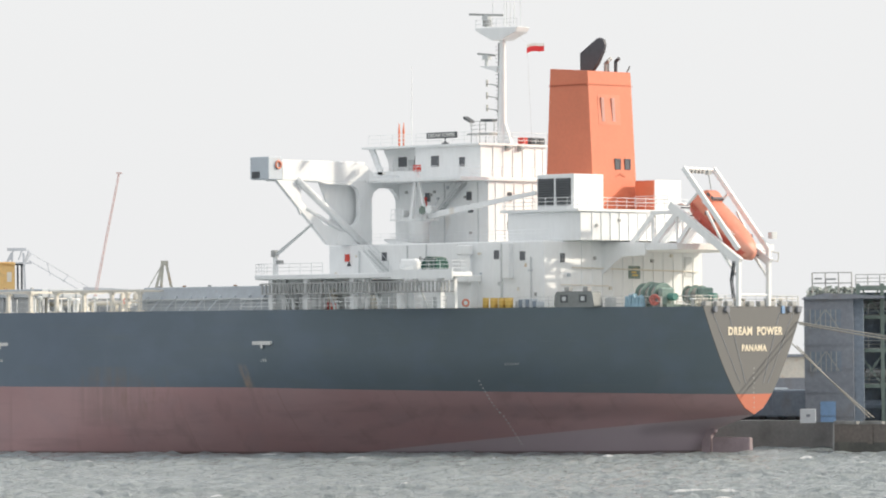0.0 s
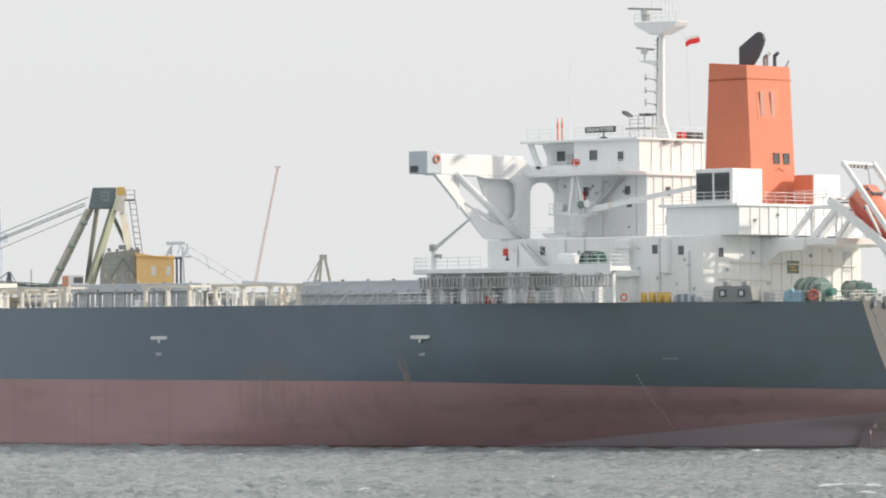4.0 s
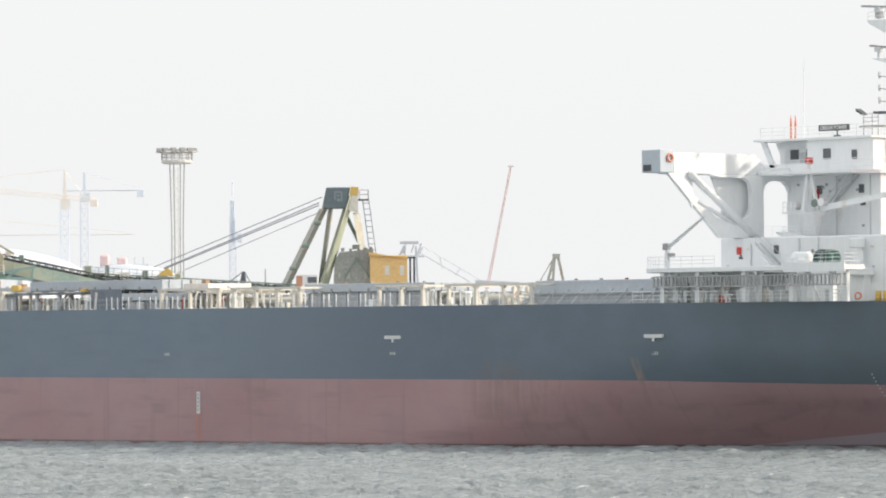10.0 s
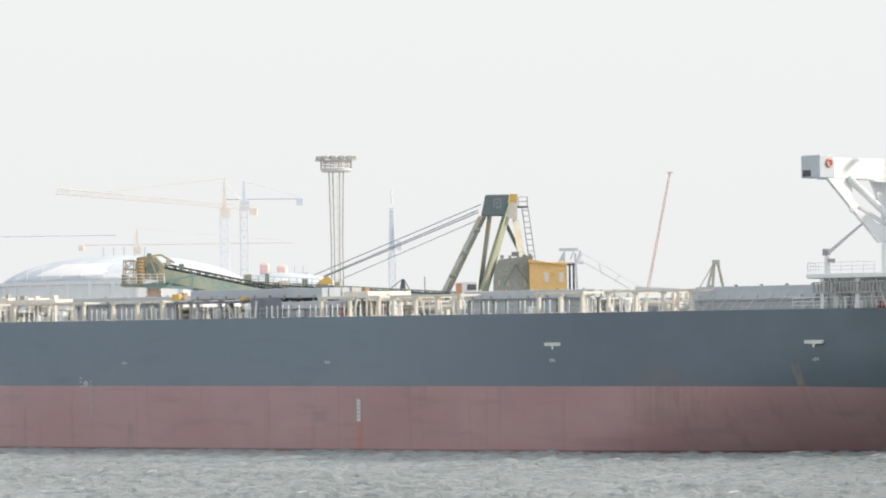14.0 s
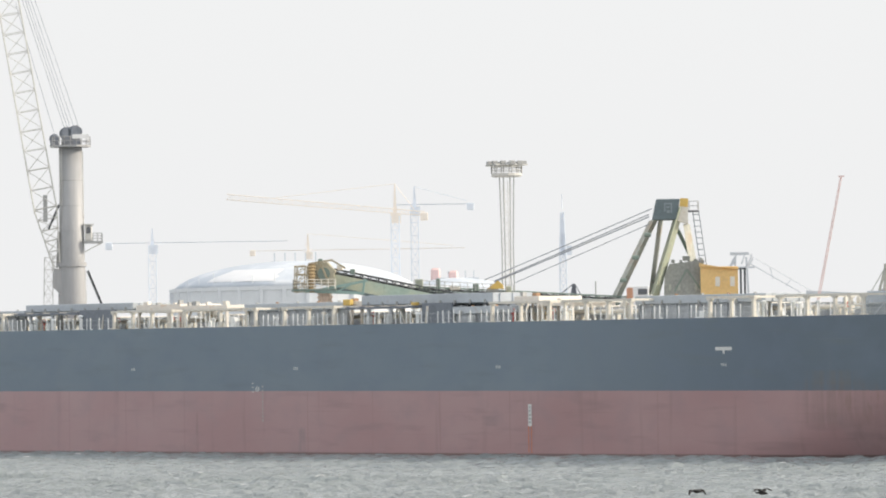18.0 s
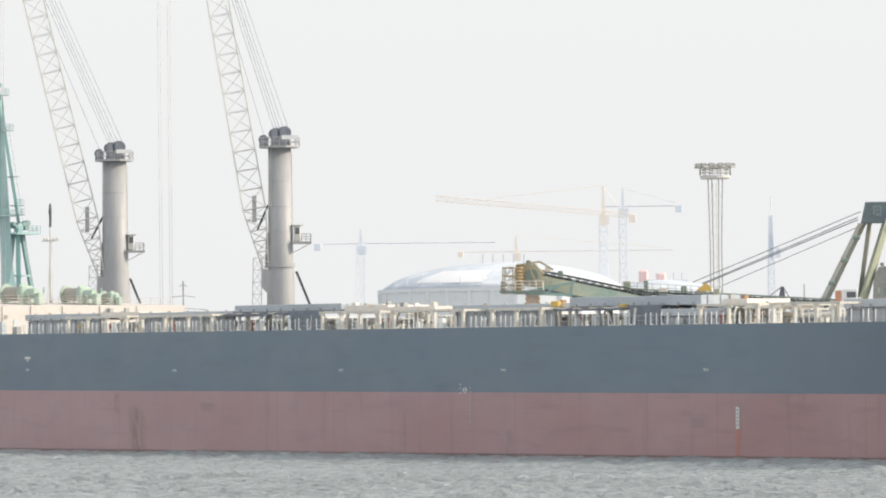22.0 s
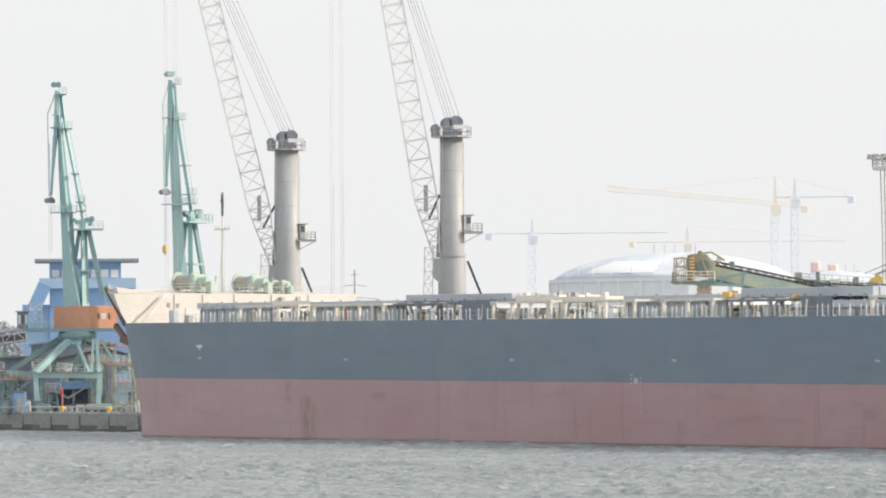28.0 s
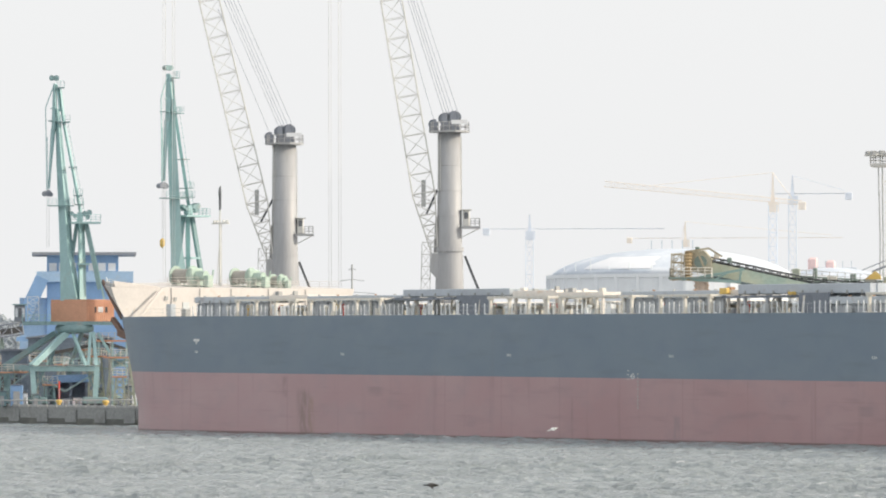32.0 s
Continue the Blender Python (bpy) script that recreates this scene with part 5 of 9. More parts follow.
for k in range(9):
    box(bm, -12.99, -12.98, 22.4, 22.52, 3.9 + 0.45 * k, 4.02 + 0.45 * k)
part("draught_marks", finish(bm), M_FAINT, SHIP, "small white draught figures as bars")
for x in (-54.9, -92.1, -269.6):
    bm = bmesh.new()
    w = 1.25 if x != -269.6 else 0.75
    y = 22.5 - max(half_breadth(x - w, 10.3), half_breadth(x + w, 10.3)) - 0.02
    prism(bm, rounded([(x - w, 9.95), (x + w, 9.95), (x + w, 10.3), (x - w, 10.3)], 0.17), "y", y, y + 0.015 + abs(half_breadth(x - w, 10.3) - half_breadth(x + w, 10.3)))
    box(bm, x - 0.14, x + 0.14, y, y + 0.1, 9.62, 9.95)
    part("tug_mark", finish(bm), M_MARK, SHIP, "white painted T mark for tugs")
for x, z in ((-54.9, 8.5), (-92.1, 8.5), (-128.4, 8.44), (-164.8, 8.44), (-197.2, 8.45), (-233.9, 8.45), (-269.6, 8.6)):
    y = 22.5 - half_breadth(x, z) - 0.02
    for k in range(3):
        bm = bmesh.new()
        box(bm, x - 0.36 + 0.31 * k, x - 0.25 + 0.31 * k, y, y + 0.015, z - 0.15, z + (0.15 if k else 0.1))
        if not k:
            box(bm, x - 0.42, x - 0.19, y, y + 0.015, z + 0.1, z + 0.15)
        part("bulkhead_mark", finish(bm), M_MARK, SHIP)
for k in range(6):
    bm = bmesh.new()
    x = -30.5 + 0.22 * k
    y = 22.5 - half_breadth(x, 8.1) - 0.03
    box(bm, x - 0.05, x + 0.06, y, y + 0.02, 7.98, 8.2 if k % 3 else 8.14)
    part("tug_lettering_bar", finish(bm), M_FAINT, SHIP)
for k in range(19):
    z = 6.5 - 0.33 * k
    x = -33.6
    bm = bmesh.new()
    y = 22.5 - half_breadth(x, z)
    box(bm, x - 0.08, x + 0.08, y - 0.04, y + 0.1, z - 0.06, z + 0.06)
    part("draught_mark", finish(bm), M_FAINT, SHIP)
bm = bmesh.new()
box(bm, -123.4, -122.85, -0.02, -0.003, 2.2, 4.5)
part("loadline_panel", finish(bm), M_MARK, SHIP, "pale painted depth gauge panel")
for x in (-123.4, -122.93):
    block("gauge_line", material("orange_gauge_paint", (0.62, 0.2, 0.1), 0.6), SHIP, x, x + 0.1, -0.02, -0.003, -0.6, 2.2)
bm = bmesh.new()
for k in range(5):
    box(bm, -123.25, -123.0, -0.035, -0.02, 2.5 + 0.4 * k, 2.7 + 0.4 * k)
part("gauge_figures", finish(bm), M_STEEL, SHIP)
bm = bmesh.new()
ring_mesh(bm, (-172.2, -0.005, 6.15), (0, 1, 0), 0.28, 0.05)
box(bm, -172.7, -171.7, -0.02, -0.003, 6.11, 6.19)
part("load_line_disc", finish(bm), M_MARK, SHIP, "white load line disc")
for z in (6.75, 6.3, 5.8):
    block("load_line_bar", M_MARK, SHIP, -173.3, -172.9, -0.02, -0.003, z, z + 0.08)
for k in range(10):
    block("draught_mark", M_FAINT, SHIP, -171.3, -171.1, -0.02, -0.003, 2.5 + 0.42 * k, 2.74 + 0.42 * k)
bm = bmesh.new()
for k in range(9):
    x = -31 + 2.1 * k
    y = 22.5 - half_breadth(x, 10.2) - 0.012
    box(bm, x, x + 1.5 * random.random() + 0.4, y + 0.008, y + 0.05, 10.15 + 0.03 * random.random(), 10.19)
part("scrape_line", finish(bm), material("scraped_blue_paint", (0.19, 0.22, 0.24), 0.6, vary=0.2), SHIP, "pale scrape line on the side")

# ---- cargo deck: coamings, hatch covers, frames, stanchions and pipes ----
for k, (x0, x1) in enumerate(((-79, -60), (-104, -86), (-127, -109), (-150, -132), (-174, -156), (-196, -179), (-220, -202), (-243, -225), (-266, -249))):
    co = block("hatch_coaming", M_COAM, SHIP, x0, x1, 11.5, 33.5, DECK, 14.7, "grey hatch coaming")
    for j in range(8):
        x = x0 + (x1 - x0) * (j + 0.5) / 8
        block("coaming_stay", M_COAM, co, x - 0.08, x + 0.08, 10.9, 11.5, DECK, 14.6)
    block("cross_deck_housing", M_CREAM, SHIP, x1 + 0.8, x1 + 4.2, 14, 31, DECK, 14.9, "buff deck machinery house", 0.05)
for x0, x1, y0, z0, z1, m in ((-75.3, -57.5, 4.0, 13.9, 15.6, M_HATCH), (-110.5, -90.2, 4.0, 14.8, 15.65, M_HATCH), (-157.7, -134.2, 4.0, 15.4, 16.45, M_HATCH), (-140.0, -129.8, 3.0, 14.2, 14.98, M_HATCH),
                          (-180.2, -160.5, 4.0, 15.05, 15.85, M_HATCH), (-226.3, -203.0, 4.0, 15.55, 16.4, M_HATCH), (-248.7, -226.6, 4.0, 15.05, 15.75, M_HATCH), (-276.9, -258.5, 4.0, 15.0, 15.8, M_HATCH)):
    cov = block("hatch_cover", m, SHIP, x0, x1, y0, 9.5, z0, z1, "grey steel hatch cover rolled out to the side", 0.05)
    n = int((x1 - x0) / 2.6)
    for k in range(n):
        x = x0 + (k + 0.5) * (x1 - x0) / n
        block("cover_cleat", M_STEEL, cov, x - 0.12, x + 0.12, y0 - 0.12, y0, z0 - 0.1, z0 + 0.35)
    for k in range(3):
        y = y0 + 1.0 + k * 1.8
        block("end_stiffener", m, cov, x1, x1 + 0.12, y - 0.06, y + 0.06, z0, z1 - 0.05)
    for k in range(2):
        x = x0 + (0.25 + 0.5 * k) * (x1 - x0)
        block("wheel_bracket", M_STEEL, cov, x - 0.3, x + 0.3, y0 + 1, y0 + 1.4, DECK, z0)
    if x0 in (-226.3, -157.7):  # open below, carried by the runway posts
        continue
    block("coaming_side", M_COAM, cov, x0 + 0.3, x1 - 0.3, y0 + 0.45, y0 + 0.6, DECK, z0 - 0.02, "wall below the cover, shade painted as darker grey")
    n = int((x1 - x0) / 1.9)
    for k in range(n + 1):
        x = x0 + 0.3 + k * (x1 - x0 - 0.6) / n
        block("wall_stay", M_COAM, cov, x - 0.05, x + 0.05, y0 + 0.25, y0 + 0.45, DECK, z0 - 0.1)
    for k in range(5):
        x = x0 + (0.1 + 0.2 * k) * (x1 - x0)
        block("lashing_eye", M_RUSTY if k % 2 else M_STEEL, cov, x - 0.09, x + 0.09, y0 + 0.3, y0 + 0.6, z1, z1 + 0.16)
# dark runway decks and panels beside the open covers; shade painted into the panels
for x0, x1, p0, p1, posts, z in ((-229.0, -213.0, -213.0, -205.2, (-223.6, -218.7), 15.1), (-158.9, -146.5, -145.4, -140.1, (-155.0, -150.9), 14.95)):
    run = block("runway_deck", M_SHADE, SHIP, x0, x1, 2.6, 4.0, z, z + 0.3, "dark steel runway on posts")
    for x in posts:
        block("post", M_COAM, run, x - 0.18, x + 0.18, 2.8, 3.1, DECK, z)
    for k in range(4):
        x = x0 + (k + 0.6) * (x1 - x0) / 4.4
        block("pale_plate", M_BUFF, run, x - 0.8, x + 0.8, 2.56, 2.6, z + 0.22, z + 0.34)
    block("shade_panel", M_SHADE, run, p0, p1, 3.0, 3.2, DECK, z + 0.5, "coaming panel painted dark blue-grey for shade")
block("coaming_screen", M_COAM, SHIP, -146.0, -130.6, 6.0, 6.15, DECK, 15.4, "grey wall below the open cover")
# cross-deck platforms with lashing gear, standing in for sunlit hatch ends, brightness painted
gear = random.Random(52)
for x0, x1, y0, z0, z1 in ((-202.6, -193.5, 4.2, 15.4, 16.1), (-193.5, -184.0, 4.2, 15.2, 15.85), (-130.8, -126.6, 4.2, 15.2, 15.95), (-126.5, -121.0, 4.2, 14.85, 15.25), (-258.4, -248.8, 4.2, 15.2, 15.9), (-160.4, -157.9, 4.2, 15.2, 15.9)):
    pl = block("cross_deck_platform", M_BUFF, SHIP, x0, x1, y0, y0 + 6.0, z0, z1, "buff cross-deck platform painted sun-bright", 0.04)
    n = max(2, int((x1 - x0) / 3.2))
    for k in range(n):
        x = x0 + 0.3 + (x1 - x0 - 0.6) * k / (n - 1)
        block("platform_leg", M_BUFF, pl, x - 0.14, x + 0.14, y0 + 0.1, y0 + 0.4, DECK, z0)
    for k in range(int((x1 - x0) / 1.8)):
        x = gear.uniform(x0 + 0.3, x1 - 0.3)
        w, h = gear.uniform(0.15, 0.45), gear.uniform(0.15, 0.6)
        block("lashing_gear", gear.choice((M_RUSTY, M_BUFF, M_CREAM, M_STEEL)), pl, x - w, x + w, y0 + 0.2, y0 + 0.8, z1, z1 + h, "", 0.04)
# side wall beside the aftermost hatch
aw = block("side_screen", M_HATCH, SHIP, -75.3, -57.2, 3.6, 3.9, DECK, 15.2, "grey steel side screen with stays")
for k in range(9):
    x = -74.5 + 2.05 * k
    bm = bmesh.new()
    beam(bm, (x, 2.2, DECK), (x + 0.3, 3.6, 14.7), 0.12, 0.16)
    part("screen_stay", finish(bm), M_HATCH, aw)
block("screen_ledge", M_GREYW, aw, -75.3, -57.2, 2.9, 3.6, 14.35, 14.45)
rail("guard_rail", [(-75.3, 0.6, DECK), (-57, 0.6, DECK)], M_GREYW, aw, 1.0, 2.0)

bm = bmesh.new()
box(bm, -0.17, 0.17, -0.16, 0.16, 0, 1.9)
box(bm, -0.35, 0.35, -0.3, 0.3, 0, 0.12)
box(bm, -0.3, 0.3, -0.25, 0.25, 1.75, 1.95)
POST = part("frame_post", finish(bm), M_CREAM)
pm = POST.data
bpy.data.objects.remove(POST)
bm = bmesh.new()
box(bm, -0.05, 0.05, -0.05, 0.05, 0, 1.35)
box(bm, -0.05, 0.42, -0.05, 0.05, 0, 0.13)
ST = part("stanchion", finish(bm), M_WHITE)
sm = ST.data
bpy.data.objects.remove(ST)
bm = bmesh.new()
box(bm, -0.04, 0.04, -0.04, 0.04, 0, 1.3)
ST = part("stanchion", finish(bm), M_WHITE)
ss = ST.data
bpy.data.objects.remove(ST)


def piece(name, me, parent, x, y, z):
    ob = new(name, me)
    ob.parent = parent
    ob.location = (x, y, z)
    return ob


GROUPS = ((-118.3, -107.6, 4), (-95.2, -88.6, 3), (-84.7, -72.6, 4), (-202.5, -190.6, 4), (-187.6, -173.8, 3), (-168.2, -158.9, 3), (-260.9, -246.7, 4), (-243.0, -226.8, 4), (-130.5, -120.8, 3))
for x0, x1, n in GROUPS:
    fr = block("side_frame", M_CREAM, SHIP, x0 - 0.4, x1 + 0.4, 0.75, 1.2, 15.15, 15.4, "buff steel side frame carrying hatch rails")
    for k in range(n):
        x = x0 + (x1 - x0) * k / (n - 1)
        piece("frame_post", pm, fr, x, 1.0, DECK)
        block("cross_beam", M_CREAM, fr, x - 0.12, x + 0.12, 1.2, 10.8, 15.16, 15.38)
        if k % 2:
            block("inner_post", M_CREAM, fr, x - 0.12, x + 0.12, 6.0, 6.3, DECK, 15.16)
    piece("valve_box", pm, fr, (x0 + x1) / 2 + 0.8, 4.2, DECK)
x = -276.0 + 4.0
k = 0
deck_rail = rail("guard_rail", [(-296, 5.4, DECK), (-292, 3.2, DECK), (-286, 1.5, DECK), (-280, 0.9, DECK), (-270, 0.55, DECK), (-76, 0.55, DECK)], M_GREYW, SHIP, 1.05, 2.4, 2, 0.014)
rng = random.Random(7)
while x < -76:
    k += 1
    if rng.random() > 0.2:
        piece("stanchion", sm if k % 2 else ss, deck_rail, x + rng.uniform(-0.08, 0.08), 0.9, DECK)
    x += 1.05 if k % 2 else 0.85
# long pipes, valves and small gear between the rail and the coamings
for y, z, r, m in ((6.6, 14.15, 0.16, M_CREAM), (7.3, 14.0, 0.12, M_GREYW), (8.1, 14.3, 0.14, M_CREAM)):
    bm = bmesh.new()
    rod(bm, (-270, y, z), (-80, y, z), r, seg=8)
    for k in range(32):
        xx = -268 + 6.0 * k
        box(bm, xx - 0.1, xx + 0.1, y - 0.2, y + 0.2, DECK, z)
    part("deck_pipe", finish(bm), m, SHIP)
for k in range(120):
    x = rng.uniform(-268, -78)
    kind = rng.random()
    y = rng.uniform(2.0, 5.5)
    if kind < 0.35:
        bm = bmesh.new()
        h = rng.uniform(0.7, 1.5)
        rod(bm, (x, y, DECK), (x, y, DECK + h), 0.14, seg=8)
        lathe(bm, [(0.3, 0), (0.32, 0.2), (0.1, 0.35)], 10, (x, y, DECK + h))
        part("vent_pipe", finish(bm), rng.choice((M_CREAM, M_GREYW, M_WHITE)), SHIP)
    elif kind < 0.6:
        bm = bmesh.new()
        ring_mesh(bm, (x, y, DECK + 1.1), (0.3, -1, 0), 0.28, 0.05, 10)
        rod(bm, (x, y, DECK), (x, y, DECK + 1.1), 0.07)
        part("valve_wheel", finish(bm), rng.choice((M_RED, M_YELLOW, M_CREAM)), SHIP)
    elif kind < 0.8:
        w = rng.uniform(0.4, 1.0)
        block("deck_locker", rng.choice((M_CREAM, M_GREYW, M_WHITE)), SHIP, x - w / 2, x + w / 2, y, y + 0.6, DECK, DECK + rng.uniform(0.6, 1.3), "", 0.04)
    else:
        bm = bmesh.new()
        beam(bm, (x, y, DECK), (x + rng.uniform(-1.5, 1.5), y + 0.3, DECK + 1.9), 0.1, 0.25)
        part("inclined_ladder", finish(bm), M_CREAM, SHIP)
for x0, x1, y, z in ((-131, -118, 12, 15.0), (-201, -196, 12, 15.2), (-88, -78, 12, 15.1), (-159, -152, 12, 15.3)):
    for k in range(5):
        xx = x0 + (x1 - x0) * (k + 0.5) / 5
        bm = bmesh.new()
        lathe(bm, [(0.3, 0), (0.34, 0.5), (0.2, 0.8)], 8, (xx, y, z - 0.6))
        part("hydraulic_unit", finish(bm), M_CREAM if k % 2 else M_GREYW, SHIP)
for x, z, w in ((-159.8, 15.75, 1.3), (-147.5, 15.25, 0.9)):
    block("hydraulic_jack", M_YELLOW, SHIP, x - w / 2, x + w / 2, 3.4, 4.0, z - 0.35, z + 0.35, "yellow-orange hydraulic jack", 0.08)

# ---- stern deck: drums, packs, fairleads, winches, lines ----
drum = tagged(new("oil_drum"), "yellow steel oil drum standing on the side deck", "drum", "drums on deck")
bm = bmesh.new()
lathe(bm, [(0.29, 0), (0.29, 0.3), (0.305, 0.32), (0.29, 0.34), (0.29, 0.6), (0.305, 0.62), (0.29, 0.64), (0.29, 0.9)], 14)
part("body", finish(bm), M_YELLOW, drum, "", True)
bm = bmesh.new()
lathe(bm, [(0.3, 0.9), (0.3, 0.94), (0.26, 0.94)], 14)
part("lid", finish(bm), M_YELLOW, drum)
drum.matrix_world = aboard(-32.4, 7.2, DECK)
for k, (dx, dy) in enumerate(((0.95, 0), (1.9, 0.1), (2.85, 0), (0.5, 0.7), (1.5, 0.75), (2.4, 0.7))):
    copy_thing(drum, aboard(-32.4 + dx, 7.2 + dy, DECK, 20 * k))
pk = tagged(new("tarpaulin_bundle"), "blue tarpaulin wrapped bundles lashed on deck", "bundle")
pk.matrix_world = aboard(-28.0, 8.2, DECK)
rng = random.Random(3)
for k in range(7):
    x = -1.3 + 0.43 * k
    bm = bmesh.new()
    box(bm, x, x + 0.4, -0.4, 0.4, 0, 0.55 + 0.4 * rng.random())
    part("bundle", finish(bm, 0.06), M_SLATE if k % 2 else M_HATCH, pk)
gb = tagged(new("roller_housing"), "grey steel double fairlead housing with square openings", "fairlead")
gb.matrix_world = aboard(-23.6, 9.6, DECK)
bm = bmesh.new()
prism(bm, rounded([(-2.5, 0), (2.5, 0), (2.2, 1.45), (-2.3, 1.45)], 0.25), "y", 0, 1.2)
part("housing", finish(bm, 0.05), material("lead_grey_gear_paint", (0.24, 0.26, 0.26), 0.6, vary=0.2), gb)
for x in (-1.2, 1.1):
    block("opening", M_DARK, gb, x - 0.45, x + 0.45, -0.03, 0.03, 0.45, 1.15)
    block("panel", M_GREYW, gb, x - 0.22, x + 0.22, -0.06, -0.02, 0.6, 1.0)
    block("vent_cap", M_STEEL, gb, x - 0.3, x + 0.3, 0.3, 0.9, 1.45, 1.9, "", 0.06)
lb = tagged(new("lifebuoy"), "orange lifebuoy on the rail", "lifebuoy", "lifebuoys")
bm = bmesh.new()
ring_mesh(bm, (0, 0, 0.45), (0.4, -1, 0), 0.3, 0.09)
part("ring", finish(bm), M_BOAT, lb, "", True)
lb.matrix_world = aboard(-34.2, 6.4, DECK + 0.05)
def stern_winch(x, y, rz, flanges, label):
    """Split-drum mooring winch: flanges with rope drums between them, gear case, motor, bed and hand rail."""
    win = tagged(new("mooring_winch"), label, "winch", "stern winches")
    win.matrix_world = aboard(x, y, DECK, rz)
    faded = material("faded_sea_green_gear_paint", (0.24, 0.34, 0.31), 0.65, vary=0.25, stain=(0.24, 0.26, 0.22), stain_at=0.5, stain_scale=0.9)
    for k, (a, r) in enumerate(flanges):
        bm = bmesh.new()
        rod(bm, (a - 0.06, 0, 1.1), (a + 0.06, 0, 1.1), r, seg=20)
        part("flange", finish(bm, 0.02), faded, win)
        bm = bmesh.new()
        for j in range(6):
            t = j * math.tau / 6
            beam(bm, (a - 0.09, 0.2 * math.cos(t), 1.1 + 0.2 * math.sin(t)), (a - 0.09, r * 0.9 * math.cos(t), 1.1 + r * 0.9 * math.sin(t)), 0.06, 0.07)
        part("flange_rib", finish(bm), faded, win)
    for (a, r), (b, q) in zip(flanges, flanges[1:]):
        bm = bmesh.new()
        rod(bm, (a + 0.06, 0, 1.1), (b - 0.06, 0, 1.1), min(r, q) * 0.72, seg=16)
        part("rope_drum", finish(bm), M_ROPE, win, "drum wound with pale worn rope")
    e = flanges[-1][0]
    block("gear_case", faded, win, e + 0.15, e + 0.75, -0.8, 0.8, 0, 1.75, "", 0.15)
    bm = bmesh.new()
    rod(bm, (e + 0.75, 0.2, 0.9), (e + 1.6, 0.2, 0.9), 0.34, seg=12)
    part("motor", finish(bm), M_GREEN, win)
    block("bedplate", M_DKGREEN, win, flanges[0][0] - 0.3, e + 1.6, -0.8, 0.8, 0, 0.2)
    rail("hand_rail", [(flanges[0][0] - 0.2, -1.35, 0), (e + 1.4, -1.35, 0)], M_CREAM, win, 0.95, 1.1, 2, 0.03)
    return win


stern_winch(-18.3, 14.8, -12, ((-1.6, 1.1), (-0.55, 1.22), (0.35, 1.12), (1.25, 1.12)), "faded green mooring winch with rope drums on the stern deck")
stern_winch(-16.4, 18.4, -6, ((-1.0, 0.85), (-0.1, 0.9), (0.8, 0.85)), "smaller faded green mooring winch by the lifeboat ramp")
tarp = tagged(new("tarpaulin_heap"), "crumpled pale blue tarpaulin heaped against the winch", "tarpaulin")
tarp.matrix_world = aboard(-18.9, 12.7, DECK)
bm = bmesh.new()
for k in range(5):
    a = -0.9 + 0.42 * k
    prism(bm, [(a - 0.2, 0), (a + 0.28, 0), (a + 0.16 + 0.06 * (k % 2), 0.75 + 0.22 * ((k * 3) % 4) / 2), (a - 0.05, 1.0 + 0.25 * (k % 3) / 2)], "y", -0.25 - 0.05 * (k % 2), 0.3)
part("folded_sheet", finish(bm, 0.04), material("dusty_blue_tarpaulin", (0.3, 0.46, 0.56), 0.7, vary=0.25), tarp)
hose = tagged(new("hose_reel"), "faded red hose coil hung by the rail", "hose reel")
hose.matrix_world = aboard(-16.7, 12.9, DECK)
for k in range(3):
    bm = bmesh.new()
    ring_mesh(bm, (0.05 * k, 0.08 * k, 0.62), (0.4, -1, 0), 0.46 - 0.11 * k, 0.08, 14)
    part("hose_loop", finish(bm), material("faded_red_hose", (0.6, 0.2, 0.17), 0.7, vary=0.2), hose, "", True)
block("stand", M_STEEL, hose, -0.5, 0.6, 0.25, 0.4, 0, 0.9)
for k in range(9):
    y = 16.2 + 1.55 * k
    block("fairlead", M_STEEL, SHIP, -13.7, -13.1, y - 0.4, y + 0.4, DECK, DECK + 0.5, "", 0.08)
rail("guard_rail", [(-30, 9.0, DECK), (-13.4, 15.8, DECK), (-13.4, 29.4, DECK)], M_GREYW, SHIP, 1.0, 1.5)
for x, y, w, h in ((-22, 12.5, 0.8, 0.9), (-24.8, 12.0, 1.2, 1.2), (-26.4, 11.4, 0.6, 1.6), (-21, 14.6, 0.7, 1.3)):
    block("deck_locker", M_GREYW, SHIP, x - w / 2, x + w / 2, y, y + 0.7, DECK, DECK + h, "", 0.05)
for k, y in enumerate((15.4, 16.6, 17.8, 19.3, 21.8, 23.2, 25.9, 27.2, 28.6)):
    bm = bmesh.new()
    lathe(bm, [(0.16, 0), (0.16, 0.55), (0.26, 0.62), (0.26, 0.75), (0.12, 0.8)], 10, (-14.3 - 0.25 * (k % 3), y, DECK))
    part("mooring_bitt", finish(bm), (M_GREYW, M_CREAM, M_BUFF)[k % 3], SHIP, "", True)
for y, w in ((16.9, 0.3), (18.6, 0.4), (27.6, 0.35), (28.9, 0.45)):
    bm = bmesh.new()
    prism(bm, rounded([(y - w * 0.7, 12.75), (y + w * 0.7, 12.68), (y + w * 0.6, 13.28), (y - w * 0.5, 13.3)], 0.15), "x", -13.02, -12.75)
    part("hawse_lip", finish(bm, 0.04), M_BRICKGREY, SHIP)
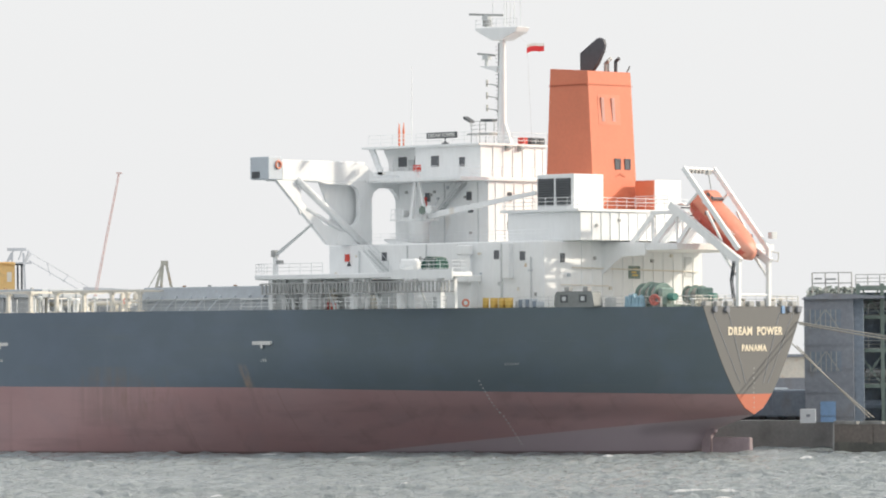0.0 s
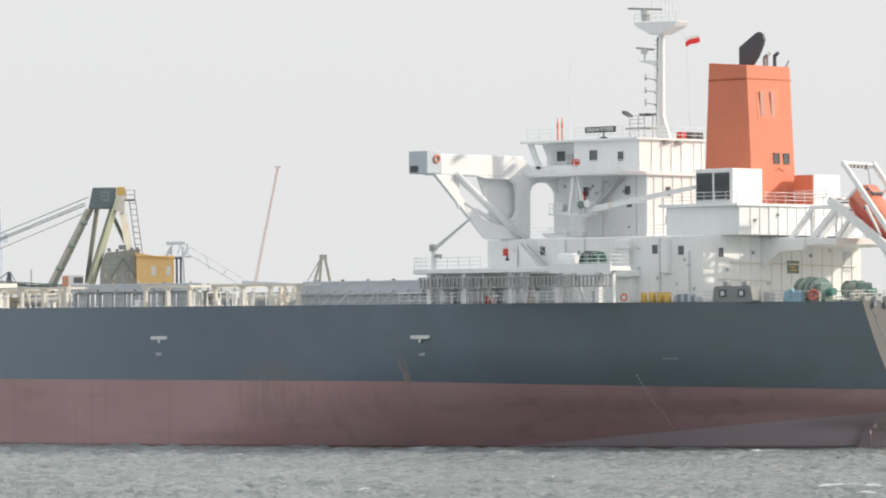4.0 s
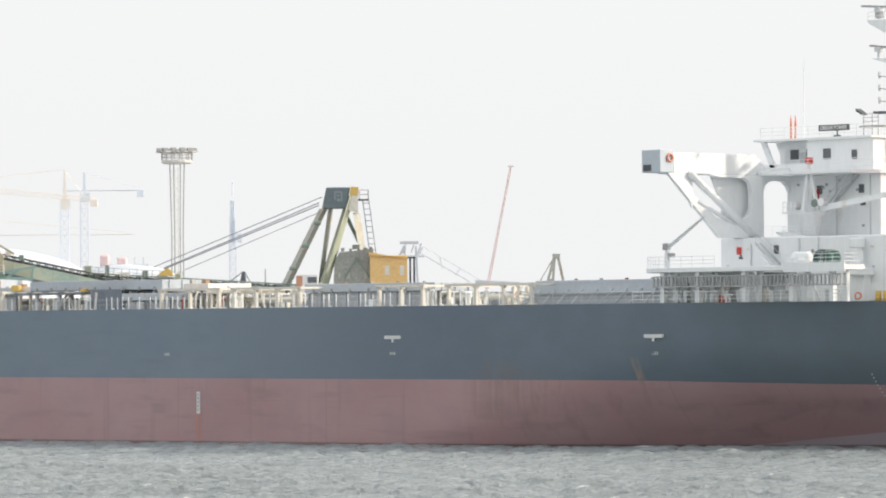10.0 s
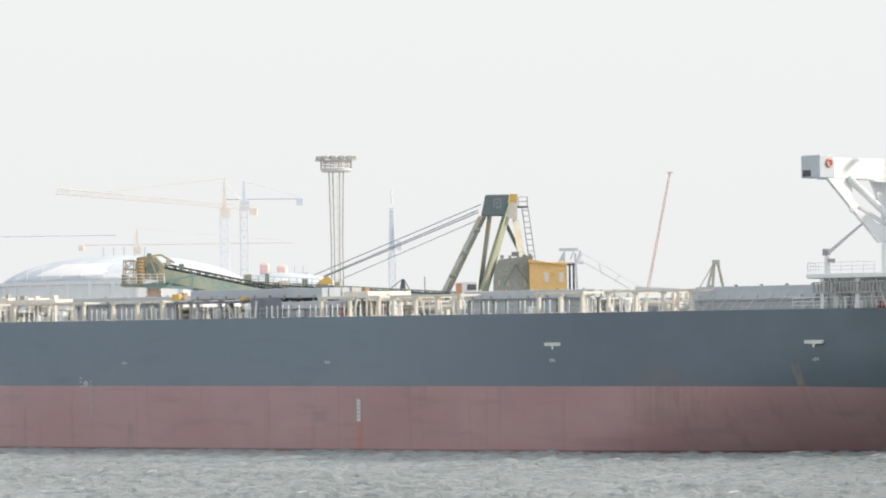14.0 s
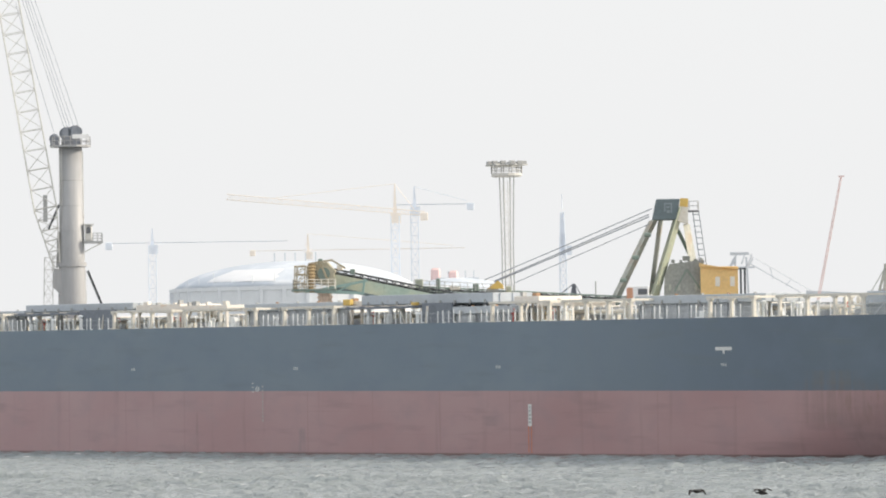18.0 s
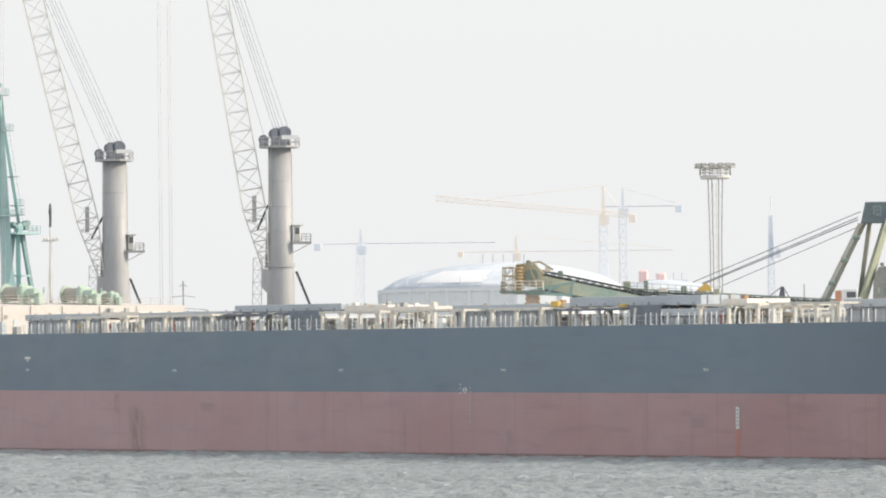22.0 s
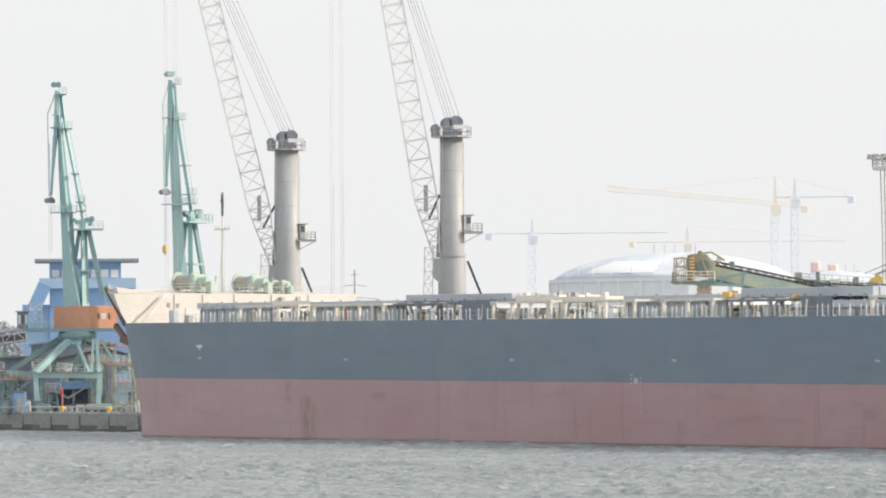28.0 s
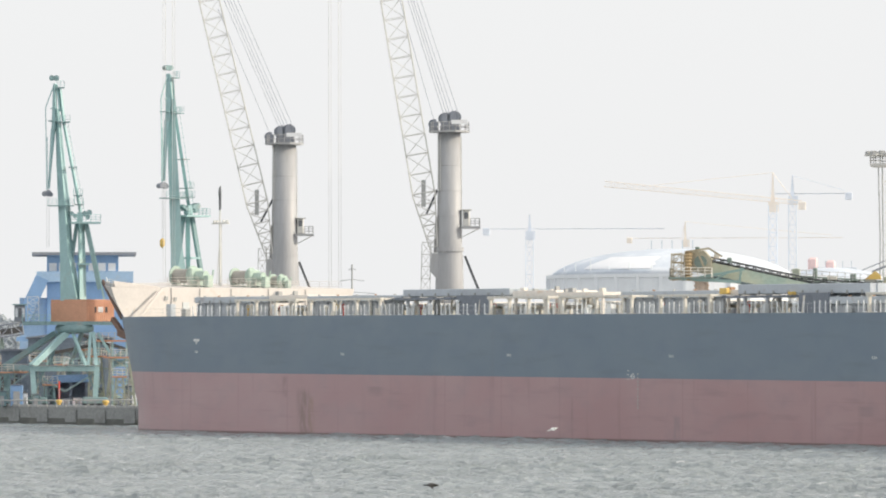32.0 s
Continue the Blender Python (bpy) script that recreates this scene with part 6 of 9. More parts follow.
for y0, y1, z in ((14.9, 20.2, 14.25), (25.2, 29.6, 14.2)):
    bm = bmesh.new()
    for k in range(6):
        y = y0 + (y1 - y0) * k / 5
        rod(bm, (-13.5, y, DECK), (-13.5, y, z), 0.04, seg=5)
    for q in (0.4, 0.75, 1.0):
        rod(bm, (-13.5, y0, DECK + (z - DECK) * q), (-13.5, y1, DECK + (z - DECK) * q), 0.035, seg=5)
    part("stern_rail", finish(bm), M_CREAM, SHIP)
block("hanging_cloth", M_BLUE, SHIP, -12.99, -12.9, 26.5, 26.9, 12.6, 13.3, "pale blue cloth over the stern rail")


def line(name, a, b, sag, r, label):
    ob = tagged(new(name), label, "rope", "mooring lines")
    bm = bmesh.new()
    a, b = Vector(a), Vector(b)
    pts = [a.lerp(b, t / 12) - Vector((0, 0, sag * 4 * (t / 12) * (1 - t / 12))) for t in range(13)]
    for p, q in zip(pts, pts[1:]):
        rod(bm, p, q, r, seg=6)
    part("rope", finish(bm), M_ROPE, ob)
    return ob


line("mooring_line", (-13.1, 29.3, 11.7), (60, 33, 3.2), 0.8, 0.07, "pale worn mooring rope from the stern")
line("mooring_line", (-13.1, 28.8, 11.9), (62, 33.6, 3.2), 0.6, 0.07, "pale worn mooring rope from the stern")
line("mooring_line", (-13.1, 28.9, 9.7), (-8.2, 33.5, 2.9), 0.1, 0.06, "pale worn mooring rope to a bollard")
line("mooring_line", (-13.2, 28.3, 9.9), (-8.0, 33.9, 2.9), 0.15, 0.06, "pale worn mooring rope to a bollard")

# gear on the fore deck before the forecastle
rng = random.Random(19)
for k in range(12):
    x, y = rng.uniform(-295, -276), rng.uniform(6, 14)
    h, w = rng.uniform(0.6, 1.8), rng.uniform(0.3, 0.7)
    if k % 3:
        block("deck_locker", rng.choice((M_CREAM, M_HATCH, M_STEEL)), SHIP, x - w, x + w, y, y + 0.8, DECK, DECK + h, "", 0.06)
    else:
        bm = bmesh.new()
        lathe(bm, [(0.2, 0), (0.2, h), (0.42, h + 0.08), (0.4, h + 0.35), (0.1, h + 0.45)], 10, (x, y, DECK))
        part("vent_pipe", finish(bm), M_CREAM, SHIP)

# ---- shore: cranes, loader, towers, buildings; local x runs across the view, y away from it ----
GROUND = 2.4


def lattice(bm, a, b, w, d, w2, d2, bays, r=0.1, rb=0.05, start=0.0):
    """A four-chord lattice boom from a to b, w across and d deep."""
    a, b = Vector(a), Vector(b)
    dirv, u, v = frame_of(a, b)
    u = Vector((1, 0, 0)) - dirv.normalized() * dirv.normalized().x
    u.normalize()
    v = dirv.normalized().cross(u)
    rows = []
    for k in range(bays + 1):
        t = k / bays
        p, ww, dd = a.lerp(b, t), w + (w2 - w) * t, d + (d2 - d) * t
        rows.append([p + u * sx * ww / 2 + v * sy * dd / 2 for sx, sy in ((-1, -1), (1, -1), (1, 1), (-1, 1))])
    for k in range(4):
        rod(bm, rows[0][k], rows[-1][k], r, seg=5)
    for i, (p, q) in enumerate(zip(rows, rows[1:])):
        for k in range(4):
            j = (k + 1) % 4
            rod(bm, p[k] if i % 2 else p[j], q[j] if i % 2 else q[k], rb, seg=4)
            rod(bm, q[k], q[j], rb, seg=4)


def mobile_crane(x, y, rz, lean, label, girth=1.0):
    """Mobile harbour crane: column with sheave head, cab, and lattice jib luffed high."""
    c = tagged(new("harbour_crane"), label, "crane", "mobile harbour cranes")
    c.matrix_world = pose(x, y, GROUND, 0, 0, rz)
    g = -GROUND
    block("undercarriage", M_CRANE, c, -7, 7, -4, 4, 0.9, 3.2, "", 0.2)
    for wx in (-5.5, -3, 3, 5.5):
        for wy in (-3.6, 3.6):
            bm = bmesh.new()
            rod(bm, (wx, wy - 0.4, 0.8), (wx, wy + 0.4, 0.8), 0.8, seg=14)
            part("wheel", finish(bm), M_RUBBER, c)
    block("machinery_deck", M_CRANE, c, -4, 8, -3, 3, 3.2, 8.0, "", 0.2)
    bm = bmesh.new()
    lathe(bm, [(q * girth, z) for q, z in ((2.1, 8.0), (2.0, 20.5 + g), (1.9, 24 + g), (1.75, 26 + g), (1.62, 41.6 + g))], 28)
    part("column", finish(bm), M_CRANE, c, "tapered grey steel column", True)
    bm = bmesh.new()
    lathe(bm, [(2.05, 24.6 + g), (2.05, 25.2 + g)], 24)
    part("collar", finish(bm), M_CRANE, c)
    bm = bmesh.new()
    for k in range(16):
        z = 33.4 + 0.46 * k + g
        box(bm, -1.62, -1.26, -1.28, -1.22, z, z + 0.05)
    for x in (-1.62, -1.28):
        rod(bm, (x, -1.25, 33.2 + g), (x, -1.25, 41.4 + g), 0.035, seg=4)
    part("column_ladder", finish(bm), M_LATTICE, c, "pale ladder up the column")
    for k in range(3):
        bm = bmesh.new()
        lathe(bm, [(1.74 * girth - 0.04 * k, 29.6 + 3.6 * k + g), (1.74 * girth - 0.04 * k, 29.68 + 3.6 * k + g)], 28)
        part("weld_band", finish(bm), M_CRANE, c)
    bm = bmesh.new()
    rod(bm, (1.78 * girth, -0.3, 12 + g), (1.72 * girth, -0.3, 41 + g), 0.06, seg=5)
    part("cable_run", finish(bm), M_LATTICE, c)
    bm = bmesh.new()
    lathe(bm, [(2.9, 41.6 + g), (2.9, 41.85 + g)], 10)
    part("head_platform", finish(bm), M_CRANE, c)
    pts = [(2.8 * math.cos(k * math.tau / 10), 2.8 * math.sin(k * math.tau / 10), 41.85 + g) for k in range(11)]
    rail("guard_rail", pts, M_CRANE, c, 1.2, 1.0, 2, 0.05)
    for dx, dy, h in ((-0.75, -0.6, 0.0), (0.5, -0.6, 0.25), (-0.35, 0.6, 0.1), (0.9, 0.6, 0.3)):
        bm = bmesh.new()
        rod(bm, (dx, dy - 0.12, 43.55 + h + g), (dx, dy + 0.12, 43.55 + h + g), 0.82, seg=14)
        part("head_sheave", finish(bm), M_SHADE, c)
        bm = bmesh.new()
        prism(bm, [(dx - 0.55, 41.85 + g), (dx + 0.6, 41.85 + g), (dx + 0.4, 44.2 + h + g), (dx - 0.05, 44.55 + h + g), (dx - 0.35, 44.0 + h + g)], "y", dy - 0.3, dy - 0.18)
        part("sheave_cheek", finish(bm, 0.04), M_BRICKGREY, c)
    bm = bmesh.new()
    rod(bm, (-2.3, -0.4, 42.8 + g), (-2.3, 0.4, 42.8 + g), 0.7, seg=12)
    prism(bm, [(-2.9, 41.85 + g), (-1.6, 41.85 + g), (-1.9, 43.5 + g), (-2.5, 43.4 + g)], "y", -0.6, -0.45)
    part("rope_sheave", finish(bm), M_BRICKGREY, c)
    block("board", M_SNOW, c, 0.3, 2.6, -2.9, -2.8, 42.7 + g, 43.3 + g)
    # operator's cab
    block("cab_deck", M_CRANE, c, 1.6, 4.4, -1.5, 1.5, 27.9 + g, 28.2 + g)
    block("cab", M_LATTICE, c, 1.9, 2.9, -1.0, 1.2, 28.2 + g, 30.5 + g, "", 0.15)
    block("cab_roof", M_LATTICE, c, 1.7, 3.2, -1.2, 1.3, 30.5 + g, 30.62 + g)
    bm = bmesh.new()
    beam(bm, (1.7, -0.8, 26.6 + g), (4.2, -0.8, 27.9 + g), 0.14, 0.14)
    part("cab_bracket", finish(bm), M_LATTICE, c)
    block("cab_window", M_GLASS, c, 2.1, 2.7, -1.06, -1.0, 29.3 + g, 30.2 + g)
    rail("guard_rail", [(3.0, -1.4, 28.2 + g), (4.3, -1.4, 28.2 + g), (4.3, 1.4, 28.2 + g)], M_CRANE, c, 1.1, 0.7, 3, 0.05)
    bm = bmesh.new()
    beam(bm, (2.2, 0, 24.0 + g), (4.6, 0, 18.0 + g), 0.35, 0.35)
    part("back_strut", finish(bm), M_DARK, c)
    # jib
    foot, knee = Vector((-2.0, 0, 23.8 + g)), Vector((-2.6 - 6.5 * lean, 0, 33.0 + g))
    head = knee + Vector((-lean, 0, 1)) * 47
    bm = bmesh.new()
    lattice(bm, foot, knee, 0.7, 1.6, 3.3, 2.6, 6, 0.11, 0.06)
    part("jib_foot", finish(bm), M_LATTICE, c)
    bm = bmesh.new()
    lattice(bm, knee, head, 3.2, 2.6, 2.9, 2.4, 17, 0.12, 0.05)
    part("jib", finish(bm), M_LATTICE, c, "pale lattice jib")
    block("jib_light", M_STEEL, c, knee.x - 0.3, knee.x + 0.3, -1.3, -1.1, knee.z - 2, knee.z + 1.8)
    bm = bmesh.new()
    beam(bm, (-2.0, 0, 24.6 + g), (-1.75, 0, 29.5 + g), 0.5, 1.0)
    prism(bm, [(-2.8, 21.8 + g), (-1.5, 20.5 + g), (-1.5, 24.2 + g), (-2.6, 24.4 + g)], "y", -1.2, 1.2)
    part("jib_bearing", finish(bm), M_CRANE, c)
    bm = bmesh.new()
    beam(bm, (-1.7, 0.4, 33.5 + g), (-2.6 - 4.0 * lean, 0.4, 30.0 + g), 0.3, 0.3)
    part("luffing_ram", finish(bm), M_DARK, c)
    for a, t in (((-2.2, 43.4), 0.62), ((-0.8, 44.3), 0.78), ((-0.4, 44.4), 0.84), ((0.0, 44.5), 0.88), ((0.5, 44.6), 0.93), ((1.2, 44.6), 1.0)):
        bm = bmesh.new()
        rod(bm, (a[0], 0.0, a[1] + g), knee.lerp(head, t) + Vector((1.0, 0, 0)), 0.034, seg=4)
        part("luffing_rope", finish(bm), M_BRICKGREY, c)
    for dx in (-0.9, -0.55, 0.5, 0.85):
        bm = bmesh.new()
        rod(bm, (head.x + dx + 47 * lean - 11.3 - lean * 8, 0, 7), (head.x + dx + 47 * lean - 11.3 - lean * 8, 0, 78), 0.03, seg=4)
        part("hoist_rope", finish(bm), M_LATTICE, c)
    bm = bmesh.new()
    lattice(bm, (-3.6, 1.5, 8.0), (-3.3, 1.5, 26 + g), 1.4, 1.4, 1.2, 1.2, 9, 0.06, 0.035)
    part("stair_tower", finish(bm), M_LATTICE, c)
    return c


mobile_crane(-300.5, 60, 56.53, 0.165, "tall grey mobile harbour crane with white lattice jib raised")
mobile_crane(-345.5, 60, 58.5, 0.235, "tall grey mobile harbour crane with lattice jib leaning further", 1.1)


def ridge(bm, rows, back=0.9, front=-0.9):
    """A tapering box member set edge-on: rows of (z, left, ridge, right)."""
    ring = [[bm.verts.new(p) for p in ((l, 0.2, z), (m, front, z), (r, back, z), (l + 0.3, back, z))] for z, l, m, r in rows]
    for p, q in zip(ring, ring[1:]):
        for k in range(4):
            bm.faces.new((p[k], p[(k + 1) % 4], q[(k + 1) % 4], q[k]))
    bm.faces.new(ring[0][::-1]), bm.faces.new(ring[-1])


def portal_crane(x, y, rz, s, top, label):
    """Level-luffing portal crane: braced portal, slewing house, upright boom with fly jib, tail strut."""
    c = tagged(new("portal_crane"), label, "crane", "green portal cranes")
    c.matrix_world = pose(x, y, GROUND, 0, 0, rz)
    k = s / 0.0856
    zz = lambda v: (8.82 + (650.6 - v) * 0.0856) * top - GROUND
    xx = lambda v: (v - 137) * s

    def bar(name, mat, pts, w, y0=0.0, y1=None, parent=None):
        bm = bmesh.new()
        y1 = y0 if y1 is None else y1
        (a, b), (e, f) = pts
        beam(bm, (xx(a), y0, zz(b)), (xx(e), y1, zz(f)), w, w)
        return part(name, finish(bm), mat, parent or c)

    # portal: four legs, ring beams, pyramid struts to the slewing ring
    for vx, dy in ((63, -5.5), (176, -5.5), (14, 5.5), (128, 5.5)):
        # far-side members take the darker teal: their shade is in the colour
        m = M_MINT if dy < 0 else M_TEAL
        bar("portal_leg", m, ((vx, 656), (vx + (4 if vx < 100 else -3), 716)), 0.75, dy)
        bx = xx(vx + (4 if vx < 100 else -3))
        bogie = block("bogie", M_TEAL, c, bx - 1.9, bx + 1.9, dy - 0.6, dy + 0.6, 0.35, 1.3, "", 0.15)
        for j in range(4):
            bm = bmesh.new()
            wx = bx - 1.4 + 0.93 * j
            rod(bm, (wx, dy - 0.25, 0.35), (wx, dy + 0.25, 0.35), 0.35, seg=10)
            part("wheel", finish(bm), M_DARK, bogie)
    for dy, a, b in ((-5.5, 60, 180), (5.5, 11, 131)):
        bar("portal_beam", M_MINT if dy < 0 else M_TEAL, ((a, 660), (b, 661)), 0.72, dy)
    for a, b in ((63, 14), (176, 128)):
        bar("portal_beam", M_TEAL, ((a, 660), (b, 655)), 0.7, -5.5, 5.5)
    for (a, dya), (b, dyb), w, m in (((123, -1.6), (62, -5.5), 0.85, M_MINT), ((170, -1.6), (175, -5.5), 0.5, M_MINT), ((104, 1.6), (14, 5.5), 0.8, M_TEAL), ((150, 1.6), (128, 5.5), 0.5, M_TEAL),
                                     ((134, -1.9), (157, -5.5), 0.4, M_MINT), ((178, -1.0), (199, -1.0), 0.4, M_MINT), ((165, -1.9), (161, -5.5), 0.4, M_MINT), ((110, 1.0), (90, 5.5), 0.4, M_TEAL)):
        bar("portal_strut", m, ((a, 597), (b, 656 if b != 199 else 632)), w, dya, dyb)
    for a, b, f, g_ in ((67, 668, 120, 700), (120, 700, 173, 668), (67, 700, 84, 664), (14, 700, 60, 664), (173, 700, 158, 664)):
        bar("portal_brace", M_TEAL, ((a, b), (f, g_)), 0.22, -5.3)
    block("portal_walk", M_STEEL, c, xx(60), xx(178), -6.3, -5.8, zz(655), zz(654))
    rail("guard_rail", [(xx(60), -6.2, zz(654)), (xx(178), -6.2, zz(654))], M_MINT, c, 0.9, 1.2, 2, 0.035)
    bm = bmesh.new()
    lathe(bm, [(2.5, zz(597)), (2.9, zz(592)), (2.9, zz(585)), (2.5, zz(583))], 24)
    part("slewing_ring", finish(bm), M_TEAL, c, "teal slewing ring", True)
    block("slewing_deck", M_TEAL, c, xx(45), xx(206), -2.3, 2.3, zz(583), zz(577))
    rail("guard_rail", [(xx(45), -2.2, zz(577)), (xx(95), -2.2, zz(577))], M_MINT, c, 1.0, 0.9, 2, 0.04)
    # machine house, turned corner-on
    bm = bmesh.new()
    prism(bm, [(xx(95), 1.2), (xx(158), -2.2), (xx(207), 1.4), (xx(140), 3.4)], "z", zz(577), zz(538))
    hs = part("machine_house", finish(bm), M_CONT, c, "salmon corrugated machine house")
    a0, b0 = Vector((xx(158), -2.2, 0)), Vector((xx(207), 1.4, 0))
    out = Vector((b0.y - a0.y, -(b0.x - a0.x), 0)).normalized()
    for j in range(13):
        p = a0.lerp(b0, (j + 0.5) / 13) + out * 0.03
        bm = bmesh.new()
        rod(bm, (p.x, p.y, zz(576)), (p.x, p.y, zz(539)), 0.09, seg=5)
        part("corrugation", finish(bm), M_CONT, hs)
    for t0, t1, m in ((0.4, 0.58, M_SNOW), (0.66, 0.74, M_DARK), (0.28, 0.34, M_DARK)):
        bm = bmesh.new()
        p, q = a0.lerp(b0, t0) + out * 0.12, a0.lerp(b0, t1) + out * 0.12
        vs = [bm.verts.new((r.x, r.y, z)) for r, z in ((p, zz(561)), (q, zz(561)), (q, zz(551)), (p, zz(551)))]
        bm.faces.new(vs)
        bmesh.ops.solidify(bm, geom=list(bm.faces), thickness=0.08)
        part("house_window", finish(bm), m, hs)
    # counterweight frame and cab at the far end of the deck
    cb = block("counterweight", M_BRICKGREY, c, xx(31), xx(50), -1.3, 1.5, zz(577), zz(548), "", 0.1)
    for j in range(3):
        block("cab_window", M_GLASS if j % 2 else M_TANK, cb, xx(33 + 6 * j), xx(37 + 6 * j), -1.36, -1.3, zz(569), zz(553))
    block("cab_roof", M_TEAL, cb, xx(28), xx(54), -1.6, 1.7, zz(548), zz(546))
    bm = bmesh.new()
    lattice(bm, (xx(64), 0, zz(577)), (xx(64), 0, zz(533)), 1.7, 1.7, 1.7, 1.7, 4, 0.06, 0.04)
    part("stair_cage", finish(bm), M_TANK, c)
    # boom: shaded web on one side, sunlit flange on the other
    bm = bmesh.new()
    ridge(bm, [(zz(540), xx(112), xx(141), xx(150)), (zz(455), xx(111), xx(125), xx(134)), (zz(370), xx(108), xx(119.5), xx(129.5)), (zz(300), xx(105), xx(114), xx(121)), (zz(225), xx(103.5), xx(108.5), xx(113.5)), (zz(200), xx(102), xx(106), xx(110))])
    part("boom", finish(bm), M_MINT, c, "sea green tapered box boom")
    bm = bmesh.new()
    ridge(bm, [(zz(238), xx(96), xx(102), xx(105)), (zz(200), xx(97.5), xx(103), xx(106)), (zz(156), xx(99), xx(102), xx(105))], 0.4, -0.5)
    ridge(bm, [(zz(342), xx(90), xx(92), xx(93)), (zz(300), xx(92), xx(95), xx(97)), (zz(236), xx(95), xx(101), xx(104))], 0.35, -0.4)
    part("fly_jib", finish(bm), M_MINT, c, "slim tapering fly jib")
    bar("fly_jib_post", M_MINT, ((106, 158), (111, 205)), 0.3)
    for a, b, w in (((101, 158), (86, 198), 0.16), ((86, 198), (88, 344), 0.14), ((89, 250), (90, 344), 0.1), ((94, 200), (104, 198), 0.14)):
        bar("tie_rod", M_MINT, (a, b), w)
    for vx, v, r in ((97, 146, 0.42), (105, 146, 0.42), (84, 351, 0.4), (91, 350, 0.48), (95, 352, 0.36)):
        bm = bmesh.new()
        rod(bm, (xx(vx), -0.5, zz(v)), (xx(vx), 0.5, zz(v)), r, seg=12)
        part("sheave", finish(bm), M_TEAL if v < 300 else M_BRICKGREY, c)
    for v, x0, x1 in ((373, 90, 136), (164, 106, 119), (225, 104, 129), (223, 91, 98), (305, 127, 141), (355, 135, 151), (371, 137, 153)):
        block("gallery", M_TEAL, c, xx(x0), xx(x1), -1.0, 1.0, zz(v), zz(v - 1.6))
        if v not in (223, 305):
            rail("guard_rail", [(xx(x0), -0.95, zz(v - 1.6)), (xx(x1), -0.95, zz(v - 1.6)), (xx(x1), 0.9, zz(v - 1.6))], M_MINT, c, 0.95, 0.7, 3, 0.025)
    # tail tie and its rocker on the tail frame
    bm = bmesh.new()
    ridge(bm, [(zz(386), xx(145), xx(148), xx(151)), (zz(350), xx(139), xx(142), xx(145)), (zz(225), xx(115), xx(118), xx(121)), (zz(165), xx(108), xx(111), xx(114))], 0.3, -0.3)
    part("tail_tie", finish(bm), M_MINT, c, "slim tail tie with ladder")
    bm = bmesh.new()
    for j in range(20):
        t = j / 19
        box(bm, xx(122 + 30 * t), xx(125 + 30 * t), -0.35, -0.3, zz(225 + 160 * t), zz(224 + 160 * t))
    rod(bm, (xx(125), -0.33, zz(225)), (xx(155), -0.33, zz(385)), 0.03, seg=4)
    part("tie_ladder", finish(bm), M_MINT, c)
    tp = block("tail_platform", M_MINT, c, xx(131), xx(183), -1.5, 1.5, zz(404), zz(401))
    rail("guard_rail", [(xx(131), -1.4, zz(401)), (xx(183), -1.4, zz(401)), (xx(183), 1.4, zz(401))], M_MINT, tp, 1.1, 0.8, 3, 0.03)
    for vx, v, r in ((132, 386, 0.32), (138, 390, 0.34), (155, 386, 0.4), (163, 384, 0.42), (160, 392, 0.36)):
        bm = bmesh.new()
        rod(bm, (xx(vx), -0.7, zz(v)), (xx(vx), 0.7, zz(v)), r, seg=12)
        part("tail_sheave", finish(bm), M_TEAL, tp)
    block("winch_box", M_MINT, tp, xx(141), xx(152), -0.6, 0.6, zz(400), zz(384), "", 0.06)
    bm = bmesh.new()
    ridge(bm, [(zz(540), xx(144), xx(146), xx(158)), (zz(404), xx(143), xx(145), xx(155))], 0.8, -0.6)
    part("tail_post", finish(bm), M_MINT, c)
    # teal on two tail legs paints in their shaded sides
    bar("tail_leg", M_TEAL, ((141, 404), (132, 465)), 0.6, 0.8)
    bar("tail_leg", M_TEAL, ((157, 404), (181, 520)), 0.62, 0.3)
    bar("tail_leg", M_MINT, ((160, 404), (190, 540)), 0.3, 0.9)
    block("tail_gallery", M_MINT, c, xx(142), xx(163), -1.2, 1.2, zz(477), zz(474))
    for dx in (0.0, 0.35):
        bm = bmesh.new()
        rod(bm, (xx(88) + dx, 0, zz(352)), (xx(88) + dx, 0, zz(446)), 0.022, seg=4)
        part("hoist_rope", finish(bm), M_STEEL, c)
    if top > 1:
        hook = block("hook_block", M_YELLOW, c, xx(84), xx(93), -0.4, 0.4, zz(458), zz(442), "ochre hook block", 0.3)
        bm = bmesh.new()
        rod(bm, (xx(88.7), 0, zz(454)), (xx(88.7), 0, zz(461)), 0.1, 0.04)
        part("hook", finish(bm), M_DARK, hook)
    return c


portal_crane(-367.1, 36, 60.99, 0.0856, 1.0, "sea green portal crane with salmon machine house on the quay")
portal_crane(-395.5, 71.8, 97.0, 0.0907, 1.078, "sea green portal crane standing behind the ship's bow")


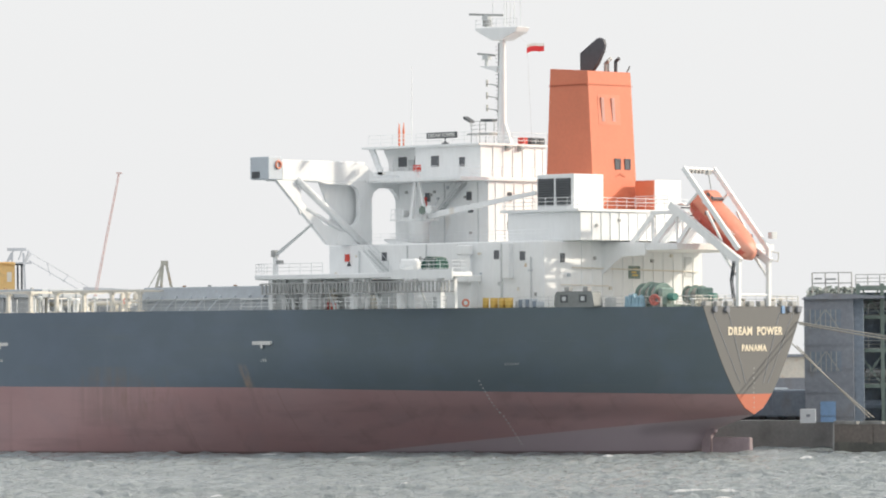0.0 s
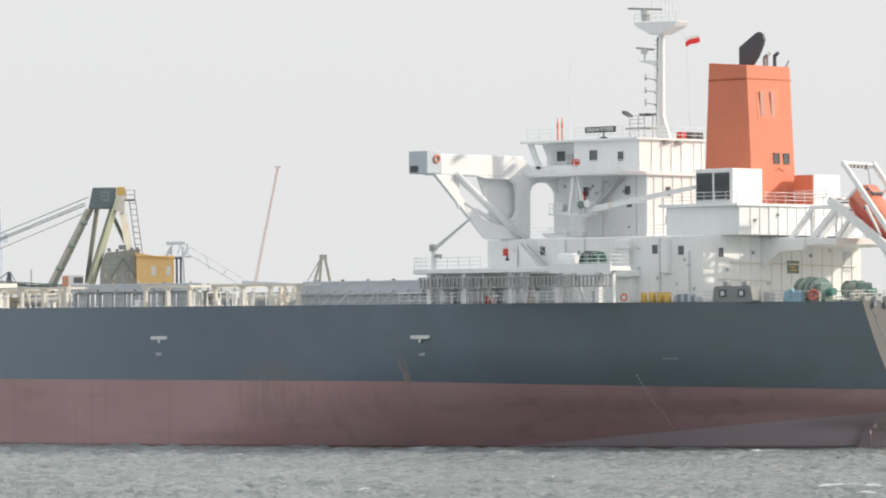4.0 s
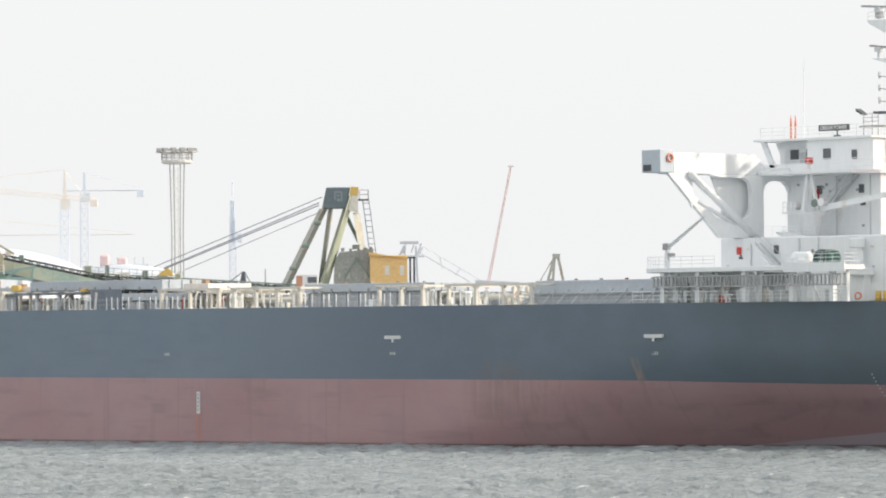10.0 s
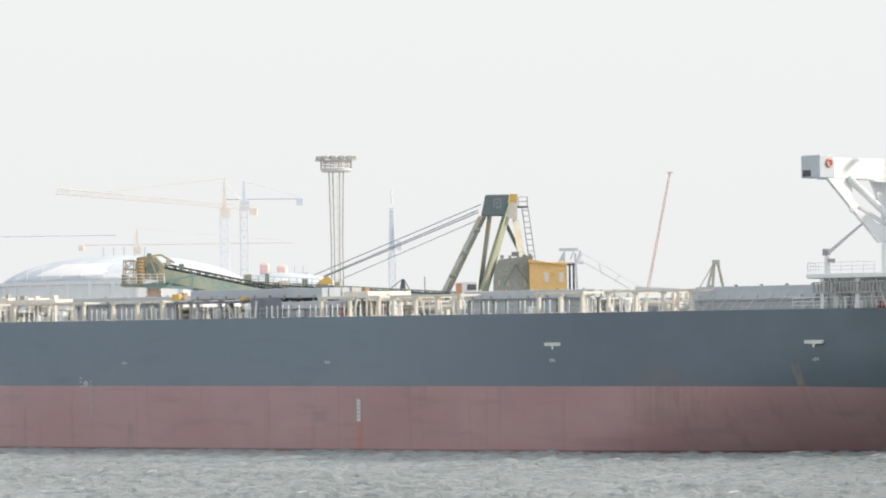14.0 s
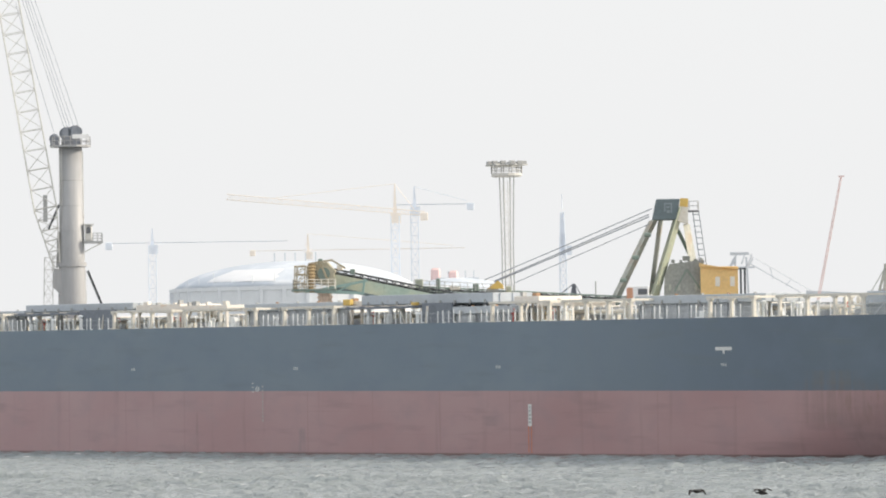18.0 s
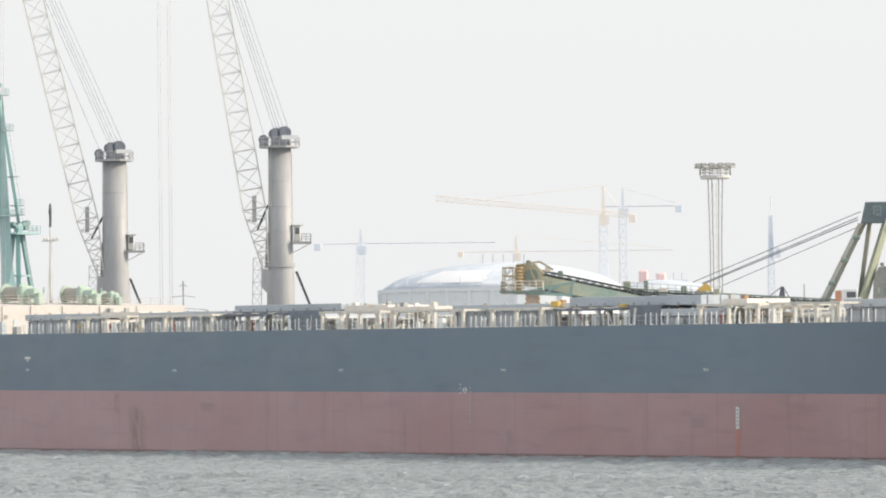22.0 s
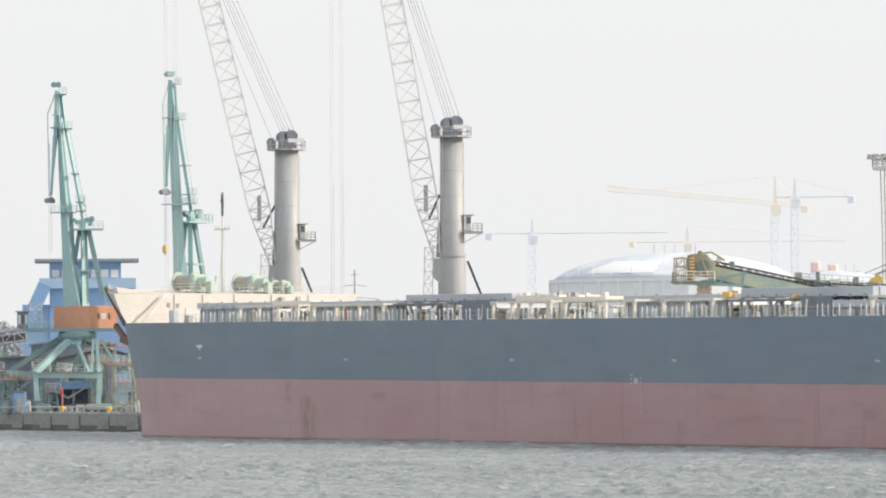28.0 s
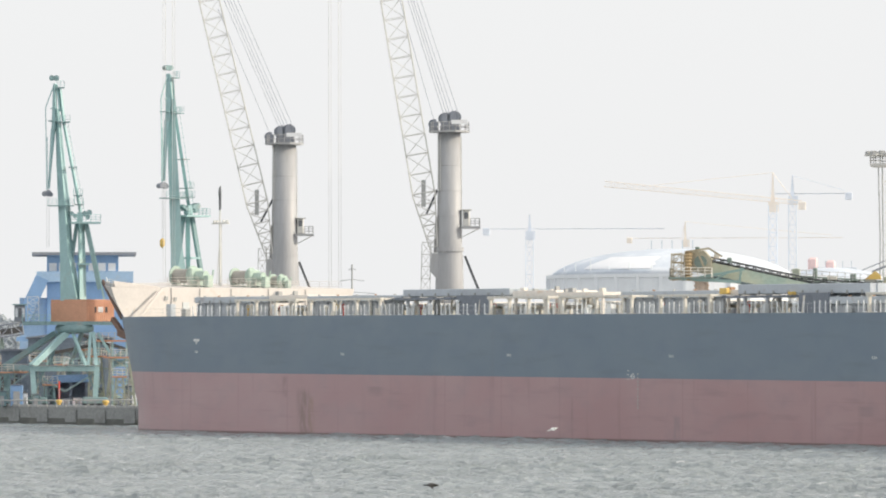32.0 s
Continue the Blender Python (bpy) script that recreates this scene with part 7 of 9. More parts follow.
# ---- ship loader with its A-frame and long conveyor boom ----
def ship_loader():
    c = tagged(new("ship_loader"), "weathered green ship loader with A-frame and boom over the hold", "ship loader")
    c.matrix_world = pose(-169.3, 60, GROUND, 0, 0, 49.35)
    s = 0.0682
    zz = lambda v: 8.82 + (635.6 - v) * s - GROUND
    xx = lambda v: (v - 800) * s
    bm = bmesh.new()
    prism(bm, [(xx(770), zz(337)), (xx(812), zz(337)), (xx(806), zz(374)), (xx(762), zz(374))], "y", -1.5, 1.5)
    part("apex_box", finish(bm, 0.1), M_APEX, c, "dark blue-grey apex box")
    bm = bmesh.new()
    prism(bm, [(xx(813), zz(336)), (xx(827), zz(337)), (xx(826), zz(352)), (xx(811), zz(350))], "y", -1.5, 1.5)
    part("apex_end", finish(bm), M_YELLOW, c, "yellow apex end")
    bm = bmesh.new()
    for a, b, e, f in ((784, 786.5, 346, 359), (784, 798, 344, 346.5), (795.5, 798, 346, 362), (788, 793, 350, 353), (789, 794, 357, 362)):
        box(bm, xx(a), xx(b), -1.54, -1.5, zz(f), zz(e))
    part("emblem_bars", finish(bm), material("dull_emblem_paint", (0.27, 0.32, 0.345), 0.7, vary=0.1), c)
    bm = bmesh.new()
    prism(bm, [(xx(811), zz(350)), (xx(826), zz(352)), (xx(826), zz(381)), (xx(806), zz(376))], "y", -1.4, 1.4)
    part("apex_cheek", finish(bm), M_CREAM, c, "buff cheek plate")
    for name, rows, back, front, m in (
        ("front_leg", ((374, 757, 765, 772), (525, 680, 688, 697)), 0.7, -0.9, M_OLDLEG), ("main_leg", ((352, 806, 812, 820), (520, 752, 758, 769)), -0.4, -1.9, M_PALEGREEN),
        ("inner_leg", ((374, 773, 779, 782), (505, 754, 760, 762)), 1.8, 0.9, M_OLDLEG), ("rear_leg", ((381, 817, 819, 829), (520, 836, 838, 851)), 1.6, 0.4, M_OLDLEG)):
        bm = bmesh.new()
        ridge(bm, [(zz(v), xx(l), xx(r), xx(q)) for v, l, r, q in rows[::-1]], back, front)
        part(name, finish(bm), m, c)
    bm = bmesh.new()
    beam(bm, (xx(806), 1.2, zz(388)), (xx(829), 1.5, zz(438)), 0.3, 0.4)
    part("rear_brace", finish(bm), M_DKGREEN, c)
    for v in (440, 480, 400):
        bm = bmesh.new()
        t = (v - 374) / 186
        rod(bm, (xx(770 - 102 * t) - 0.5, -1.2 - 3.8 * t - 0.5, zz(v)), (xx(770 - 102 * t) + 0.3, -1.2 - 3.8 * t - 0.5, zz(v)), 0.25, seg=8)
        part("rope_pulley", finish(bm), M_DKGREEN, c)
    block("rotunda", M_DKGREEN, c, xx(690), xx(925), -6.5, 6.5, 8.6, 10.0)
    for px_, dy in ((690, -6), (920, -6), (690, 6), (920, 6)):
        block("portal_leg", M_DKGREEN, c, xx(px_) - 0.6, xx(px_) + 0.6, dy - 0.6, dy + 0.6, 0, 8.6)
    bm = bmesh.new()
    prism(bm, [(xx(778), 10.0), (xx(858), 10.0), (xx(852), zz(445)), (xx(792), zz(452)), (xx(783), zz(470))], "y", -1.0, 3.5)
    part("drive_house", finish(bm), M_SOOTY, c, "sooty dark drive house")
    for v, w, h in ((798, 6, 6), (812, 5, 4), (838, 7, 7), (848, 4, 10), (826, 4, 4)):
        block("roof_fitting", M_SOOTY, c, xx(v - w / 2), xx(v + w / 2), -0.6, 0.4, zz(450), zz(447 - h * 0.5))
    for a, b in (((800, 500), (822, 462)), ((822, 462), (848, 500))):
        bm = bmesh.new()
        beam(bm, (xx(a[0]), -1.06, zz(a[1])), (xx(b[0]), -1.06, zz(b[1])), 0.1, 0.2)
        part("house_brace", finish(bm), M_DKGREEN, c)
    for v in (790, 806, 836):
        block("house_panel", M_OLDLEG, c, xx(v), xx(v + 4), -1.08, -1.0, zz(498), zz(488))
    block("roof_vent", M_SOOTY, c, xx(815), xx(828), 0, 1, zz(446), zz(438))
    M_OCHRE = material("sunned_yellow_cladding", (0.8, 0.55, 0.24), 0.6, vary=0.12, stain=(0.62, 0.44, 0.22), stain_at=0.56, stain_scale=0.8)
    yh = block("switch_house", M_OCHRE, c, xx(846), xx(912), -2.0, 3.0, 10.0, zz(458), "yellow switch house", 0.06)
    bm = bmesh.new()
    prism(bm, [(xx(844), zz(458)), (xx(914), zz(461)), (xx(912), zz(464)), (xx(844), zz(452))], "y", -2.3, 3.3)
    part("house_roof", finish(bm), M_OCHRE, c)
    for v in (872, 886, 898):
        block("house_panel", M_CREAM if v != 886 else M_OCHRE, yh, xx(v), xx(v + 8), -2.08, -2.0, zz(493), zz(476))
    bm = bmesh.new()
    for dx in (915, 922):
        box(bm, xx(dx), xx(dx) + 0.25, -2, -1.7, 10, zz(462))
    box(bm, xx(908), xx(926), -2, -1.7, zz(464), zz(461))
    part("duct_frame", finish(bm), M_DARK, c)
    bm = bmesh.new()
    for dx in (0.0, 0.75):
        rod(bm, (xx(834) + dx, -1.0, zz(360)), (xx(852) + dx, -1.6, zz(505)), 0.06, seg=5)
    for k in range(14):
        t = (k + 0.5) / 14
        p = Vector((xx(834), -1.0, zz(360))).lerp(Vector((xx(852), -1.6, zz(505))), t)
        box(bm, p.x, p.x + 0.75, p.y - 0.05, p.y + 0.05, p.z - 0.04, p.z + 0.04)
    part("cage_ladder", finish(bm), M_BRICKGREY, c)
    rail("guard_rail", [(xx(828), -1.4, zz(358)), (xx(844), -1.4, zz(358)), (xx(844), 1.2, zz(358))], M_STEEL, c, 1.1, 0.8, 2, 0.04)
    block("ladder_platform", M_DARK, c, xx(826), xx(845), -1.4, 1.4, zz(360), zz(358))
    cabn = block("operator_cab", M_SNOW, c, xx(718), xx(755), -6.0, -3.0, 10.0, zz(491), "white operator cab", 0.06)
    block("cab_window", M_GLASS, cabn, xx(736), xx(752), -6.06, -6.0, zz(506), zz(496))
    block("cab_side", M_CONT, cabn, xx(716), xx(727), -6.04, -5.9, 10.5, zz(494))
    # boom reaching out over the ship: a steep head section, then a level belt bridge
    head, foot = Vector((-40.6, -8.4, 17.7)), Vector((-2.0, -2.0, 12.7))
    low_end = head + Vector((21, 3.5, -4.6))
    side = Vector((foot - head).cross(Vector((0, 0, 1)))).normalized()
    for k in (-1, 1):
        bm = bmesh.new()
        beam(bm, head + side * 1.3 * k + Vector((0, 0, -0.25)), low_end + side * 1.5 * k + Vector((0, 0, -0.25)), 0.35, 1.6)
        girder = part("boom_girder", finish(bm), M_PATCHY, c, "patchy green boom girder")
        bm = bmesh.new()
        beam(bm, head + side * 1.3 * k + Vector((0, 0, -1.08)), low_end + side * 1.5 * k + Vector((0, 0, -1.08)), 0.7, 0.22)
        part("lower_flange", finish(bm), M_APEX, girder)
        for j in range(9):
            p = head.lerp(low_end, (j + 0.5) / 9) + side * (1.3 * k + (0.2 if k > 0 else -0.2))
            bm = bmesh.new()
            beam(bm, p + Vector((0, 0, -1.0)), p + Vector((0, 0, 0.45)), 0.1, 0.1)
            part("web_stiffener", finish(bm), M_PATCHY, girder)
    bm = bmesh.new()
    for k in range(22):
        p = head.lerp(low_end, (k + 0.5) / 22) + Vector((0, 0, 0.5))
        for e in (-1, 1):
            rod(bm, p + side * 1.3 * e, p + side * 1.3 * e + Vector((0, 0, 0.75)), 0.09, seg=4)
    for k in (-1, 1):
        rod(bm, head + side * 1.3 * k + Vector((0, 0, 1.2)), low_end + side * 1.3 * k + Vector((0, 0, 1.2)), 0.07, seg=4)
        rod(bm, head + side * 1.3 * k + Vector((0, 0, 0.85)), low_end + side * 1.3 * k + Vector((0, 0, 0.85)), 0.05, seg=4)
    part("boom_railing", finish(bm), M_DARK, c)
    bm = bmesh.new()
    beam(bm, head + Vector((0, 0, 0.62)), low_end + Vector((0, 0, 0.62)), 1.8, 0.22)
    part("conveyor_belt", finish(bm), M_RUBBER, c)
    mid = Vector((-31.0, -6.8, 16.0))
    end = Vector((-3.0, -2.2, 14.2))
    bm = bmesh.new()
    lattice(bm, mid, end, 1.4, 0.9, 1.4, 0.9, 22, 0.1, 0.05)
    part("belt_bridge", finish(bm), M_DKGREEN, c, "level belt bridge truss")
    bm = bmesh.new()
    beam(bm, mid + Vector((0, 0, 0.4)), end + Vector((0, 0, 0.4)), 1.0, 0.2)
    part("bridge_belt", finish(bm), M_RUBBER, c)
    # head: drum, guards, service frame and the trunk into the hold
    hd = head + Vector((-2.0, -0.4, 0.3))
    bm = bmesh.new()
    prism(bm, [(hd.x - 0.9, hd.z - 0.7), (hd.x + 2.2, hd.z - 1.2), (hd.x + 2.3, hd.z + 0.7), (hd.x + 1.4, hd.z + 1.7), (hd.x - 0.2, hd.z + 1.5)], "y", hd.y - 1.3, hd.y + 1.5)
    part("head_hood", finish(bm, 0.06), material("weathered_ochre_hood", (0.5, 0.46, 0.35), 0.7, vary=0.2, stain=(0.35, 0.36, 0.28), stain_at=0.5, stain_scale=0.8), c, "weathered head hood")
    bm = bmesh.new()
    rod(bm, (hd.x + 1.0, hd.y - 1.6, hd.z + 0.3), (hd.x + 1.0, hd.y + 1.7, hd.z + 0.3), 0.75, seg=16)
    part("head_drum", finish(bm), M_DKGREEN, c)
    bm = bmesh.new()
    folds = [(0.34 if j % 2 else 0.52, hd.z + 1.5 - 0.19 * j) for j in range(19)]
    lathe(bm, folds[::-1], 10, (hd.x - 0.4, hd.y - 1.7, 0), False)
    part("bellows", finish(bm), material("ochre_canvas", (0.42, 0.32, 0.19), 0.8, vary=0.2), c, "ochre ribbed bellows")
    ochre = material("ochre_frame_paint", (0.43, 0.37, 0.26), 0.6, vary=0.15)
    for y0 in (-2.1, 1.2):
        bm = bmesh.new()
        for x0 in (-2.5, -1.3):
            rod(bm, (hd.x + x0, hd.y + y0, hd.z - 1.9), (hd.x + x0 + 0.15, hd.y + y0, hd.z + 1.3), 0.09, seg=5)
        for z in (-1.8, -0.8, 0.2, 1.2):
            rod(bm, (hd.x - 2.5, hd.y + y0, hd.z + z), (hd.x - 1.2, hd.y + y0, hd.z + z + 0.1), 0.07, seg=5)
        for z in (-1.8, -0.8, 0.2):
            rod(bm, (hd.x - 2.5, hd.y + y0, hd.z + z), (hd.x - 1.3, hd.y + y0, hd.z + z + 1.0), 0.06, seg=5)
        part("service_frame", finish(bm), ochre, c, "ochre service frame at the boom head")
    for x0, z0, x1, z1 in ((-0.8, 1.5, 2.0, 1.9), (2.0, 1.9, 3.6, 0.9), (-0.8, 1.5, -0.8, -1.5), (0.6, 1.7, 1.8, -1.3)):
        bm = bmesh.new()
        beam(bm, (hd.x + x0, hd.y - 1.75, hd.z + z0), (hd.x + x1, hd.y - 1.75, hd.z + z1), 0.16, 0.22)
        part("head_strut", finish(bm), ochre, c)
    bm = bmesh.new()
    beam(bm, (hd.x + 0.6, hd.y - 1.9, hd.z - 1.6), (hd.x + 6.2, hd.y - 1.7, hd.z - 0.6), 0.25, 0.3)
    beam(bm, (hd.x - 1.6, hd.y - 1.9, hd.z - 1.7), (hd.x + 5.8, hd.y - 1.7, hd.z - 2.1), 0.25, 0.35)
    beam(bm, (hd.x + 5.6, hd.y - 1.7, hd.z - 2.2), (hd.x + 5.9, hd.y - 1.7, hd.z - 0.4), 0.25, 0.25)
    beam(bm, (hd.x + 2.6, hd.y - 1.8, hd.z - 1.9), (hd.x + 4.4, hd.y - 1.8, hd.z - 0.9), 0.2, 0.2)
    part("head_frame", finish(bm), material("dull_teal_paint", (0.28, 0.4, 0.37), 0.6, vary=0.12), c)
    bm = bmesh.new()
    lathe(bm, [(0.75, -8.5), (0.75, -4.4)] + [(0.75 + 0.22 * (j % 2), -4.3 + 0.26 * j) for j in range(10)] + [(0.8, -1.6)], 16, (hd.x + 1.0, hd.y, hd.z))
    part("loading_chute", finish(bm), material("faded_chute_rubber", (0.66, 0.52, 0.42), 0.7, vary=0.15), c, "buff ribbed loading chute", True)
    rail("guard_rail", [(hd.x - 2.6, hd.y - 2.2, hd.z - 1.5), (hd.x + 2.4, hd.y - 2.2, hd.z - 1.5)], M_CREAM, c, 1.1, 0.8, 3, 0.045)
    rail("guard_rail", [(hd.x - 2.6, hd.y - 2.2, hd.z - 1.5), (hd.x - 2.6, hd.y + 1.6, hd.z - 1.5)], M_STEEL, c, 1.1, 0.8, 3, 0.045)
    block("head_platform", M_DKGREEN, c, hd.x - 2.8, hd.x + 2.5, hd.y - 2.3, hd.y + 1.8, hd.z - 1.75, hd.z - 1.5)
    bm = bmesh.new()
    ring_mesh(bm, (hd.x + 6.6, hd.y - 1.7, hd.z - 3.3), (0, 1, 0), 0.36, 0.14, 12)
    part("rope_wheel", finish(bm), M_DARK, c)
    for dx, dz, w, m in ((0.6, 1.7, 0.5, M_DKGREEN), (2.9, 0.9, 0.7, M_CREAM), (4.4, 0.4, 0.6, M_DKGREEN)):
        block("drive_unit", m, c, hd.x + dx - w / 2, hd.x + dx + w / 2, hd.y - 1.4, hd.y - 0.6, hd.z + dz - 0.2, hd.z + dz + 0.4, "", 0.06)
    for t, v0, v1, dy, r in ((0.46, 762, 354, -1.4, 0.06), (0.49, 757, 364, -1.5, 0.07), (0.5, 757, 367, 1.2, 0.07), (0.55, 757, 381, -1.2, 0.05)):
        bm = bmesh.new()
        rod(bm, (xx(v0), dy, zz(v1)), head.lerp(foot, t) + side * (1.2 if dy < 0 else -1.2) + Vector((0, 0, 1.9)), r, seg=5)
        part("boom_stay", finish(bm), M_BRICKGREY, c)
    p = head.lerp(foot, 0.495)
    bm = bmesh.new()
    prism(bm, [(p.x - 0.8, p.z + 1.0), (p.x + 1.1, p.z + 1.0), (p.x + 1.0, p.z + 1.5), (p.x + 0.4, p.z + 2.0), (p.x - 0.6, p.z + 1.25)], "y", p.y - 1, p.y + 1)
    part("belt_cover", finish(bm), M_YELLOW, c, "yellow belt cover")
    rail("bridge_railing", [mid + Vector((0, -0.9, 0.5)), mid.lerp(end, 0.42) + Vector((0, -0.9, 0.5))], M_STEEL, c, 0.9, 0.9, 2, 0.03)
    for t, w, h, m in ((0.02, 0.9, 1.1, M_PALEGREEN), (0.1, 0.5, 1.3, M_DKGREEN), (0.17, 1.2, 0.5, M_CREAM), (0.26, 0.7, 0.9, M_DKGREEN), (0.33, 1.4, 0.45, M_STEEL), (0.4, 0.6, 0.8, M_PALEGREEN)):
        p = mid.lerp(end, t) + Vector((0, -0.3, 0.45))
        block("drive_unit", m, c, p.x - w / 2, p.x + w / 2, p.y - 0.4, p.y + 0.4, p.z, p.z + h, "", 0.08)


ship_loader()


# ---- masts, gantries and far cranes ----
def light_tower():
    c = tagged(new("light_tower"), "slim lattice floodlight tower with round lamp gallery", "light tower")
    c.matrix_world = pose(-263.2, 109.5, GROUND, 0, 0, 71.28)
    for sx, sy in ((-1, -1), (1, -1), (1, 1), (-1, 1)):
        bm = bmesh.new()
        pts = [(sx * 1.0, sy * 1.0, 0), (sx * 0.7, sy * 0.7, 12), (sx * 0.63, sy * 0.63, 24), (sx * 0.8, sy * 0.8, 34.2)]
        for a, b in zip(pts, pts[1:]):
            rod(bm, a, b, 0.085, seg=6)
        part("leg", finish(bm), M_STEEL, c)
    bm = bmesh.new()
    for k in range(22):
        z = 1.5 * k
        w = 0.66 + max(0, 12 - z) * 0.026
        for a, b in (((-w, -w), (w, -w)), ((w, -w), (w, w)), ((w, w), (-w, w)), ((-w, w), (-w, -w))):
            rod(bm, (*a, z), (*b, z + 1.5), 0.022, seg=4)
    rod(bm, (0.15, 0, 0), (0.15, 0, 33.5), 0.05), rod(bm, (-0.4, 0, 0), (-0.4, 0, 33.5), 0.05)
    for k in range(60):
        box(bm, -0.4, 0.15, -0.03, 0.03, 0.5 * k + 2, 0.5 * k + 2.04)
    part("bracing", finish(bm), M_LATTICE, c)
    bm = bmesh.new()
    lathe(bm, [(2.0, 34.0), (2.2, 34.2), (2.2, 34.5)], 14)
    part("gallery", finish(bm), M_LATTICE, c)
    pts = [(2.2 * math.cos(k * math.tau / 12), 2.2 * math.sin(k * math.tau / 12), 34.5) for k in range(13)]
    rail("guard_rail", pts, M_LATTICE, c, 1.3, 1.0, 3, 0.05)
    block("lamp_ring", M_LATTICE, c, -2.4, 2.4, -2.2, 2.2, 35.6, 35.8)
    for k in range(12):
        a = k * math.tau / 12
        block("floodlight", M_STEEL, c, 2.5 * math.cos(a) - 0.4, 2.5 * math.cos(a) + 0.4, 2.3 * math.sin(a) - 0.3, 2.3 * math.sin(a) + 0.3, 35.7, 36.25, "", 0.05)


light_tower()


def simple(name, label, category, x, y, rz, build, mat, pname="frame", group=""):
    c = tagged(new(name), label, category, group)
    c.matrix_world = pose(x, y, GROUND, 0, 0, rz)
    bm = bmesh.new()
    build(bm)
    part(pname, finish(bm), mat, c)
    return c


M_ROOFRED = material("pale_red_tank_paint", (0.85, 0.64, 0.63), 0.7, vary=0.14)
M_PINK = material("pale_red_boom_paint", (0.8, 0.64, 0.62), 0.7, vary=0.08)


def red_boom(bm):
    lattice(bm, (-3.4, 0, 0), (3.1, 0, 31.9), 0.42, 0.42, 0.2, 0.2, 40, 0.055, 0.03)
    box(bm, 2.7, 3.5, -0.15, 0.15, 31.8, 32.0)


simple("crane_boom", "pale red lattice boom of a crawler crane", "crane boom", -209.1, 120, 47.62, red_boom, M_PINK, "boom")


def far_a(bm):
    for a, b in ((-0.2, -1.9), (0.2, 1.4), (-0.2, -0.6)):
        beam(bm, (a, 0, 19.6), (b * 3.0, 0.5 * b, 0), 0.36, 0.42)
    rod(bm, (-0.2, 0, 19.5), (-3.2, 0, 14.5), 0.07)
    box(bm, -0.5, 0.5, -0.4, 0.4, 19.2, 19.8)


simple("gantry_head", "grey-green A-shaped gantry head beyond the ship", "gantry", -195.8, 120, 46.82, far_a, M_OLDLEG)


def far_gantry(bm):
    for a, b in (((-0.6, 22.2), (-1.0, 0)), ((1.0, 22.2), (1.9, 0)), ((-0.6, 22.2), (-2.0, 19.6)), ((1.9, 22.0), (1.0, 20.5))):
        beam(bm, (a[0], -0.6, a[1]), (b[0], -0.8, b[1]), 0.3, 0.35)
        beam(bm, (a[0], 0.6, a[1]), (b[0], 0.8, b[1]), 0.3, 0.35)
    box(bm, -1.3, 1.4, -0.8, 0.8, 22.5, 22.9)
    for dx in (-0.9, 0.3, 1.3):
        beam(bm, (dx, -0.8, 21.2), (dx + 0.5, -0.8, 22.6), 0.2, 0.2)
    box(bm, -1.6, 2.2, -0.8, 0.8, 20.6, 20.85)
    for a, b in (((1.3, 22.6), (10.6, 17.0)), ((1.3, 21.4), (9.0, 16.8)), ((4.4, 20.6), (4.8, 18.9)), ((7.4, 18.9), (6.6, 18.0))):
        rod(bm, (a[0], 0, a[1]), (b[0], 0, b[1]), 0.06, seg=5)
    beam(bm, (9.5, 0, 17.0), (16, 0, 16.6), 0.5, 0.5)
    beam(bm, (15.5, 0, 16.6), (15.5, 0, 0), 0.5, 0.5)


# the mast's pale colour includes the haze before it
simple("stacker_mast", "pale grey stacker mast with stay ropes", "stacker", -248.1, 140, 48.58, far_gantry, material("haze_pale_gantry", (0.62, 0.655, 0.7), 0.7, vary=0.12))


def small_a(bm):
    for b in (-1.4, 0.9, 0.1):
        beam(bm, (0, 0, 18.7), (b * 2.6, 0, 0), 0.45, 0.5)
    rod(bm, (-0.2, 0, 18.6), (-4.5, 0, 15.4), 0.09)
    rod(bm, (0.2, 0, 18.6), (1.7, 0, 15.8), 0.09)


simple("gantry_head", "small grey-blue gantry head behind the hatch", "gantry", -261.3, 120, 50.55, small_a, M_BRICKGREY)
simple("pole", "slim grey lamp pole", "pole", -256.4, 120, 50.29, lambda bm: rod(bm, (0, 0, 0), (0, 0, 19.0), 0.12, 0.09), M_STEEL, "shaft")


def pylon(bm):
    rod(bm, (0, 0, 0), (0, 0, 24.3), 0.22, 0.14)
    for z, w in ((23.6, 0.7), (21.6, 2.2), (19.3, 4.2)):
        rod(bm, (-w, 0, z - 0.3), (0, 0, z), 0.07), rod(bm, (w, 0, z - 0.3), (0, 0, z), 0.07)
    box(bm, -0.6, 4.5, -1, 1, 18.1, 18.7)
    box(bm, 3.6, 4.2, -0.5, 0.5, 0, 18.1)


simple("power_pole", "grey pole with cross arms above the hatches", "pole", -468.8, 150, 57.69, pylon, M_STEEL)


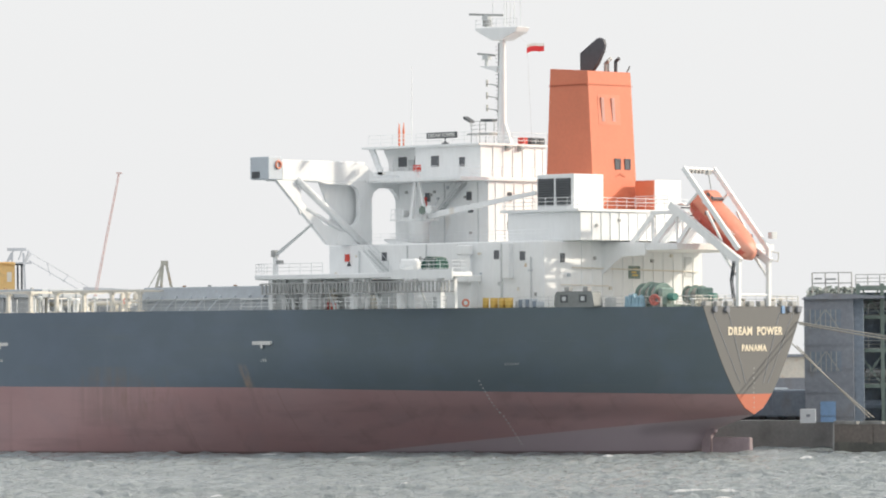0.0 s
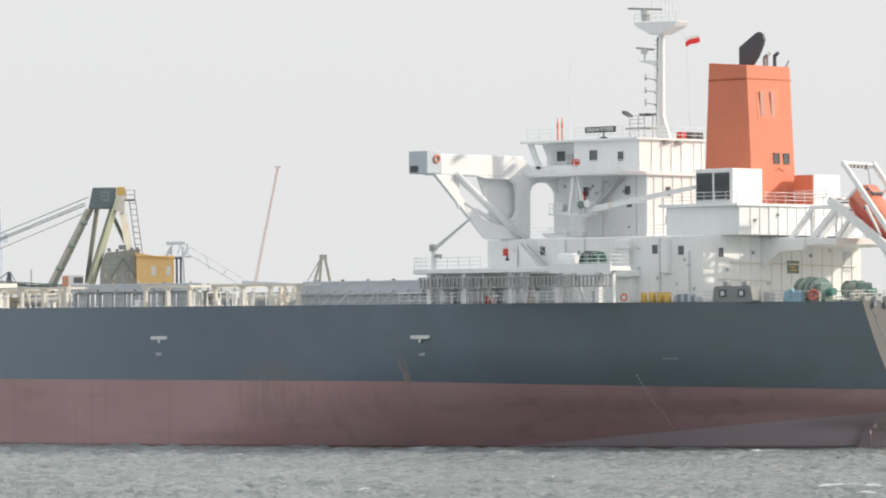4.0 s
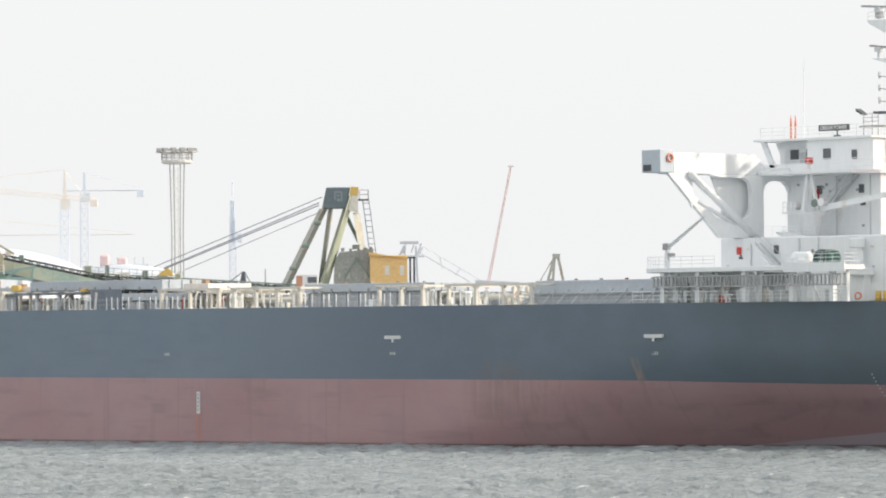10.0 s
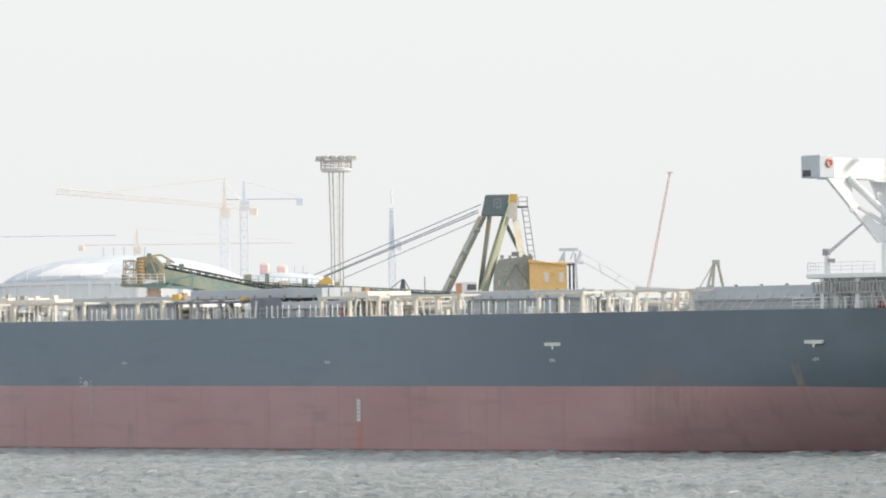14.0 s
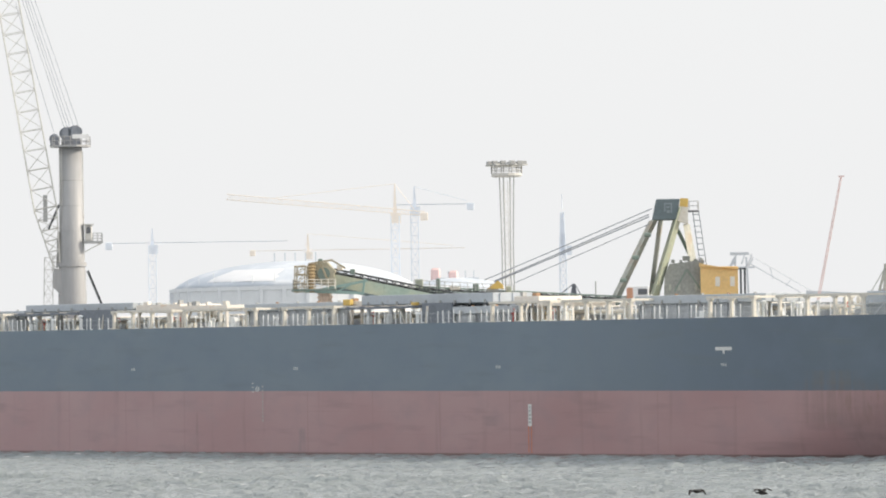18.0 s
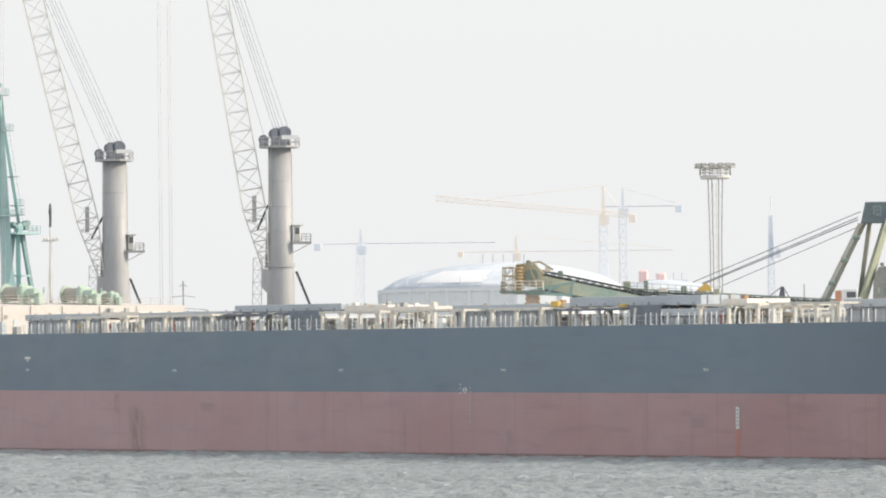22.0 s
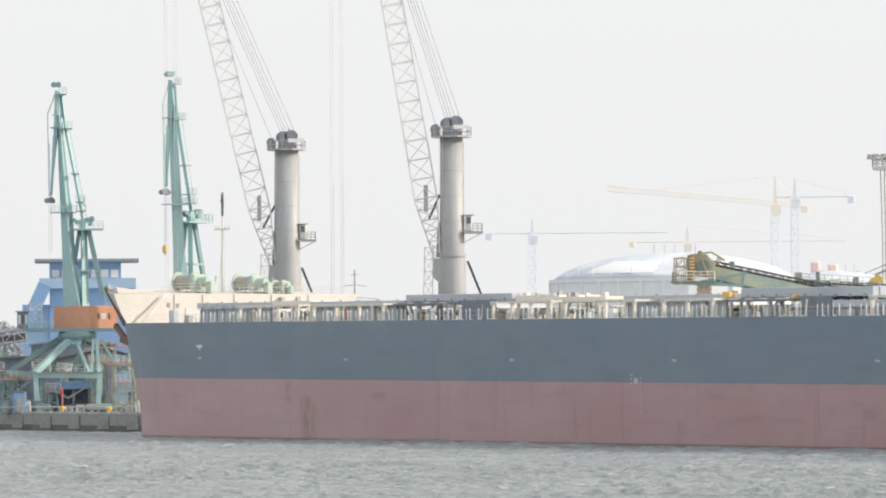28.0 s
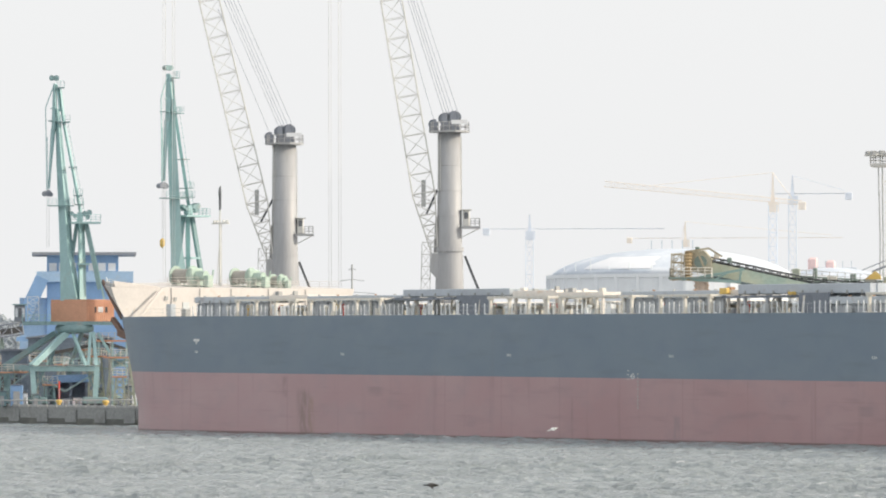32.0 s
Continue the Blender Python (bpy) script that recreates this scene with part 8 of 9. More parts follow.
def tower_crane(x, y, rz, s, mast_top, jib_left, jib_right, tilt, apex, mat, mast_mat, label, ground_drop=0.0):
    """A far tower crane; lengths in metres from the mast's axis."""
    c = tagged(new("tower_crane"), label, "tower crane", "far tower cranes")
    c.matrix_world = pose(x, y, GROUND, 0, 0, rz)
    bm = bmesh.new()
    lattice(bm, (0, 0, 0), (0, 0, mast_top), 2.4, 2.4, 2.4, 2.4, max(4, int(mast_top / 4)), 0.17, 0.08)
    part("mast", finish(bm), mast_mat, c)
    a, b = Vector((-jib_left, 0, mast_top + 1.5 + jib_left * tilt)), Vector((jib_right, 0, mast_top + 1.5 - jib_right * tilt))
    bm = bmesh.new()
    lattice(bm, a, b, 1.6, 1.6, 1.2, 1.2, 30, 0.1, 0.05)
    part("jib", finish(bm), mat, c)
    bm = bmesh.new()
    beam(bm, (0, 0, mast_top), (0, 0, mast_top + apex), 1.2, 1.2, 0.4, 0.4)
    if apex > 6:
        rod(bm, (0, 0, mast_top + apex), a.lerp(b, 0.25) + Vector((0, 0, 1)), 0.1), rod(bm, (0, 0, mast_top + apex), a.lerp(b, 0.95) + Vector((0, 0, 1)), 0.1)
    part("apex", finish(bm), mat, c)
    block("slewing_cab", mat, c, -1.3, 1.7, -1.3, 1.3, mast_top - 2.0, mast_top + 0.8)
    short = b if jib_right < jib_left or jib_left < 8 else a
    block("counterweight", mat, c, short.x - 1.1, short.x + 1.1, -0.9, 0.9, short.z - 2.0, short.z + 0.3, "", 0.15)
    return c


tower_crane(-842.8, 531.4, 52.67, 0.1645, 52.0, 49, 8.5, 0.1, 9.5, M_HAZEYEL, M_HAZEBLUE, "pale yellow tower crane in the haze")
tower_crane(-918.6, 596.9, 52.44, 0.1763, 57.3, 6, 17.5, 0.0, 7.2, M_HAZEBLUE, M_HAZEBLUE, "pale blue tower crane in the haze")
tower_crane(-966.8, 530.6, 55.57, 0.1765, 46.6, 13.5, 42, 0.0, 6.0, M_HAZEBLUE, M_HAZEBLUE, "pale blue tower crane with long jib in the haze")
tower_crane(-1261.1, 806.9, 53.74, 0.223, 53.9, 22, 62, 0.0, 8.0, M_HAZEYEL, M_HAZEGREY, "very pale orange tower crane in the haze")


def blue_mast(bm):
    lattice(bm, (0, 0, 0), (0, 0, 36), 1.9, 1.9, 1.8, 1.8, 13, 0.18, 0.09)
    lattice(bm, (0, 0, 36), (0, 0, 49), 1.7, 1.7, 0.8, 0.8, 7, 0.24, 0.13)
    box(bm, 1.0, 2.4, -0.7, 0.7, 37.5, 40)
    box(bm, -0.55, 0.55, -0.5, 0.5, 37.5, 47)
    box(bm, -0.7, 0.7, -0.6, 0.6, 43.5, 46)
    rod(bm, (0, 0, 50), (0, 0, 54), 0.15)


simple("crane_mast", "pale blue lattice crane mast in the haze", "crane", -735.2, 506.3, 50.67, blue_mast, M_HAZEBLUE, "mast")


def storage_tank(x, y, rz, r, wall, dome, label, snow):
    c = tagged(new("storage_tank"), label, "tank", "far domed tanks")
    c.matrix_world = pose(x, y, GROUND, 0, 0, rz)
    bm = bmesh.new()
    lathe(bm, [(r, 0), (r, wall), (r * 1.015, wall + 0.2), (r * 1.015, wall + 1.2), (r, wall + 1.2)], 56)
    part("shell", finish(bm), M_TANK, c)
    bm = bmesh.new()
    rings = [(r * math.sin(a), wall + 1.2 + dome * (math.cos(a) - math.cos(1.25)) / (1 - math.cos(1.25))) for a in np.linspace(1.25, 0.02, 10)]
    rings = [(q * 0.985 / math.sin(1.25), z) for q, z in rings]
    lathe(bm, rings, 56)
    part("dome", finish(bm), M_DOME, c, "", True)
    rr = random.Random(17)
    bm = bmesh.new()
    rows = []
    for i in range(7):
        a = 1.12 - 0.4 * i / 6
        row = []
        for k in range(13):
            az = radians(221 + 38 * k / 12 + 4 * i / 6 + rr.uniform(-1.6, 1.6))
            q = r * 0.985 / math.sin(1.25) * math.sin(a + rr.uniform(-0.012, 0.012))
            z = wall + 1.2 + dome * (math.cos(a) - math.cos(1.25)) / (1 - math.cos(1.25))
            row.append(bm.verts.new((q * math.cos(az), q * math.sin(az), z + 0.12)))
        rows.append(row)
    for p, q in zip(rows, rows[1:]):
        for k in range(12):
            bm.faces.new((p[k], p[k + 1], q[k + 1], q[k]))
    part("pale_sheet", bm, M_HAZEGREY, c, "white weather sheet on the dome", True)
    for k in range(6):
        az = radians(205 + 11 * k)
        bm = bmesh.new()
        rod(bm, (r * 0.95 * math.cos(az), r * 0.95 * math.sin(az), wall), (r * 0.95 * math.cos(az), r * 0.95 * math.sin(az), wall + 3.4 + (k % 3)), 0.1, seg=4)
        part("scaffold_pole", finish(bm), M_TANK, c)
    block("rim_walkway", M_TANK, c, -r - 3.4, -r + 1, -1.5, 1.5, wall - 5.4, wall - 3.2)
    for k in range(5):
        block("dome_platform_post", M_TANK, c, -6 + 3 * k, -5.6 + 3 * k, -1, 1, wall + dome - 0.6, wall + dome + 3.6)
    block("dome_platform", M_TANK, c, -7, 8, -3, 3, wall + dome + 0.6, wall + dome + 1.1)
    for k in range(18):
        a = math.pi + k * math.pi / 17
        block("buttress", M_TANK, c, r * math.cos(a) - 0.5, r * math.cos(a) + 0.5, r * math.sin(a) - 0.5, r * math.sin(a) + 0.5, 0, wall + 1.0)
    return c


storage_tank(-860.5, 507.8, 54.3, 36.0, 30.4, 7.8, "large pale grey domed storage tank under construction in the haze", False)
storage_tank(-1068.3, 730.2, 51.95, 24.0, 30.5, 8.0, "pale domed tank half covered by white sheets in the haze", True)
for x, z, w, m in ((-7.3, 38.6, 3.5, M_ROOFRED), (-1.0, 37.6, 3.4, M_ROOFRED)):
    rt = tagged(new("roof_tank"), "pale red box tank on the far dome", "tank", "red boxes")
    rt.matrix_world = pose(-1068.3, 730.2, 0, 0, 0, 51.95) @ pose(x, 0, z)
    block("box", m, rt, -w / 2, w / 2, -2, 2, 0, 7.0, "", 0.7)

# ---- quay at the bow: control house, conveyors, stores ----
def control_house():
    c = tagged(new("control_house"), "blue harbour control house with flat overhanging roof", "building")
    c.matrix_world = pose(-487.7, 105, GROUND, 0, 0, 60.87)
    s = 0.1018
    zz = lambda v: 8.82 + (650.6 - v) * s - GROUND
    xx = lambda v: (v - 155) * s
    block("lower_wall", M_BLUE, c, xx(88), xx(232), -3, 8, 0, zz(507), "blue sheet metal wall", 0.05)
    block("gallery_band", M_PALEBLUE, c, xx(70), xx(240), -4.2, 9, zz(507), zz(489), "pale blue gallery band")
    up = block("upper_wall", M_BLUE, c, xx(88), xx(214), -3, 8, zz(489), zz(460), "blue upper storey")
    for k in range(7):
        x0 = xx(92 + 17.3 * k)
        block("window", M_SNOW if k > 3 else M_TANK, up, x0, x0 + 1.35, -3.06, -3, zz(488), zz(474))
    block("roof", M_BRICKGREY, c, xx(62), xx(245), -5, 10, zz(460), zz(455), "dark flat roof")
    bm = bmesh.new()
    beam(bm, (xx(80), -3.4, zz(500)), (xx(45), -3.4, zz(575)), 1.8, 2.4)
    part("stair_trunk", finish(bm), M_BLUE, c)
    block("annex", M_PALEBLUE, c, xx(40), xx(88), -2, 8, 0, zz(535), "pale blue annex", 0.05)
    block("pipe_rack", M_BLUE, c, xx(35), xx(240), -7, -6, zz(612), zz(604))


control_house()


def conveyor():
    c = tagged(new("conveyor_gallery"), "dark inclined conveyor gallery on trestles", "conveyor")
    c.matrix_world = pose(-447.5, 70, GROUND, 0, 0, 61)
    bm = bmesh.new()
    lattice(bm, (-34, 0, 7.2), (0.5, 0, 12.4), 2.0, 2.0, 2.0, 2.0, 18, 0.16, 0.09)
    part("gallery_frame", finish(bm), M_BRICKGREY, c)
    bm = bmesh.new()
    beam(bm, (-34, 0.6, 7.0), (0.5, 0.6, 12.2), 1.4, 1.0)
    part("belt", finish(bm), M_COAL, c)
    for x in (-26, -14, -3):
        bm = bmesh.new()
        beam(bm, (x - 1.4, 0, 0), (x, 0, 11.2 + 0.15 * x), 0.35, 0.35), beam(bm, (x + 1.4, 0, 0), (x, 0, 11.2 + 0.15 * x), 0.35, 0.35)
        part("trestle", finish(bm), M_DKGREEN, c)


conveyor()

# place by a plan grid laid across the view at the bow quay: u to the side, height above the quay
BOW = pose(-367.1, 36, GROUND, 0, 0, 60.99)


def bow_u(v):
    return (v - 137) * 0.0856


def bow_z(v):
    return 8.82 + (650.6 - v) * 0.0856 - GROUND


def bow_thing(name, label, category, depth, group=""):
    return thing(name, label, category, BOW @ pose(0, depth, 0), group)


shed = bow_thing("conveyor_shed", "slate blue clad shed behind the portal crane", "building", 26)
block("wall", M_SLATE, shed, bow_u(52), bow_u(206), 0, 10, 0, bow_z(604), "slate blue cladding")
bm = bmesh.new()
prism(bm, [(bow_u(48), bow_z(606)), (bow_u(135), bow_z(596)), (bow_u(210), bow_z(606)), (bow_u(210), bow_z(603)), (bow_u(135), bow_z(592)), (bow_u(48), bow_z(603))], "y", -0.5, 10.5)
part("roof", finish(bm), M_BRICKGREY, shed)
for k in range(12):
    block("cladding_rib", M_SLATE, shed, bow_u(56 + 12.4 * k), bow_u(57.4 + 12.4 * k), -0.12, 0, 0, bow_z(606))
for v in (630, 662):
    block("cladding_rail", M_DKGREEN, shed, bow_u(52), bow_u(206), -0.2, -0.1, bow_z(v), bow_z(v - 3))
for k in range(5):
    block("wall_opening", M_DARK if k % 2 else M_TANK, shed, bow_u(62 + 27 * k), bow_u(76 + 27 * k), -0.16, -0.1, bow_z(652), bow_z(640))


def truss_tower(v0, v1, vtop, depth, mat, label, bays=4):
    c = bow_thing("service_trestle", label, "trestle", depth, "quay trestles")
    w = bow_u(v1) - bow_u(v0)
    for sx in (0, 1):
        for sy in (-1.3, 1.3):
            bm = bmesh.new()
            beam(bm, (bow_u(v0) + w * sx, sy, 0), (bow_u(v0) + w * (0.2 + 0.6 * sx), sy * 0.8, bow_z(vtop)), 0.28, 0.28)
            part("leg", finish(bm), mat, c)
    for k in range(bays):
        z0, z1 = bow_z(vtop) * k / bays, bow_z(vtop) * (k + 1) / bays
        q0, q1 = 0.2 * k / bays, 0.2 * (k + 1) / bays
        bm = bmesh.new()
        beam(bm, (bow_u(v0) + w * q0, -1.25, z0), (bow_u(v0) + w * (1 - q1), -1.1, z1), 0.13, 0.13)
        beam(bm, (bow_u(v0) + w * (1 - q0), -1.25, z0), (bow_u(v0) + w * q1, -1.1, z1), 0.13, 0.13)
        beam(bm, (bow_u(v0) + w * q1, -1.1, z1), (bow_u(v0) + w * (1 - q1), -1.1, z1), 0.16, 0.16)
        part("bracing", finish(bm), mat, c)
    block("walkway", M_CONT, c, bow_u(v0) - 0.3, bow_u(v1) + 0.3, -1.6, 1.6, bow_z(vtop), bow_z(vtop) + 0.25)
    rail("guard_rail", [(bow_u(v0) - 0.3, -1.5, bow_z(vtop) + 0.25), (bow_u(v1) + 0.3, -1.5, bow_z(vtop) + 0.25)], M_CREAM, c, 1.1, 0.9, 3, 0.035)
    return c


truss_tower(160, 190, 640, 3.0, M_PALEGREEN, "faded green braced service trestle on the quay")
truss_tower(192, 244, 642, 0.5, M_PALEGREEN, "faded green A-shaped trestle with rusty walkway")
truss_tower(84, 104, 690, -3.0, M_TEAL, "low dark green hopper trestle on the quay", 2)
truss_tower(2, 26, 668, 2.0, M_TEAL, "dark green trestle by the crane leg", 3)
walk_b = bow_thing("rusty_gangway", "rust-brown gangway on posts behind the bow", "gangway", 12)
block("deck", M_CONT, walk_b, bow_u(176), bow_u(252), -1, 1, bow_z(612), bow_z(609))
rail("guard_rail", [(bow_u(176), -1, bow_z(609)), (bow_u(252), -1, bow_z(609))], M_STEEL, walk_b, 1.1, 1.0, 3, 0.04)
for v in (180, 205, 230, 250):
    block("post", M_MINT, walk_b, bow_u(v) - 0.15, bow_u(v) + 0.15, -0.8, -0.5, 0, bow_z(612))
truss_tower(120, 150, 664, 4.5, M_TEAL, "teal braced conveyor trestle under the crane")
truss_tower(206, 226, 676, -3.5, M_PALEGREEN, "low pale green trestle beside the bow", 3)
truss_tower(34, 58, 668, 5.0, M_SLATE, "slate blue trestle behind the crane leg", 3)
store = bow_thing("bulk_store", "long dark slate shed with open bays behind the quay", "building", 34)
block("wall", M_SLATE, store, bow_u(-90), bow_u(50), 0, 12, 0, bow_z(628), "dark slate cladding")
block("roof", M_BRICKGREY, store, bow_u(-94), bow_u(52), -0.6, 12.5, bow_z(628), bow_z(624))
for k in range(6):
    block("bay_opening", M_DARK, store, bow_u(-84 + 22 * k), bow_u(-72 + 22 * k), -0.15, 0.0, 0.3, bow_z(672))
heap = bow_thing("bulk_heap", "dark heap of bulk cargo on the quay", "heap", 14)
bm = bmesh.new()
rr = random.Random(31)
lathe(bm, [(5.2, 0), (4.0, 1.4), (2.6, 2.9), (1.2, 4.0), (0.2, 4.5)], 18, (bow_u(10), 0, 0))
for v in bm.verts:
    v.co += Vector((rr.uniform(-0.3, 0.3), rr.uniform(-0.3, 0.3), rr.uniform(-0.2, 0.2) if v.co.z > 0.1 else 0))
part("pile", finish(bm), M_COAL, heap)
truss_tower(60, 84, 648, 9.0, M_TEAL, "tall teal conveyor trestle behind the crane", 4)
truss_tower(-22, 2, 652, 10.0, M_TEAL, "teal conveyor trestle at the quay's end", 4)
truss_tower(104, 122, 655, 11.0, M_OLDLEG, "grey-green braced trestle in the crane's shade", 4)
truss_tower(150, 172, 628, 13.0, M_OLDLEG, "grey-green transfer trestle behind the crane", 5)
for v0, t0, v1, t1, depth, lab in ((60, 640, 170, 618, 12.0, "dark inclined belt gallery between trestles"), (-60, 640, 40, 660, 9.5, "dark low belt gallery along the quay"), (150, 600, 250, 632, 18.0, "dark belt gallery running down behind the bow")):
    g = bow_thing("belt_gallery", lab, "conveyor", depth, "quay belts")
    bm = bmesh.new()
    beam(bm, (bow_u(v0), 0, bow_z(t0)), (bow_u(v1), 0, bow_z(t1)), 1.6, 0.5)
    part("belt", finish(bm), M_COAL, g)
    bm = bmesh.new()
    lattice(bm, (bow_u(v0), 0, bow_z(t0) - 0.8), (bow_u(v1), 0, bow_z(t1) - 0.8), 1.5, 1.2, 1.5, 1.2, 9, 0.09, 0.06)
    part("truss", finish(bm), M_TEAL, g)
    bm = bmesh.new()
    for q in (0.1, 0.5, 0.9):
        x = bow_u(v0) + (bow_u(v1) - bow_u(v0)) * q
        beam(bm, (x, 0, 0), (x, 0, bow_z(t0) + (bow_z(t1) - bow_z(t0)) * q), 0.25, 0.25)
    part("trestle", finish(bm), M_OLDLEG, g)
pipe = bow_thing("quay_pipeline", "pale pipeline on low supports along the quay", "pipeline", -9.5)
bm = bmesh.new()
rod(bm, (bow_u(-60), 0, 0.9), (bow_u(240), 0, 0.9), 0.1, seg=8)
part("pipe", finish(bm), M_STEEL, pipe)
for k in range(22):
    v = -55 + 13.4 * k
    block("support", M_BRICKGREY, pipe, bow_u(v) - 0.09, bow_u(v) + 0.09, -0.15, 0.15, 0, 0.78)
for v, top in ((84, 640), (200, 615), (232, 650)):
    lp = bow_thing("lamp_pole", "slim grey lamp pole on the quay", "lamp pole", -1.0, "quay lamp poles")
    bm = bmesh.new()
    rod(bm, (bow_u(v), 0, 0), (bow_u(v), 0, bow_z(top)), 0.1, 0.06)
    part("shaft", finish(bm), M_STEEL, lp)
    block("lamp_head", M_TANK, lp, bow_u(v) - 0.5, bow_u(v) + 0.1, -0.15, 0.15, bow_z(top), bow_z(top) + 0.15)
hop = bow_thing("receiving_hopper", "blue steel receiving hopper under the crane", "hopper", -2)
bm = bmesh.new()
prism(bm, [(bow_u(86), bow_z(692)), (bow_u(98), bow_z(672)), (bow_u(160), bow_z(670)), (bow_u(162), bow_z(684)), (bow_u(108), bow_z(684)), (bow_u(98), bow_z(692))], "y", -1.5, 1.5)
part("hood", finish(bm, 0.08), M_BLUE, hop, "blue curved hood")
for v in (92, 130, 158):
    block("leg", M_SLATE, hop, bow_u(v) - 0.2, bow_u(v) + 0.2, -1.2, 1.2, 0, bow_z(684))
block("back_plate", M_SLATE, hop, bow_u(90), bow_u(160), 1.2, 1.4, 0, bow_z(684))
for v, w, h, m, n, lab, d in ((36, 22, 37, M_BLUE, "switch_cabinet", "blue electrical switch cabinet on the quay", -7.5), (51, 8, 22, M_TANK, "switch_cabinet", "pale electrical cabinet on the quay", -7.4), (110, 3, 44, M_RED, "fuel_pump", "red pump column on the quay", -8.0),
                              (122, 14, 12, M_TANK, "sack_pile", "pale wrapped sacks piled on the quay", -4.0), (142, 16, 14, M_SNOW, "sack_pile", "white wrapped sacks piled on the quay", -4.2), (214, 18, 12, M_TANK, "small_container", "pale grey small container on the quay", -1.5),
                              (184, 12, 30, M_SLATE, "tool_shed", "slate blue tool shed on the quay", 5.0), (232, 14, 34, M_SLATE, "tool_shed", "slate blue shed beside the trestle", 4.0), (10, 16, 26, M_TEAL, "machine_crate", "dark green machine crate on the quay", -6.5),
                              (70, 14, 20, M_TEAL, "machine_crate", "dark green drive housing on the quay", -7.0)):
    q = bow_thing(n, lab, n.replace("_", " "), d)
    block("body", m, q, bow_u(v - w / 2), bow_u(v + w / 2), -0.7, 0.7, 0.0, h * 0.0856, "", 0.1)
    block("cap", M_BRICKGREY, q, bow_u(v - w / 2) - 0.08, bow_u(v + w / 2) + 0.08, -0.8, 0.8, h * 0.0856, h * 0.0856 + 0.12)
    block("door", M_STEEL, q, bow_u(v - w / 4), bow_u(v + w / 4), -0.76, -0.7, 0.15, h * 0.06)
bol = tagged(new("bollard"), "yellow cast mooring bollard on the quay edge", "bollard", "quay bollards")
bm = bmesh.new()
lathe(bm, [(0.32, 0), (0.26, 0.5), (0.5, 0.75), (0.5, 0.95), (0.3, 1.05)], 12)
part("post", finish(bm), M_YELLOW, bol, "", True)
bm = bmesh.new()
lathe(bm, [(0.55, 0), (0.55, 0.1)], 12)
part("flange", finish(bm), M_YELLOW, bol)
bol.matrix_world = pose(-352, 25, GROUND)
for x, y in ((-338, 25), (-366, 25), (12, 30)):
    copy_thing(bol, pose(x, y, GROUND))
for k in range(26):
    x = -326 - 2.9 * k
    if k % 3 == 1:
        block("fender", M_FACING, QUAY, x - 1.6, x + 1.6, 23.75, 24.02, 0.2, 2.1)
    block("kerb_stone", M_CONCRETE, QUAY, x - 1.3, x + 1.3, 23.9, 24.6, 2.4, 2.7)
for k in range(20):
    x = -7.5 + 3.0 * k
    block("kerb_stone", M_FACING, QUAY, x - 1.3, x + 1.35, 28.9, 29.6, 2.4, 2.68)
    if k % 4 == 1:
        block("fender", M_BROWNWALL, QUAY, x - 0.3, x + 0.3, 28.8, 29.02, 0.6, 2.2)

for x0, x1, y in ((-396.0, -321.2, 23.96), (-8.8, 120.0, 28.96)):
    block("quay_facing", M_FACING if x0 < -300 else M_BROWNWALL, QUAY, x0, x1, y + 0.01, y + 0.14, 0.75, 2.39, "dark stained concrete facing")
    block("tide_band", M_WEED, QUAY, x0, x1, y, y + 0.2, -0.6, 0.75, "dark wet weeded band")


def hill():
    """A low wooded rise far behind the quay."""
    bm = bmesh.new()
    rr = random.Random(2)
    for k in range(300):
        x, y = rr.uniform(-55, 55), rr.uniform(-20, 20)
        h = 11.5 - 0.004 * x * x + rr.uniform(0, 4.5)
        rod(bm, (x, y, 0), (x + rr.uniform(-1, 1), y, h), 0.22, 0.04, 5)
        for j in range(26):
            z = h * rr.uniform(0.45, 1.0)
            a = rr.uniform(0, math.tau)
            p = Vector((x, y, z))
            d = Vector((math.cos(a), math.sin(a), 0.9)) * rr.uniform(0.6, 1.7)
            n = d.cross(Vector((0, 0, 1))).normalized() * rr.uniform(0.15, 0.4)
            v = [bm.verts.new(q) for q in (p - n, p + n, p + d * 1.1 + n * 0.8, p + d * 1.3 - n * 0.6)]
            bm.faces.new(v)
    return bm


def rise():
    """Rounded wooded ridge: a mound with its face and crest broken by tree crowns."""
    bm = bmesh.new()
    rr = random.Random(8)
    crest = lambda x: 17.6 - 0.14 * max(0.0, x + 6) ** 1.25
    prism(bm, [(-60, 0)] + [(24, 0)] + [(x, max(0.3, crest(x) - 0.5)) for x in range(24, -61, -4)], "y", 0, 9)
    for k in range(6500):
        x = rr.uniform(-45, 24)
        z = max(0.5, crest(x)) * rr.uniform(0.05, 1.0) ** 0.7
        r = rr.uniform(0.2, 0.5)
        lathe(bm, [(r * 0.5, -r * 0.8), (r, -r * 0.2), (r * 0.6, r * 0.8), (r * 0.1, r * 1.6)], 5, (x, rr.uniform(-0.2, 0.5), z))
    for v in bm.verts:
        v.co += Vector((rr.uniform(-0.2, 0.2), rr.uniform(-0.2, 0.2), rr.uniform(-0.25, 0.25)))
    return finish(bm)


